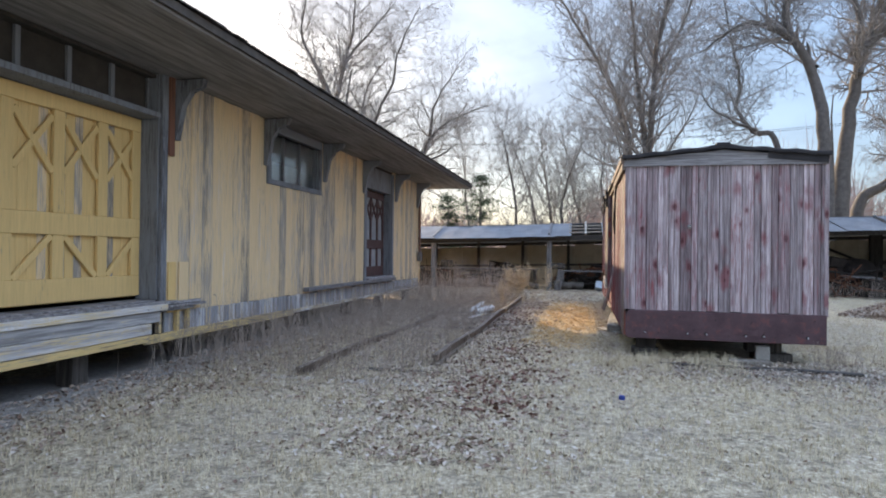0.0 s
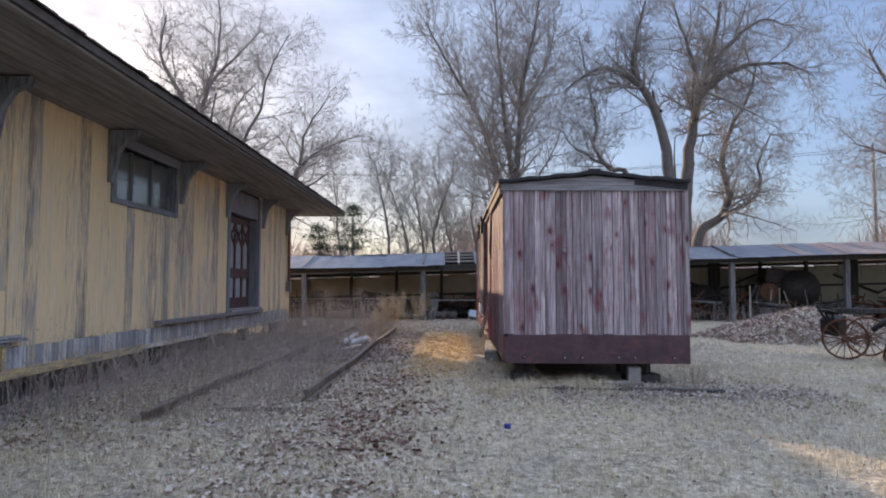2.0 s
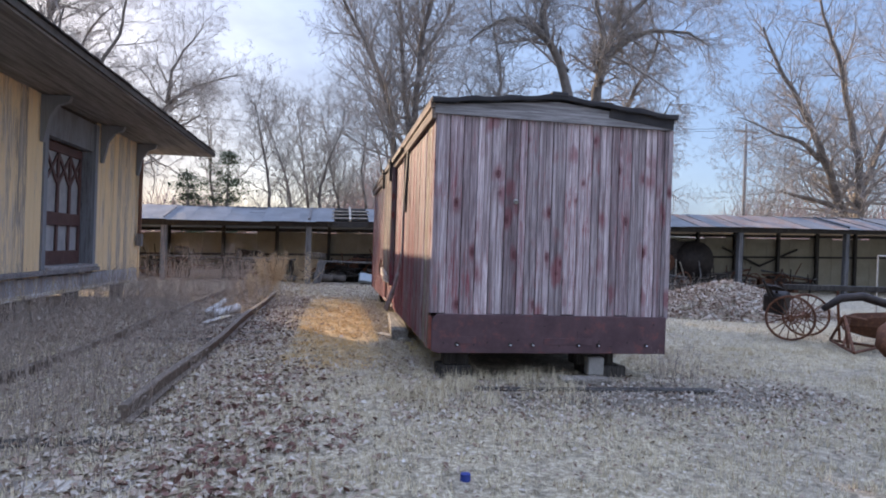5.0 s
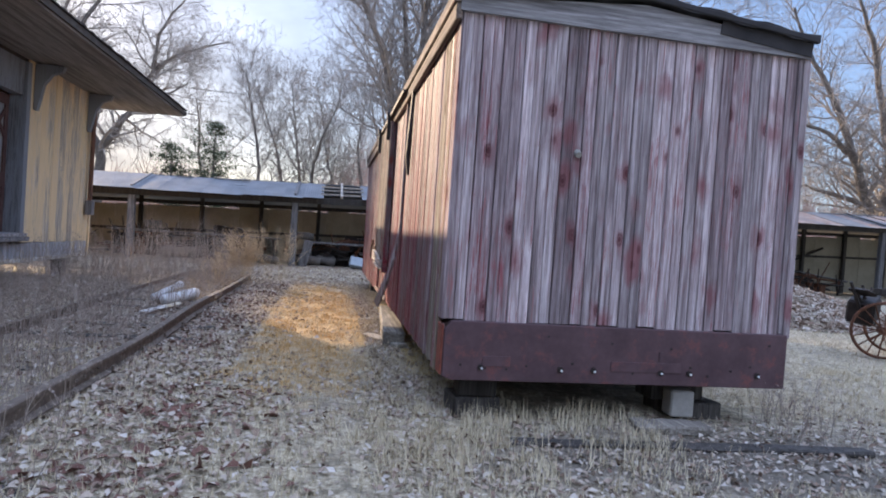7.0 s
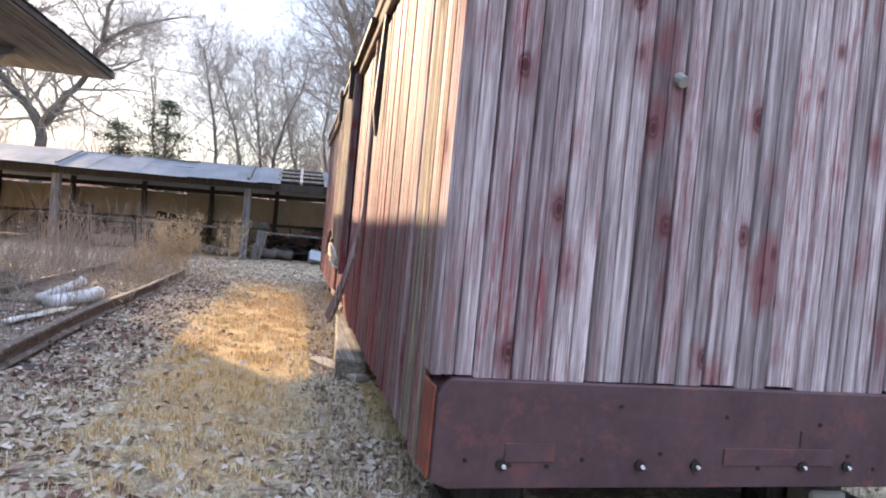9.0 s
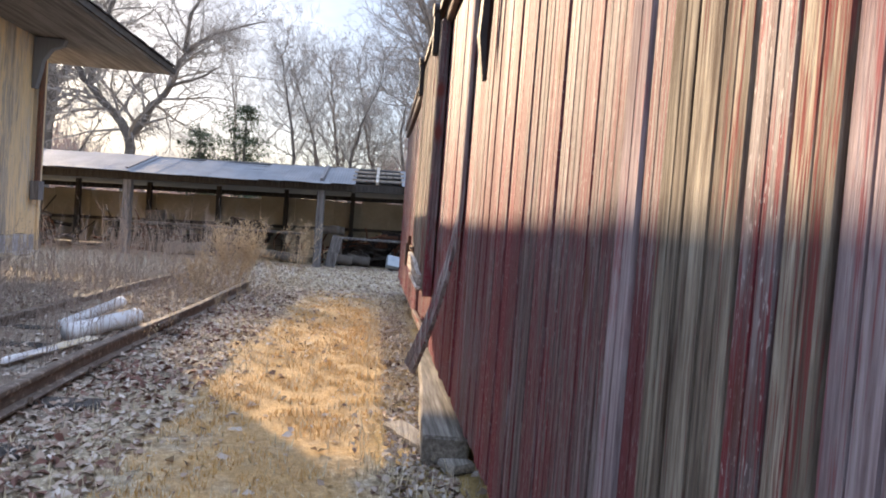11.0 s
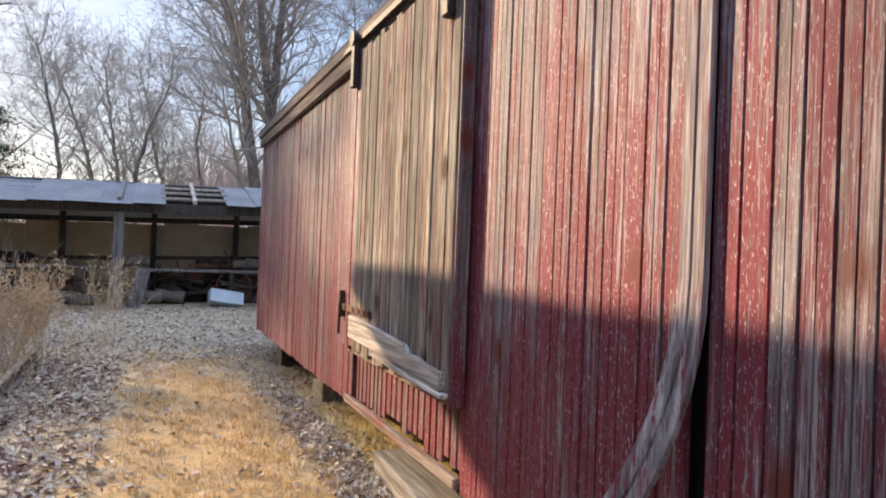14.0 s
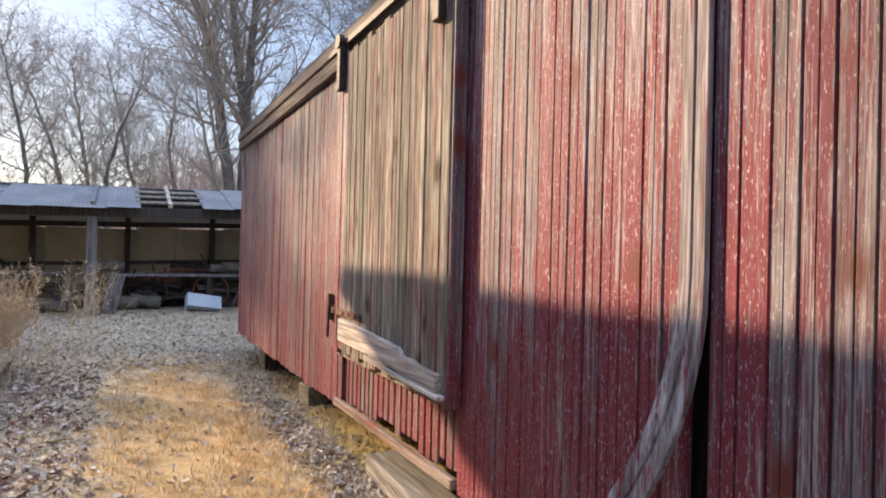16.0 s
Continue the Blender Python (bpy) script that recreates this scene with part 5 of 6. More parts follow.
old_tree(34, "large bare tree with a thick grey trunk", [
    ([(12.3, 3.2), (12.5, 6.3), (12.9, 9.4), (13.4, 11.7), (14.2, 14.0), (14.7, 16.9)], 0.50),
    ([(13.3, 11.6), (14.7, 12.8), (16.2, 13.4), (18.0, 13.4), (19.4, 12.7)], 0.22),
    ([(13.0, 10.3), (12.9, 12.6), (12.4, 14.5), (11.7, 16.6)], 0.22),
    ([(13.9, 13.2), (15.6, 15.0), (17.0, 15.8), (18.6, 15.4)], 0.16)], 26, 0.36, 3.5, spread=48, rise_up=-0.02, bare=0.5)
old_tree(35, "leaning bare tree with drooping branches", [
    ([(13.4, 3.3), (13.8, 4.5), (14.8, 5.2), (15.3, 6.5), (15.0, 8.2), (15.5, 10.1), (16.5, 12.0), (17.0, 13.8)], 0.34),
    ([(14.8, 5.2), (15.9, 5.8), (16.6, 6.8), (16.4, 8.2), (17.4, 9.8)], 0.17)], 27, 0.34, 2.9, spread=52, rise_up=-0.03, bare=0.4)
old_tree(34, "wide bare crooked tree beyond the shed", [
    ([(28.3, 2.5), (27.5, 4.0), (26.1, 7.0), (24.9, 9.7), (23.3, 12.0), (22.4, 14.1)], 0.36),
    ([(26.1, 7.0), (24.5, 7.9), (22.8, 8.4), (20.8, 8.9)], 0.16),
    ([(28.6, 2.5), (28.5, 5.0), (28.1, 7.2), (26.9, 11.3), (25.8, 14.0), (25.1, 16.8)], 0.30),
    ([(27.2, 4.4), (25.4, 4.9), (23.9, 5.2), (22.9, 5.0)], 0.17),
    ([(28.5, 4.1), (29.8, 7.9), (30.9, 12.1), (30.4, 15.3)], 0.24)], 33, 0.48, 4.0, spread=46, rise_up=0.01)
old_tree(50, "wide bare tree forking low behind the depot", [
    ([(-15.1, 2.7), (-15.1, 5.4), (-16.4, 7.1), (-18.0, 8.8), (-19.2, 11.1), (-19.6, 13.9), (-19.0, 17.0)], 0.40),
    ([(-15.1, 5.4), (-14.1, 7.2), (-13.1, 8.8), (-12.2, 11.0), (-10.4, 12.4), (-7.5, 13.5)], 0.28),
    ([(-13.1, 8.8), (-11.2, 9.5), (-9.7, 10.4)], 0.14),
    ([(-12.2, 11.0), (-11.6, 14.0), (-9.8, 16.8)], 0.16),
    ([(-17.6, 8.4), (-17.0, 12.0), (-15.4, 15.5), (-14.6, 18.5), (-13.0, 21.5)], 0.20)], 41, 0.5, 5.0, spread=48, rise_up=0.0)
old_tree(56, "tall bare tree rising behind the depot roof", [
    ([(-23.0, 2.4), (-22.9, 5.8), (-22.7, 9.7), (-23.0, 15.0), (-24.6, 18.6), (-26.5, 22.3), (-26.1, 26.0)], 0.50),
    ([(-22.7, 9.2), (-21.4, 11.5), (-20.6, 13.8), (-20.0, 17.3), (-18.0, 20.0)], 0.28),
    ([(-23.0, 15.0), (-22.2, 19.1), (-19.9, 21.7), (-17.3, 24.7)], 0.26),
    ([(-22.3, 18.6), (-21.0, 23.5), (-21.6, 29.0)], 0.20)], 47, 0.5, 5.6, spread=46, rise_up=0.02)
for n, line in enumerate(([(-1.3, 3.4), (-1.3, 5.0), (-0.9, 6.7), (0.0, 9.2), (0.2, 11.1)], [(-3.2, 3.3), (-3.6, 5.7), (-4.3, 7.8), (-5.2, 9.9)], [(0.1, 3.5), (-0.5, 6.0), (-0.9, 8.5), (-1.6, 11.2)], [(-4.5, 3.2), (-4.8, 6.2), (-5.3, 8.6), (-5.7, 10.7)], [(1.9, 3.7), (1.5, 6.2), (1.6, 8.4), (1.8, 9.8)], [(-2.1, 3.4), (-2.4, 6.1), (-2.8, 8.9), (-3.1, 10.7)])):
    old_tree(46 + n % 3, "bushy bare tree with many fine upright twigs", [(line, 0.15)], 61 + n, 0.40, 4.2, (7, 6, 4), 45, 0.06, bare=0.02, group="thicket behind the shed")
mid_a = tree((-9.5, 58, 0), "slim bare tree in the thicket", "thicket behind the shed", seed=61, h=13, r0=0.17, kids=(13, 7, 5, 3), sides=(6, 4, 3, 3, 3), spread=(34, 40, 44, 50), first=0.1)
spots = random.Random(71)
for k, (x, y) in enumerate(((-24, 62), (-30, 56), (16, 56), (22, 60), (38, 54), (-33, 48))):
    cp = copy_thing(mid_a, pose(x, y, 0, 0, 0, spots.uniform(0, 360)))
    cp.scale = (1, 1, spots.uniform(0.6, 0.85))


def cedar(at, h, w, seed):
    """A dark evergreen: a trunk and tiers of small needle sprays with gaps."""
    r = random.Random(seed)
    ob = new("cedar_tree")
    tagged(ob, "dark green cedar between the bare trees", "tree")
    part("trunk", tube(bmesh.new(), [(0, 0, -0.2), (0, 0, h * 0.9)], [0.18, 0.04], 7), BARK).parent = ob
    verts, faces = [], []
    for k in range(105):
        f = r.uniform(0.22, 1.0)
        reach = w * (1.08 - f) ** 0.6 * r.uniform(0.35, 1.15) * (0.75 + 0.25 * math.sin(f * 31))
        a = r.uniform(0, 2 * math.pi)
        tip = Vector((math.cos(a) * reach, math.sin(a) * reach, h * f + reach * 0.12))
        root = Vector((0, 0, h * f))
        for q in range(36):
            p = root.lerp(tip, r.uniform(0.15, 1.0)) + Vector((r.gauss(0, 0.2), r.gauss(0, 0.2), r.gauss(0, 0.10)))
            d = Vector((r.gauss(0, 1), r.gauss(0, 1), r.gauss(0, 0.6))).normalized() * r.uniform(0.12, 0.3)
            s = d.orthogonal().normalized() * 0.03
            b = len(verts)
            verts += [p - s, p + s, p + d]
            faces.append((b, b + 1, b + 2))
    soup("needles", verts, faces, NEEDLE).parent = ob
    ob.location = at


cedar((-6.8, 43.5, 0), 6.9, 4.4, 5)
cedar((-9.2, 44, 0), 5.6, 3.2, 6)


def far_woods():
    """Bare woods along the horizon: a dense band of thin stems and twigs."""
    r = random.Random(77)
    verts, faces = [], []
    for k in range(8500):
        a = radians(r.uniform(-78, 62))
        d = r.uniform(75, 130)
        x, y = math.sin(a) * d, math.cos(a) * d
        h = r.uniform(8, 15) * (0.8 + 0.35 * math.sin(a * 9) + 0.2 * math.sin(a * 23))
        p = Vector((x, y, 0))
        n = r.randint(4, 9)
        for q in range(n):
            root = p + Vector((0, 0, h * r.uniform(0.0, 0.7)))
            tip = root + Vector((r.gauss(0, 1.1), r.gauss(0, 1.1), h * r.uniform(0.18, 0.45)))
            s = Vector((math.cos(a), -math.sin(a), 0)) * r.uniform(0.02, 0.06)
            s2 = Vector((math.sin(a), math.cos(a), 0)) * s.length
            b = len(verts)
            verts += [root - s, root + s, root + s2, tip]
            faces += [(b, b + 1, b + 3), (b + 1, b + 2, b + 3), (b + 2, b, b + 3)]
    ob = soup("far_woods", verts, faces, FAR_TWIG)
    tagged(ob, "pinkish brown leafless woods on the horizon", "woods", kind="stuff")


far_woods()


def utility_pole(x, y, h):
    ob = thing("utility_pole", (x, y, 0), "weathered wooden utility pole with a crossarm", "pole")
    part("pole", tube(bmesh.new(), [(x, y, -0.2), (x, y, h)], [0.17, 0.12], 8), GREY_POST, ob, "", True)
    block("crossarm", (x - 1.2, y - 0.06, h - 0.7), (x + 1.2, y + 0.06, h - 0.56), GREY_POST, ob)
    for k in (-1.1, -0.5, 0.5, 1.1):
        part("insulator", tube(bmesh.new(), [(x + k, y, h - 0.56), (x + k, y, h - 0.40)], [0.05, 0.03], 6), CONCRETE, ob)
    wire = thing("power_line", (x, y, h - 0.4), "sagging overhead power wires", "cable")
    for k in (-1.1, 1.1):
        pts = [(x + k + (t / 12) * 60, y + (t / 12) * 14, h - 0.4 - 2.6 * math.sin(math.pi * t / 12) * 0.5) for t in range(13)]
        part("wire", tube(bmesh.new(), pts, 0.018, 4), DARK_IRON, wire)
        pts = [(x + k - (t / 12) * 60, y + (t / 12) * 10, h - 0.4 - 2.6 * math.sin(math.pi * t / 12) * 0.5) for t in range(13)]
        part("wire", tube(bmesh.new(), pts, 0.018, 4), DARK_IRON, wire)


utility_pole(36, 54, 13.6)

# ---- debris mound
def build_mound():
    cx, cy, rx, ry, h = 9.6, 18.0, 3.0, 1.9, 0.85
    ob = thing("debris_mound", (cx, cy, -0.05), "low mound of broken bark, chips and pale rubble", "mound")
    verts, faces, n, mm = [], [], 44, 14
    r = random.Random(3)
    for i in range(mm + 1):
        f = i / mm
        for k in range(n):
            a = k * 2 * math.pi / n
            q = f * (1 + 0.12 * math.sin(3 * a + 1) + 0.06 * math.sin(7 * a))
            z = h * (1 - f) ** 0.85 * (1 + 0.12 * noise.noise((f * 4 * math.cos(a), f * 4 * math.sin(a), 2))) - 0.06
            verts.append((cx + rx * q * math.cos(a), cy + ry * q * math.sin(a), z + r.uniform(-0.015, 0.015)))
    for i in range(mm):
        for k in range(n):
            faces.append((i * n + k, i * n + (k + 1) % n, (i + 1) * n + (k + 1) % n, (i + 1) * n + k))
    soup("mound_body", verts, faces, GROUND, ob, "", True)
    verts, faces = [], []
    for k in range(9000):
        a, f = r.uniform(0, 2 * math.pi), math.sqrt(r.random())
        q = f * (1 + 0.12 * math.sin(3 * a + 1) + 0.06 * math.sin(7 * a))
        p = Vector((cx + rx * q * math.cos(a), cy + ry * q * math.sin(a), h * (1 - f) ** 0.85 - 0.02))
        d = Vector((r.gauss(0, 1), r.gauss(0, 1), r.gauss(0, 0.5))).normalized() * r.uniform(0.02, 0.09)
        s = d.cross(Vector((r.gauss(0, 1), r.gauss(0, 1), 1))).normalized() * r.uniform(0.01, 0.026)
        u = d.cross(s).normalized() * 0.012
        b = len(verts)
        verts += [p - d - s, p - d + s, p + d + s, p + d - s, p + u * 1.5]
        faces += [(b, b + 1, b + 4), (b + 1, b + 2, b + 4), (b + 2, b + 3, b + 4), (b + 3, b, b + 4), (b + 3, b + 2, b + 1, b)]
    tagged(soup("rubble", verts, faces, LEAF, ob), kind="stuff")


build_mound()


# ---- farm implements
def spoked_wheel(parent, c, radius, axle, spokes=16, name="wheel", mat=None):
    mat = mat or DARK_IRON
    axle = Vector(axle).normalized()
    a = axle.orthogonal().normalized()
    b = axle.cross(a)
    c = Vector(c)
    ring = [c + (a * math.cos(k * math.pi / 14) + b * math.sin(k * math.pi / 14)) * radius for k in range(29)]
    bm = bmesh.new()
    tube(bm, ring, 0.022, 6, False)
    wheel = part(name, bm, mat, parent, "spoked iron wheel")
    part("hub", tube(bmesh.new(), [c - axle * 0.1, c + axle * 0.1], 0.06, 10), mat, wheel)
    for k in range(spokes):
        t = k * 2 * math.pi / spokes
        d = a * math.cos(t) + b * math.sin(t)
        part("spoke", tube(bmesh.new(), [c + d * 0.05 + axle * 0.06 * (1 if k % 2 else -1), c + d * (radius - 0.01)], 0.009, 5), mat, wheel)
    return wheel


def build_planter():
    ob = thing("seed_planter", (7.75, 13.5, 0), "rusting horse-drawn farm implement with spoked iron wheels", "farm implement")
    ax = (0.55, 0.83, 0)
    spoked_wheel(ob, (7.70, 13.45, 0.37), 0.38, ax, mat=RUST)
    spoked_wheel(ob, (8.52, 14.05, 0.37), 0.38, ax, mat=RUST)
    part("axle", tube(bmesh.new(), [(7.58, 13.36, 0.37), (8.64, 14.14, 0.37)], 0.03, 8), RUST, ob)
    for k, (dx, dz) in enumerate(((-0.35, 1.02), (-0.22, 0.94), (-0.08, 0.98), (0.05, 0.90), (0.16, 0.95))):
        part("lever", tube(bmesh.new(), [(7.75 + dx * 0.3, 13.7, 0.42), (7.72 + dx * 1.3, 13.6 + k * 0.08, dz)], [0.035, 0.02], 6), DARK_IRON, ob)
    part("tine_box", box(bmesh.new(), (7.5, 13.6, 0.45), (7.85, 13.95, 0.80), pose(0, 0, 0, 8, -18, 30), 0.03), DARK_IRON, ob)
    part("seat", box(bmesh.new(), (7.35, 13.5, 0.86), (7.66, 13.78, 0.91), pose(0, 0, 0, 0, 14, 20), 0.025), DARK_IRON, ob, "dark iron pan seat")
    part("draw_beam", box(bmesh.new(), (7.62, 13.33, 0.86), (12.2, 13.47, 0.96), pose(0, 0, 0, 0, 0, -3), 0.01), DARK_POST, ob, "long dark timber beam")
    for x in (8.6, 10.2, 11.4):
        part("beam_leg", tube(bmesh.new(), [(x, 13.42, 0.88), (x + 0.15, 13.5, -0.03)], 0.025, 6), RUST, ob)


def build_hopper():
    ob = thing("rusted_hopper", (9.5, 12.7, 0), "rust-brown sheet metal trough on a bar frame", "farm implement")
    bm = bmesh.new()
    rows = []
    for x, w, z0, z1 in ((8.1, 0.12, 0.26, 0.46), (8.6, 0.34, 0.14, 0.52), (9.7, 0.42, 0.08, 0.54), (11.0, 0.42, 0.08, 0.56)):
        rows.append([bm.verts.new((x, 12.7 + dy * w, z)) for dy, z in ((-1, z1), (-0.85, (z0 + z1) / 2), (-0.3, z0), (0.3, z0), (0.85, (z0 + z1) / 2), (1, z1), (0.93, z1), (0.75, (z0 + z1) / 2), (0, z0 + 0.03), (-0.75, (z0 + z1) / 2), (-0.93, z1))])
    for a, b in zip(rows, rows[1:]):
        for k in range(11):
            bm.faces.new((a[k], a[(k + 1) % 11], b[(k + 1) % 11], b[k]))
    bm.faces.new(rows[0][::-1])
    bm.faces.new(rows[-1])
    bmesh.ops.recalc_face_normals(bm, faces=bm.faces)
    part("trough", bm, RUST, ob)
    part("curved_arm", tube(bmesh.new(), [(7.85, 12.9, 0.58), (8.1, 12.8, 0.78), (8.45, 12.75, 0.82), (8.9, 12.7, 0.70), (9.7, 12.7, 0.66), (11.0, 12.7, 0.72)], [0.05, 0.07, 0.075, 0.07, 0.06, 0.05], 8), DARK_IRON, ob, "dark curved draw arm", True)
    part("share", tube(bmesh.new(), [(8.35, 12.05, 0.50), (8.05, 11.9, 0.34), (7.95, 11.82, 0.14), (8.02, 11.82, -0.03)], [0.05, 0.11, 0.12, 0.03], 8), RUST, ob, "dark rusted iron share", True)
    corner, near, back, top = (8.15, 13.05, 0.05), (7.47, 11.85, 0.03), (8.35, 12.3, 0.05), (7.85, 12.45, 0.52)
    for a, b in ((corner, near), (near, back), (corner, back), (near, top), (corner, top), (top, (9.1, 12.6, 0.34)), (top, (7.9, 12.4, -0.03)), ((7.75, 12.35, 0.05), (8.2, 12.7, 0.36))):
        part("frame_bar", tube(bmesh.new(), [a, b], 0.024, 6), RUST, ob)
    for x in (9.3, 10.7):
        part("leg", tube(bmesh.new(), [(x, 12.7, 0.12), (x, 12.7, -0.04)], 0.03, 6), RUST, ob)


def build_pale_frame():
    ob = thing("metal_rack", (12.1, 15.6, 0), "pale bare metal frame of a dismantled implement", "farm implement")
    for a, b in (((11.6, 15.6, -0.03), (11.6, 15.6, 1.55)), ((11.6, 15.6, 1.55), (12.3, 15.7, 1.55)), ((12.3, 15.7, 1.55), (12.25, 15.6, 0.75)), ((12.25, 15.6, 0.75), (11.75, 15.5, 1.3)), ((12.6, 15.9, -0.03), (12.9, 15.9, 2.0)), ((12.45, 15.8, 1.45), (13.2, 16.0, 1.5)), ((12.9, 15.9, -0.03), (12.7, 15.9, 1.45)), ((13.2, 16.0, -0.03), (12.95, 15.9, 1.5))):
        part("bar", tube(bmesh.new(), [a, b], 0.022, 6), CONCRETE, ob)


build_planter()
build_hopper()
build_pale_frame()


# ---- things stored in the shed
def build_bench(x0, x1, y, z, label):
    ob = thing("work_bench", ((x0 + x1) / 2, y, 0), label, "bench", "benches in the shed")
    block("top_plank", (x0, y - 0.35, z), (x1, y - 0.1, z + 0.06), GREY_POST, ob)
    block("top_plank", (x0 + 0.2, y - 0.08, z + 0.01), (x1 - 0.3, y + 0.2, z + 0.06), GREY_POST, ob)
    for x in (x0 + 0.2, (x0 + x1) / 2, x1 - 0.2):
        for dy in (-0.3, 0.15):
            block("leg", (x - 0.05, y + dy - 0.05, -0.05), (x + 0.05, y + dy + 0.05, z), DARK_POST, ob)


build_bench(-7.0, -1.6, 27.8, 0.78, "rough plank bench with grey boards in the shed")
build_bench(-0.8, 3.4, 27.9, 0.74, "rough plank bench with grey boards in the shed")
build_bench(-14.5, -8.5, 28.0, 0.78, "rough plank bench with grey boards in the shed")


def log(a, b, radius, seed, mat=None):
    ob = thing("log", a, "short rough log stored under the shed roof", "log", "logs in the shed")
    r = random.Random(seed)
    a, b = Vector(a), Vector(b)
    pts = [a.lerp(b, k / 5) for k in range(6)]
    part("bark", tube(bmesh.new(), pts, [radius * r.uniform(0.88, 1.1) for _ in pts], 9), mat or BARK, ob, "", True)


def machine(at, seed, w, h, label):
    """A dark old machine: body, hopper, drum, flywheel and legs."""
    r = random.Random(seed)
    x, y, _ = at
    ob = thing("old_machine", at, label, "machine", "machines in the shed")
    part("body", box(bmesh.new(), (x - w * 0.5, y - 0.4, h * 0.28), (x + w * 0.3, y + 0.4, h * 0.66), pose(0, 0, 0, 0, r.uniform(-4, 4), 0), 0.04), DARK_IRON, ob)
    part("hopper", box(bmesh.new(), (x - w * 0.3, y - 0.35, h * 0.64), (x + w * 0.1, y + 0.35, h * 0.92), pose(0, 0, 0, 0, 10, 0), 0.05), DARK_IRON, ob)
    part("drum", tube(bmesh.new(), [(x + w * 0.22, y - 0.5, h * 0.55), (x + w * 0.22, y + 0.45, h * 0.55)], h * 0.36, 18), DARK_IRON, ob, "", True)
    part("belt_pulley", tube(bmesh.new(), [(x - w * 0.28, y - 0.5, h * 0.5), (x - w * 0.28, y - 0.42, h * 0.5)], h * 0.17, 14), RUST, ob)
    for dx in (-0.42, 0.22):
        for dy in (-0.33, 0.33):
            part("leg", tube(bmesh.new(), [(x + dx * w, y + dy, h * 0.4), (x + dx * w * 1.05, y + dy, -0.04)], 0.045, 6), DARK_IRON, ob)
    part("chute", tube(bmesh.new(), [(x - w * 0.5, y, h * 0.5), (x - w * 0.85, y - 0.2, h * 0.2), (x - w * 0.95, y - 0.25, -0.03)], [0.09, 0.07, 0.05], 7), RUST, ob)


machine((14.2, 28.1, 0), 1, 2.7, 2.3, "large dark threshing machine with a round drum")
machine((7.6, 28.2, 0), 2, 1.6, 1.3, "low dark machine standing in the shed")
machine((1.0, 29.2, 0), 3, 1.5, 1.1, "low dark machine standing in the shed")
machine((-3.6, 29.2, 0), 4, 1.4, 1.2, "low dark machine standing in the shed")
machine((10.4, 28.5, 0), 5, 2.0, 1.6, "low dark machine standing in the shed")
junk = random.Random(91)
for k in range(13):
    x = junk.uniform(-5.5, 3.5)
    y = junk.uniform(27.0, 28.9)
    rr = junk.uniform(0.1, 0.2)
    a = junk.uniform(0, math.pi)
    L = junk.uniform(0.25, 0.6)
    log((x - math.cos(a) * L, y - math.sin(a) * L * 0.4, rr - 0.03), (x + math.cos(a) * L, y + math.sin(a) * L * 0.4, rr + 0.05), rr, k, BARK if k % 3 else GREY_WOOD)
for k in range(6):
    x = junk.uniform(-5.8, 2.6)
    rr = junk.uniform(0.08, 0.17)
    log((x - 0.25, 27.75, 0.84 + rr), (x + 0.25, 27.8, 0.84 + rr), rr, 40 + k)


def scrap_heap(x, y, w, h, seed, label):
    """Planks, bars, boxes and an old wheel thrown together, in dark colours."""
    r = random.Random(seed)
    ob = thing("scrap_heap", (x, y, 0), label, "scrap", "scrap stored in the shed")
    for k in range(9):
        a, L = r.uniform(-0.5, 0.5), r.uniform(0.5, 1.0) * w
        cx, cy, cz = x + r.gauss(0, w * 0.16), y + r.uniform(-0.5, 0.5), r.uniform(0.05, 0.75) * h
        block("plank", (cx - L / 2, cy - 0.09, cz - 0.025), (cx + L / 2, cy + 0.09, cz + 0.025), r.choice((DARK_POST, GREY_POST, DARK_POST, RUST)), ob, "", pose(0, 0, 0, r.uniform(-25, 25), r.uniform(-16, 16), math.degrees(a)), 0.006)
    for k in range(7):
        p = Vector((x + r.gauss(0, w * 0.28), y + r.uniform(-0.5, 0.5), -0.03))
        q = p + Vector((r.gauss(0, 0.35), r.gauss(0, 0.2), h * r.uniform(0.6, 1.25)))
        part("bar", tube(bmesh.new(), [p, p.lerp(q, 0.5) + Vector((r.gauss(0, 0.05), 0, 0)), q], [0.035, 0.03, 0.02], 6), r.choice((DARK_IRON, RUST, DARK_IRON, GREY_POST)), ob)
    for k in range(4):
        cx, cy, a, b = x + r.gauss(0, w * 0.22), y + r.uniform(-0.2, 0.5), r.uniform(0.16, 0.34), r.uniform(0.3, 0.62) * h
        block("crate", (cx - a, cy - a, -0.04), (cx + a, cy + a, b), r.choice((DARK_IRON, DARK_POST, RUST)), ob, "", pose(0, 0, 0, 0, r.uniform(-5, 5), r.uniform(-30, 30)), 0.02)
    spoked_wheel(ob, (x + r.uniform(-0.4, 0.4) * w, y - 0.55, 0.40), 0.40, (r.uniform(-0.3, 0.3), 1, 0.15), 10, "old_wheel", r.choice((RUST, DARK_IRON)))


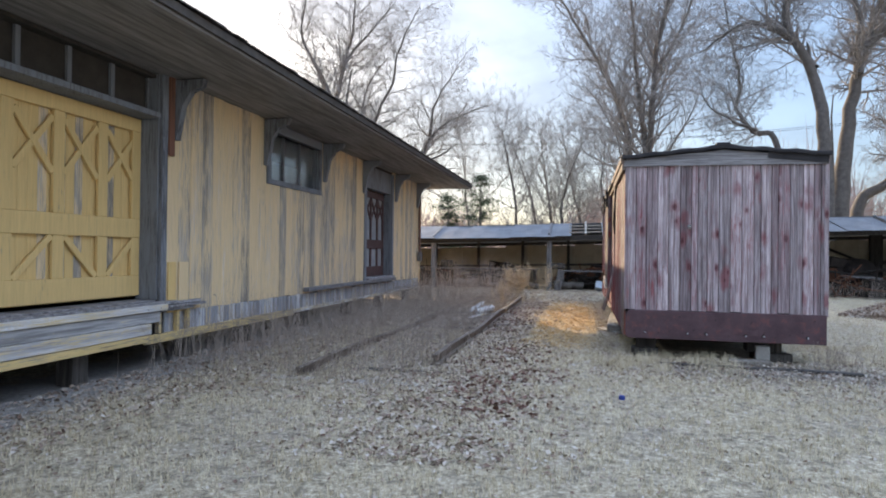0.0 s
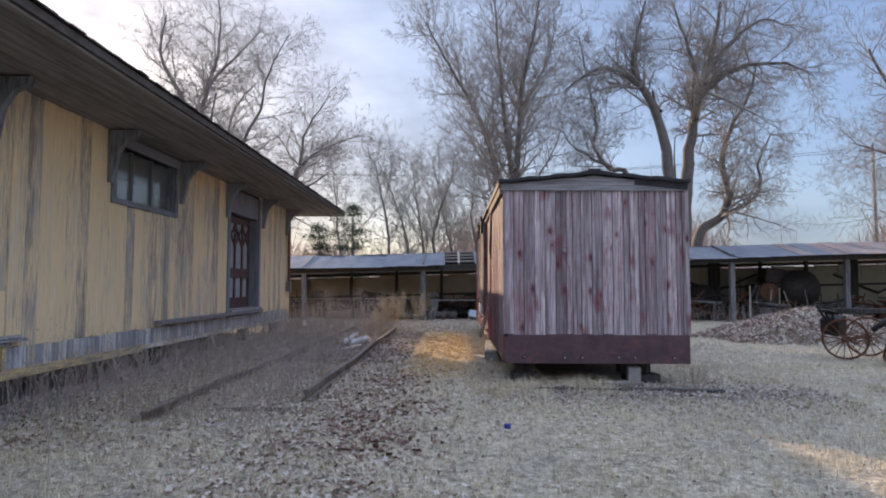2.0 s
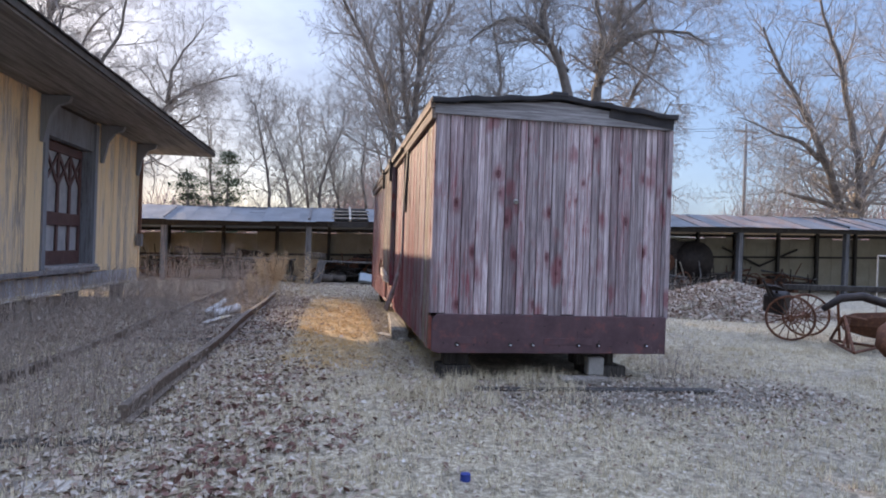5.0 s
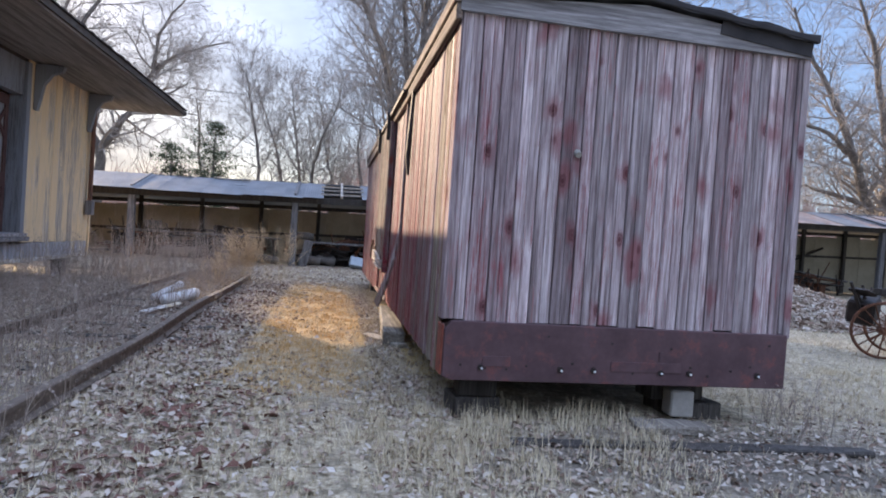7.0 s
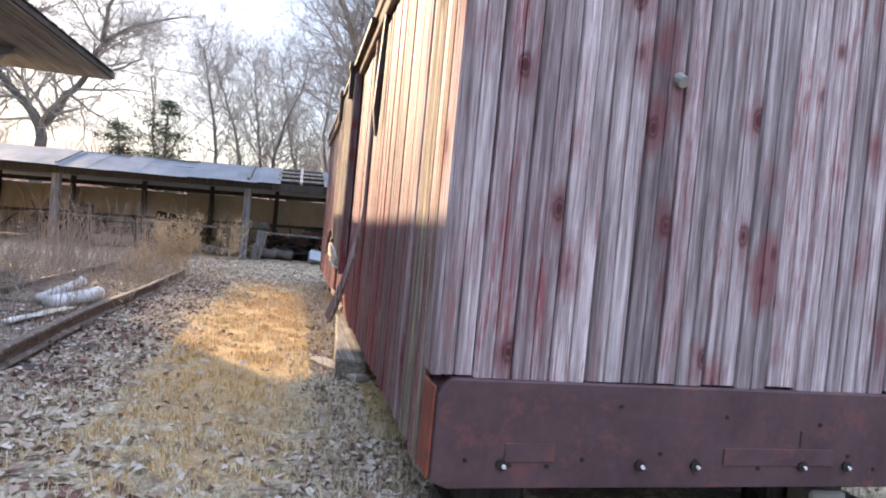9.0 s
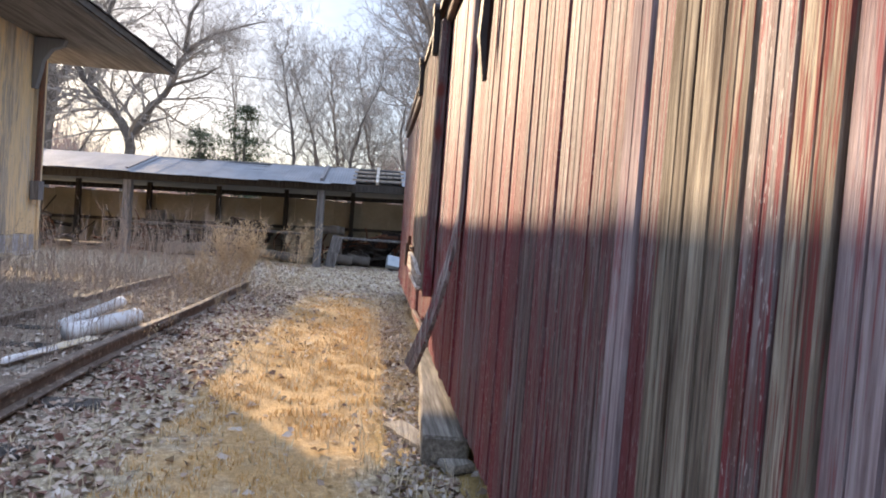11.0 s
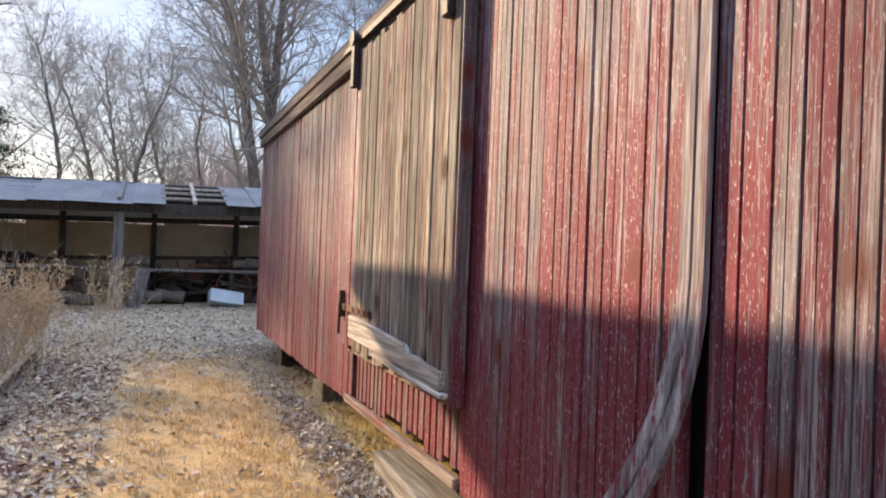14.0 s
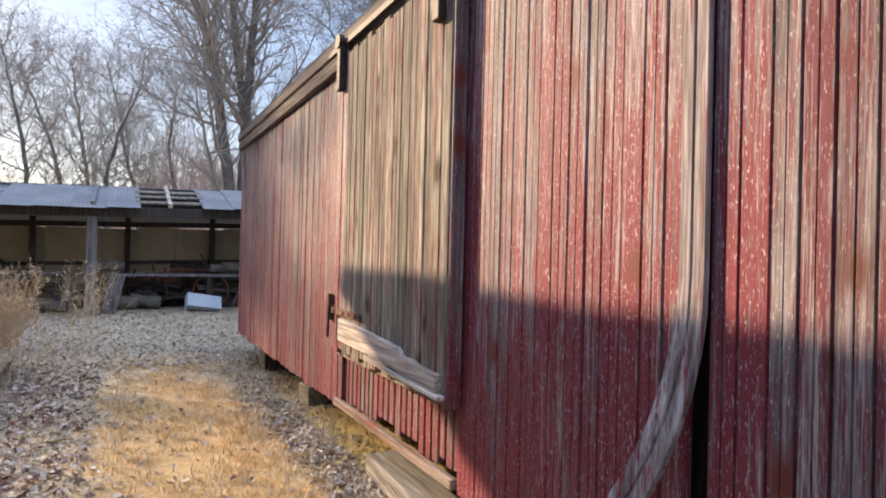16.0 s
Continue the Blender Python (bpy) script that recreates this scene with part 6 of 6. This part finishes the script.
for k, (x, y, w, h) in enumerate(((-13.0, 28.2, 2.4, 1.1), (-9.6, 28.3, 2.4, 1.2), (-6.2, 28.3, 2.2, 1.2), (-4.2, 28.0, 2.2, 1.0), (-0.2, 28.3, 2.0, 1.1), (1.6, 28.2, 2.2, 1.2), (3.3, 28.4, 2.0, 1.1), (5.6, 28.2, 2.2, 1.4), (6.9, 27.9, 2.2, 1.5), (8.7, 28.3, 2.2, 1.5), (12.4, 28.3, 2.2, 1.5), (14.6, 28.4, 2.2, 1.1), (13.1, 27.3, 2.0, 1.3), (15.4, 27.5, 1.8, 1.3), (10.6, 27.5, 2.2, 1.2), (17.0, 28.4, 2.4, 1.2), (19.8, 28.4, 2.4, 1.2))):
    scrap_heap(x, y, w, h, 300 + k, "dark heap of old planks, iron bars and a spoked wheel")
sheet = thing("pale_crate", (1.15, 26.9, 0), "pale blue painted crate at the shed's mouth", "crate")
block("side", (0.72, 26.75, 0.02), (1.48, 26.98, 0.34), BLUE_BOX, sheet, "", pose(0, 0, 0, -28, 9, 8), 0.015)
block("base", (0.8, 26.85, -0.04), (1.35, 27.2, 0.12), GREY_POST, sheet, "", pose(0, 0, 0, 0, 0, 8), 0.01)
lean_board = thing("leaning_board", (-0.7, 26.7, 0), "grey board leaning on a shed post", "board")
block("plank", (-0.86, 26.62, -0.04), (-0.58, 26.67, 0.85), GREY_POST, lean_board, "", pose(0, 0, 0, 6, 12, 0), 0.006)
for k, (x, y, dx, h) in enumerate(((13.2, 27.2, 0.25, 1.25), (13.7, 27.3, 0.12, 1.3), (14.3, 27.3, -0.3, 1.2), (7.0, 26.9, -0.3, 1.1), (14.9, 27.4, -0.9, 0.7), (9.0, 26.8, 0.2, 1.2), (12.2, 26.7, 0.1, 1.4), (11.6, 26.8, -0.1, 1.0))):
    ob = thing("pole", (x, y, 0), "thin pale pole leaning in the shed", "pole", "poles in the shed")
    part("stick", tube(bmesh.new(), [(x, y, -0.03), (x + dx, y + 0.2, h)], 0.03, 6), GREY_WOOD, ob)
for k, x in enumerate((-6.8, -4.4, -2.2, 2.4, 5.6, 8.8)):
    ob = thing("wheel", (x, 28.9, 0), "old spoked iron wheel leaning in the shed", "wheel", "wheels in the shed")
    spoked_wheel(ob, (x, 28.6, 0.42), 0.42, (0.15, 1, 0.1), 10, "rim", RUST)


# ---- plants and litter on the ground
def tri_stuff(name, label, category, verts, faces, mat):
    ob = soup(name, verts, faces, mat)
    return tagged(ob, label, category, kind="stuff")


def free_ground(x, y):
    """False under the boxcar, the depot and the rails."""
    if 1.5 < x < 3.4 and 10.5 < y < 20.2:
        return False
    return not (x < -5.2)


def blades(name, label, count, area, lengths, width, seed, mat, flat=0.5, clump=0.0, keep=None):
    r = random.Random(seed)
    verts, faces = [], []
    x0, x1, y0, y1 = area
    made = 0
    while made < count:
        x, y = r.uniform(x0, x1), r.uniform(y0, y1)
        if not free_ground(x, y) or (keep and not keep(x, y, r)):
            made += 1
            continue
        if clump and 0.6 * noise.noise((x * 2.3, y * 2.3, 7)) + 1.1 * noise.noise((x * 6, y * 6, 3)) < r.uniform(-1, 1) * clump:
            made += 1
            continue
        a = r.uniform(0, 6.283)
        L = r.uniform(*lengths)
        t = r.uniform(0.05, 1.0) * flat
        up = L * math.sqrt(max(0.0, 1 - t * t))
        ca, sa = math.cos(a), math.sin(a)
        z = rise(x, y)
        b = len(verts)
        w = width * r.uniform(0.6, 1.3)
        verts += [(x - sa * w, y + ca * w, z - 0.005), (x + sa * w, y - ca * w, z - 0.005), (x + ca * L * t, y + sa * L * t, z + up)]
        faces.append((b, b + 1, b + 2))
        made += 1
    tri_stuff(name, label, "grass", verts, faces, mat)


blades("lawn", "short dormant straw-coloured lawn grass", 240000, (-4.5, 7.5, 1.6, 12.5), (0.03, 0.085), 0.0034, 1, STRAW, 0.96, 0.35, lambda x, y, r: ((x - 3.2) / 1.9) ** 2 + ((y - 9.75) / 0.75) ** 2 > 1 or r.random() < 0.15)
blades("lawn", "short dormant straw-coloured lawn grass", 90000, (-1.4, 10.0, 12.0, 26.0), (0.03, 0.08), 0.005, 2, STRAW, 0.97, 0.5)
blades("path_grass", "golden trodden straw along the boxcar side, sunlight put into its colour", 80000, (-1.0, 0.95, 10.8, 20.6), (0.012, 0.05), 0.0034, 8, SUNLIT_STRAW, 0.98, 0.4, lambda x, y, r: abs(x + 0.05) < 0.62 + 0.55 * noise.noise((x * 1.3, y * 1.1, 5)) + r.uniform(-0.15, 0.15))
blades("tall_grass", "pale uncut dead grass at the boxcar's foot", 6500, (0.2, 2.3, 9.0, 10.5), (0.05, 0.18), 0.003, 3, STRAW, 0.8, 0.25, lambda x, y, r: r.random() < 1.2 - abs(y - 9.9) * 1.1)
blades("tall_grass", "pale uncut dead grass along the boxcar side", 7000, (0.35, 1.1, 10.3, 20.5), (0.05, 0.16), 0.003, 4, STRAW, 0.85, 0.3)
blades("weed_grass", "matted brown dead grass between the rails", 17000, (-5.1, -1.0, 6.8, 22.5), (0.04, 0.14), 0.0035, 5, WEED, 0.9, 0.3)
blades("weed_grass", "matted grey dead grass along the siding", 1900, (-4.9, -1.6, 7.2, 21.5), (0.12, 0.34), 0.003, 6, WEED, 0.5, 0.2)


def litter(name, label, count, seed, place_of, size, mat=None):
    r = random.Random(seed)
    verts, faces = [], []
    for k in range(count):
        x, y = place_of(r)
        if not free_ground(x, y) or (-0.75 < x < 0.5 and 11.5 < y < 20 and r.random() < 0.86) or (0.85 < x < 1.8 and 11.6 < y < 18.2 and r.random() < 0.85):
            continue
        z = rise(x, y) + r.uniform(0.004, 0.02)
        s = r.uniform(*size)
        d = Vector((r.gauss(0, 1), r.gauss(0, 1), r.gauss(0, 0.35))).normalized() * s
        q = d.cross(Vector((r.gauss(0, 0.4), r.gauss(0, 0.4), 1))).normalized() * s * r.uniform(0.35, 0.7)
        p = Vector((x, y, z))
        curl = Vector((0, 0, s * r.uniform(0.0, 0.5)))
        b = len(verts)
        verts += [p - d, p - q + curl, p + d, p + q + curl]
        faces += [(b, b + 1, b + 2), (b, b + 2, b + 3)]
    tri_stuff(name, label, "leaves", verts, faces, mat or LEAF)


litter("leaf_litter", "curled dry leaves and pale chips along the siding", 15000, 1, lambda r: (r.gauss(-1.05, 0.6), r.uniform(5.0, 20.5)), (0.011, 0.040))
litter("leaf_litter", "dry leaves and pale chips scattered on the lawn", 15000, 2, lambda r: (r.uniform(-4.6, 7), r.uniform(1.5, 10.5)), (0.008, 0.022))
litter("leaf_litter", "leaves and bark chips drifted under the boxcar end", 5000, 3, lambda r: (r.uniform(0.3, 5.0), r.gauss(9.3, 0.7)), (0.010, 0.032))
litter("leaf_litter", "leaves drifted along the boxcar's side", 14000, 4, lambda r: (r.gauss(0.75, 0.25), r.uniform(10.3, 21)), (0.010, 0.034))
litter("leaf_litter", "pale gravel and leaves before the shed", 16000, 5, lambda r: (r.uniform(-3, 4), r.uniform(19, 27)), (0.012, 0.04))
litter("leaf_litter", "dry leaves and scraps beneath the depot edge", 9000, 6, lambda r: (r.uniform(-5.15, -3.6), r.uniform(4.0, 20)), (0.012, 0.04))
litter("leaf_litter", "grey dry leaves and scraps between the rails", 9000, 8, lambda r: (r.uniform(-4.2, -1.2), r.uniform(6.5, 21)), (0.012, 0.04))
OAK = plain("oak_leaf", (0.13, 0.066, 0.052), (0.22, 0.115, 0.09), 9, 0.8, bump=0.2)
litter("oak_leaves", "clumps of red-brown oak leaves on the lawn", 1300, 7, lambda r: (lambda c: (r.gauss(c[0], 0.28), r.gauss(c[1], 0.35)))(r.choice(((-1.2, 14.5), (-1.3, 16.2), (-1.25, 17.8), (-1.35, 19.2), (-0.6, 6.9), (-0.9, 7.8), (-1.0, 9.2), (-0.8, 10.4), (-1.3, 12.6), (-0.4, 8.6)))), (0.025, 0.055), OAK)


def stalks(name, label, count, seed, place_of, heights, mat, tufts=5, lean=0.22, rad=0.0022, seeds=True):
    """Dry upright weeds: thin stems with side twigs and small seed heads."""
    r = random.Random(seed)
    verts, faces = [], []

    def stem(p, d, L, w):
        s = d.orthogonal().normalized() * w
        u = d.cross(s).normalized() * w
        mid = p + d * L * 0.5 + Vector((r.gauss(0, 0.03), r.gauss(0, 0.03), 0)) * L
        tip = p + d * L + Vector((r.gauss(0, 0.1), r.gauss(0, 0.1), 0)) * L
        b = len(verts)
        verts.extend([p + s, p - s * 0.5 + u * 0.87, p - s * 0.5 - u * 0.87, mid + s * 0.8, mid - s * 0.4 + u * 0.7, mid - s * 0.4 - u * 0.7, tip])
        faces.extend([(b, b + 1, b + 4, b + 3), (b + 1, b + 2, b + 5, b + 4), (b + 2, b, b + 3, b + 5), (b + 3, b + 4, b + 6), (b + 4, b + 5, b + 6), (b + 5, b + 3, b + 6)])
        return mid, tip

    for k in range(count):
        x, y = place_of(r)
        if not free_ground(x, y):
            continue
        h = r.uniform(*heights)
        d = Vector((r.gauss(0, lean), r.gauss(0, lean), 1)).normalized()
        p = Vector((x, y, rise(x, y) - 0.01))
        mid, tip = stem(p, d, h, rad * (0.8 + h))
        for q in range(r.randint(1, tufts)):
            f = r.uniform(0.3, 0.95)
            root = p.lerp(mid, f * 2) if f < 0.5 else mid.lerp(tip, f * 2 - 1)
            dd = (d + Vector((r.gauss(0, 0.6), r.gauss(0, 0.6), 0.2))).normalized()
            m2, t2 = stem(root, dd, h * r.uniform(0.15, 0.42), rad * 0.7)
            if seeds:
                for g in range(r.randint(0, 3)):
                    c = m2.lerp(t2, r.random())
                    e = Vector((r.gauss(0, 1), r.gauss(0, 1), r.gauss(0, 1))).normalized() * 0.012
                    b = len(verts)
                    verts.extend([c - e, c + e.orthogonal() * 0.6, c + e])
                    faces.append((b, b + 1, b + 2))
    tri_stuff(name, label, "weeds", verts, faces, mat)


stalks("dry_weeds", "thin grey-brown dry weed stalks along the siding", 2300, 1, lambda r: (r.uniform(-4.9, -1.75), r.uniform(7.4, 21.5)), (0.25, 0.95), WEED, 5, 0.2, 0.0017)
stalks("dry_weeds", "thin grey-brown dry weed stalks at the depot's foot", 420, 2, lambda r: (r.gauss(-4.6, 0.3), r.uniform(7.0, 20.5)), (0.3, 0.8), WEED)

def shrub(at, label, stems, h, seed, mat):
    """A leafless bush: slender stems fanned out from one foot, each with its own twigs."""
    r = random.Random(seed)
    ob = thing("dry_shrub", at, label, "shrub")
    for k in range(stems):
        a = r.uniform(0, 2 * math.pi)
        tilt = r.uniform(0.05, 0.75)
        sets = grow(seed * 31 + k, h * r.uniform(0.65, 1.15), 0.006, lean=(tilt * math.cos(a), tilt * math.sin(a)), kids=(9, 6, 3), sides=(4, 3, 3, 3, 3), spread=(32, 40, 45, 50), first=0.25, wander=0.07, shrink=0.5, thin=0.0022)
        verts, faces = [], []
        foot = Vector((at[0] + r.gauss(0, 0.10), at[1] + r.gauss(0, 0.12), at[2] + 0.17))
        for vs, fs in sets:
            b = len(verts)
            verts += [v + foot for v in vs]
            faces += [tuple(b + q for q in f) for f in fs]
        tips = list(verts)
        for q in range(70):
            c = r.choice(tips)
            if c.z < at[2] + h * 0.3:
                continue
            e = Vector((r.gauss(0, 1), r.gauss(0, 1), r.gauss(0, 1))).normalized() * r.uniform(0.008, 0.018)
            b = len(verts)
            verts += [c - e, c + e.orthogonal() * 0.5, c + e, c - e.orthogonal() * 0.5]
            faces.append((b, b + 1, b + 2, b + 3))
        soup("stem", verts, faces, mat, ob)


shrub((-1.75, 19.8, rise(-1.75, 19.8)), "bushy golden leafless shrub at the end of the rails", 16, 1.15, 5, BRUSH_GOLD)
shrub((-2.15, 19.0, rise(-2.15, 19.0)), "low golden leafless shrub between the rails", 9, 0.75, 6, BRUSH_GOLD)
shrub((-1.1, 21.3, rise(-1.1, 21.3)), "thin upright shrub with a few dead leaves", 5, 1.15, 7, BRUSH_GOLD)
stalks("golden_brush", "bushy golden dry brush at the end of the rails", 9, 3, lambda r: (r.gauss(-1.75, 0.25), r.gauss(19.8, 0.35)), (0.5, 1.2), BRUSH_GOLD, 16, 0.42, 0.003)
stalks("golden_brush", "low golden dry weeds between the rails", 170, 12, lambda r: (r.gauss(-2.05, 0.35), r.uniform(15.6, 20.2)), (0.08, 0.35), BRUSH_GOLD, 5, 0.35)
stalks("golden_brush", "golden dry weeds beside the siding", 35, 4, lambda r: (r.gauss(-1.5, 0.5), r.uniform(16.5, 21.5)), (0.25, 0.7), BRUSH_GOLD, 6, 0.3)
stalks("golden_brush", "spreading golden dry brush by the rail", 10, 9, lambda r: (r.gauss(-1.3, 0.2), r.gauss(20.6, 0.25)), (0.4, 1.05), BRUSH_GOLD, 10, 0.4, 0.003)
stalks("dry_weeds", "tall dry weeds behind the siding", 420, 5, lambda r: (r.uniform(-7.5, -2.3), r.uniform(19.5, 25.5)), (0.6, 1.5), WEED, 7, 0.2, 0.003)
stalks("dry_weeds", "sparse dry weeds by the boxcar sill", 70, 6, lambda r: (r.uniform(3.2, 3.9), r.uniform(9.8, 10.6)), (0.15, 0.4), WEED)
stalks("dry_weeds", "dry weeds in the shade of the shed", 500, 7, lambda r: (r.uniform(4.5, 16), r.uniform(24.5, 26.4)), (0.3, 0.9), WEED)
stalks("dry_weeds", "tall dry weeds close to the rail's end", 90, 8, lambda r: (r.gauss(-2.5, 0.7), r.gauss(9.4, 1.2)), (0.35, 0.95), WEED, 6)
rag = thing("blue_lid", (0.75, 7.4, 0), "small blue plastic cap in the grass", "litter")
part("cap", tube(bmesh.new(), [(0.62, 7.45, -0.01), (0.62, 7.45, 0.03)], [0.032, 0.03], 12), plain("blue_plastic", (0.03, 0.05, 0.22), (0.04, 0.07, 0.28), 4, 0.5), rag)
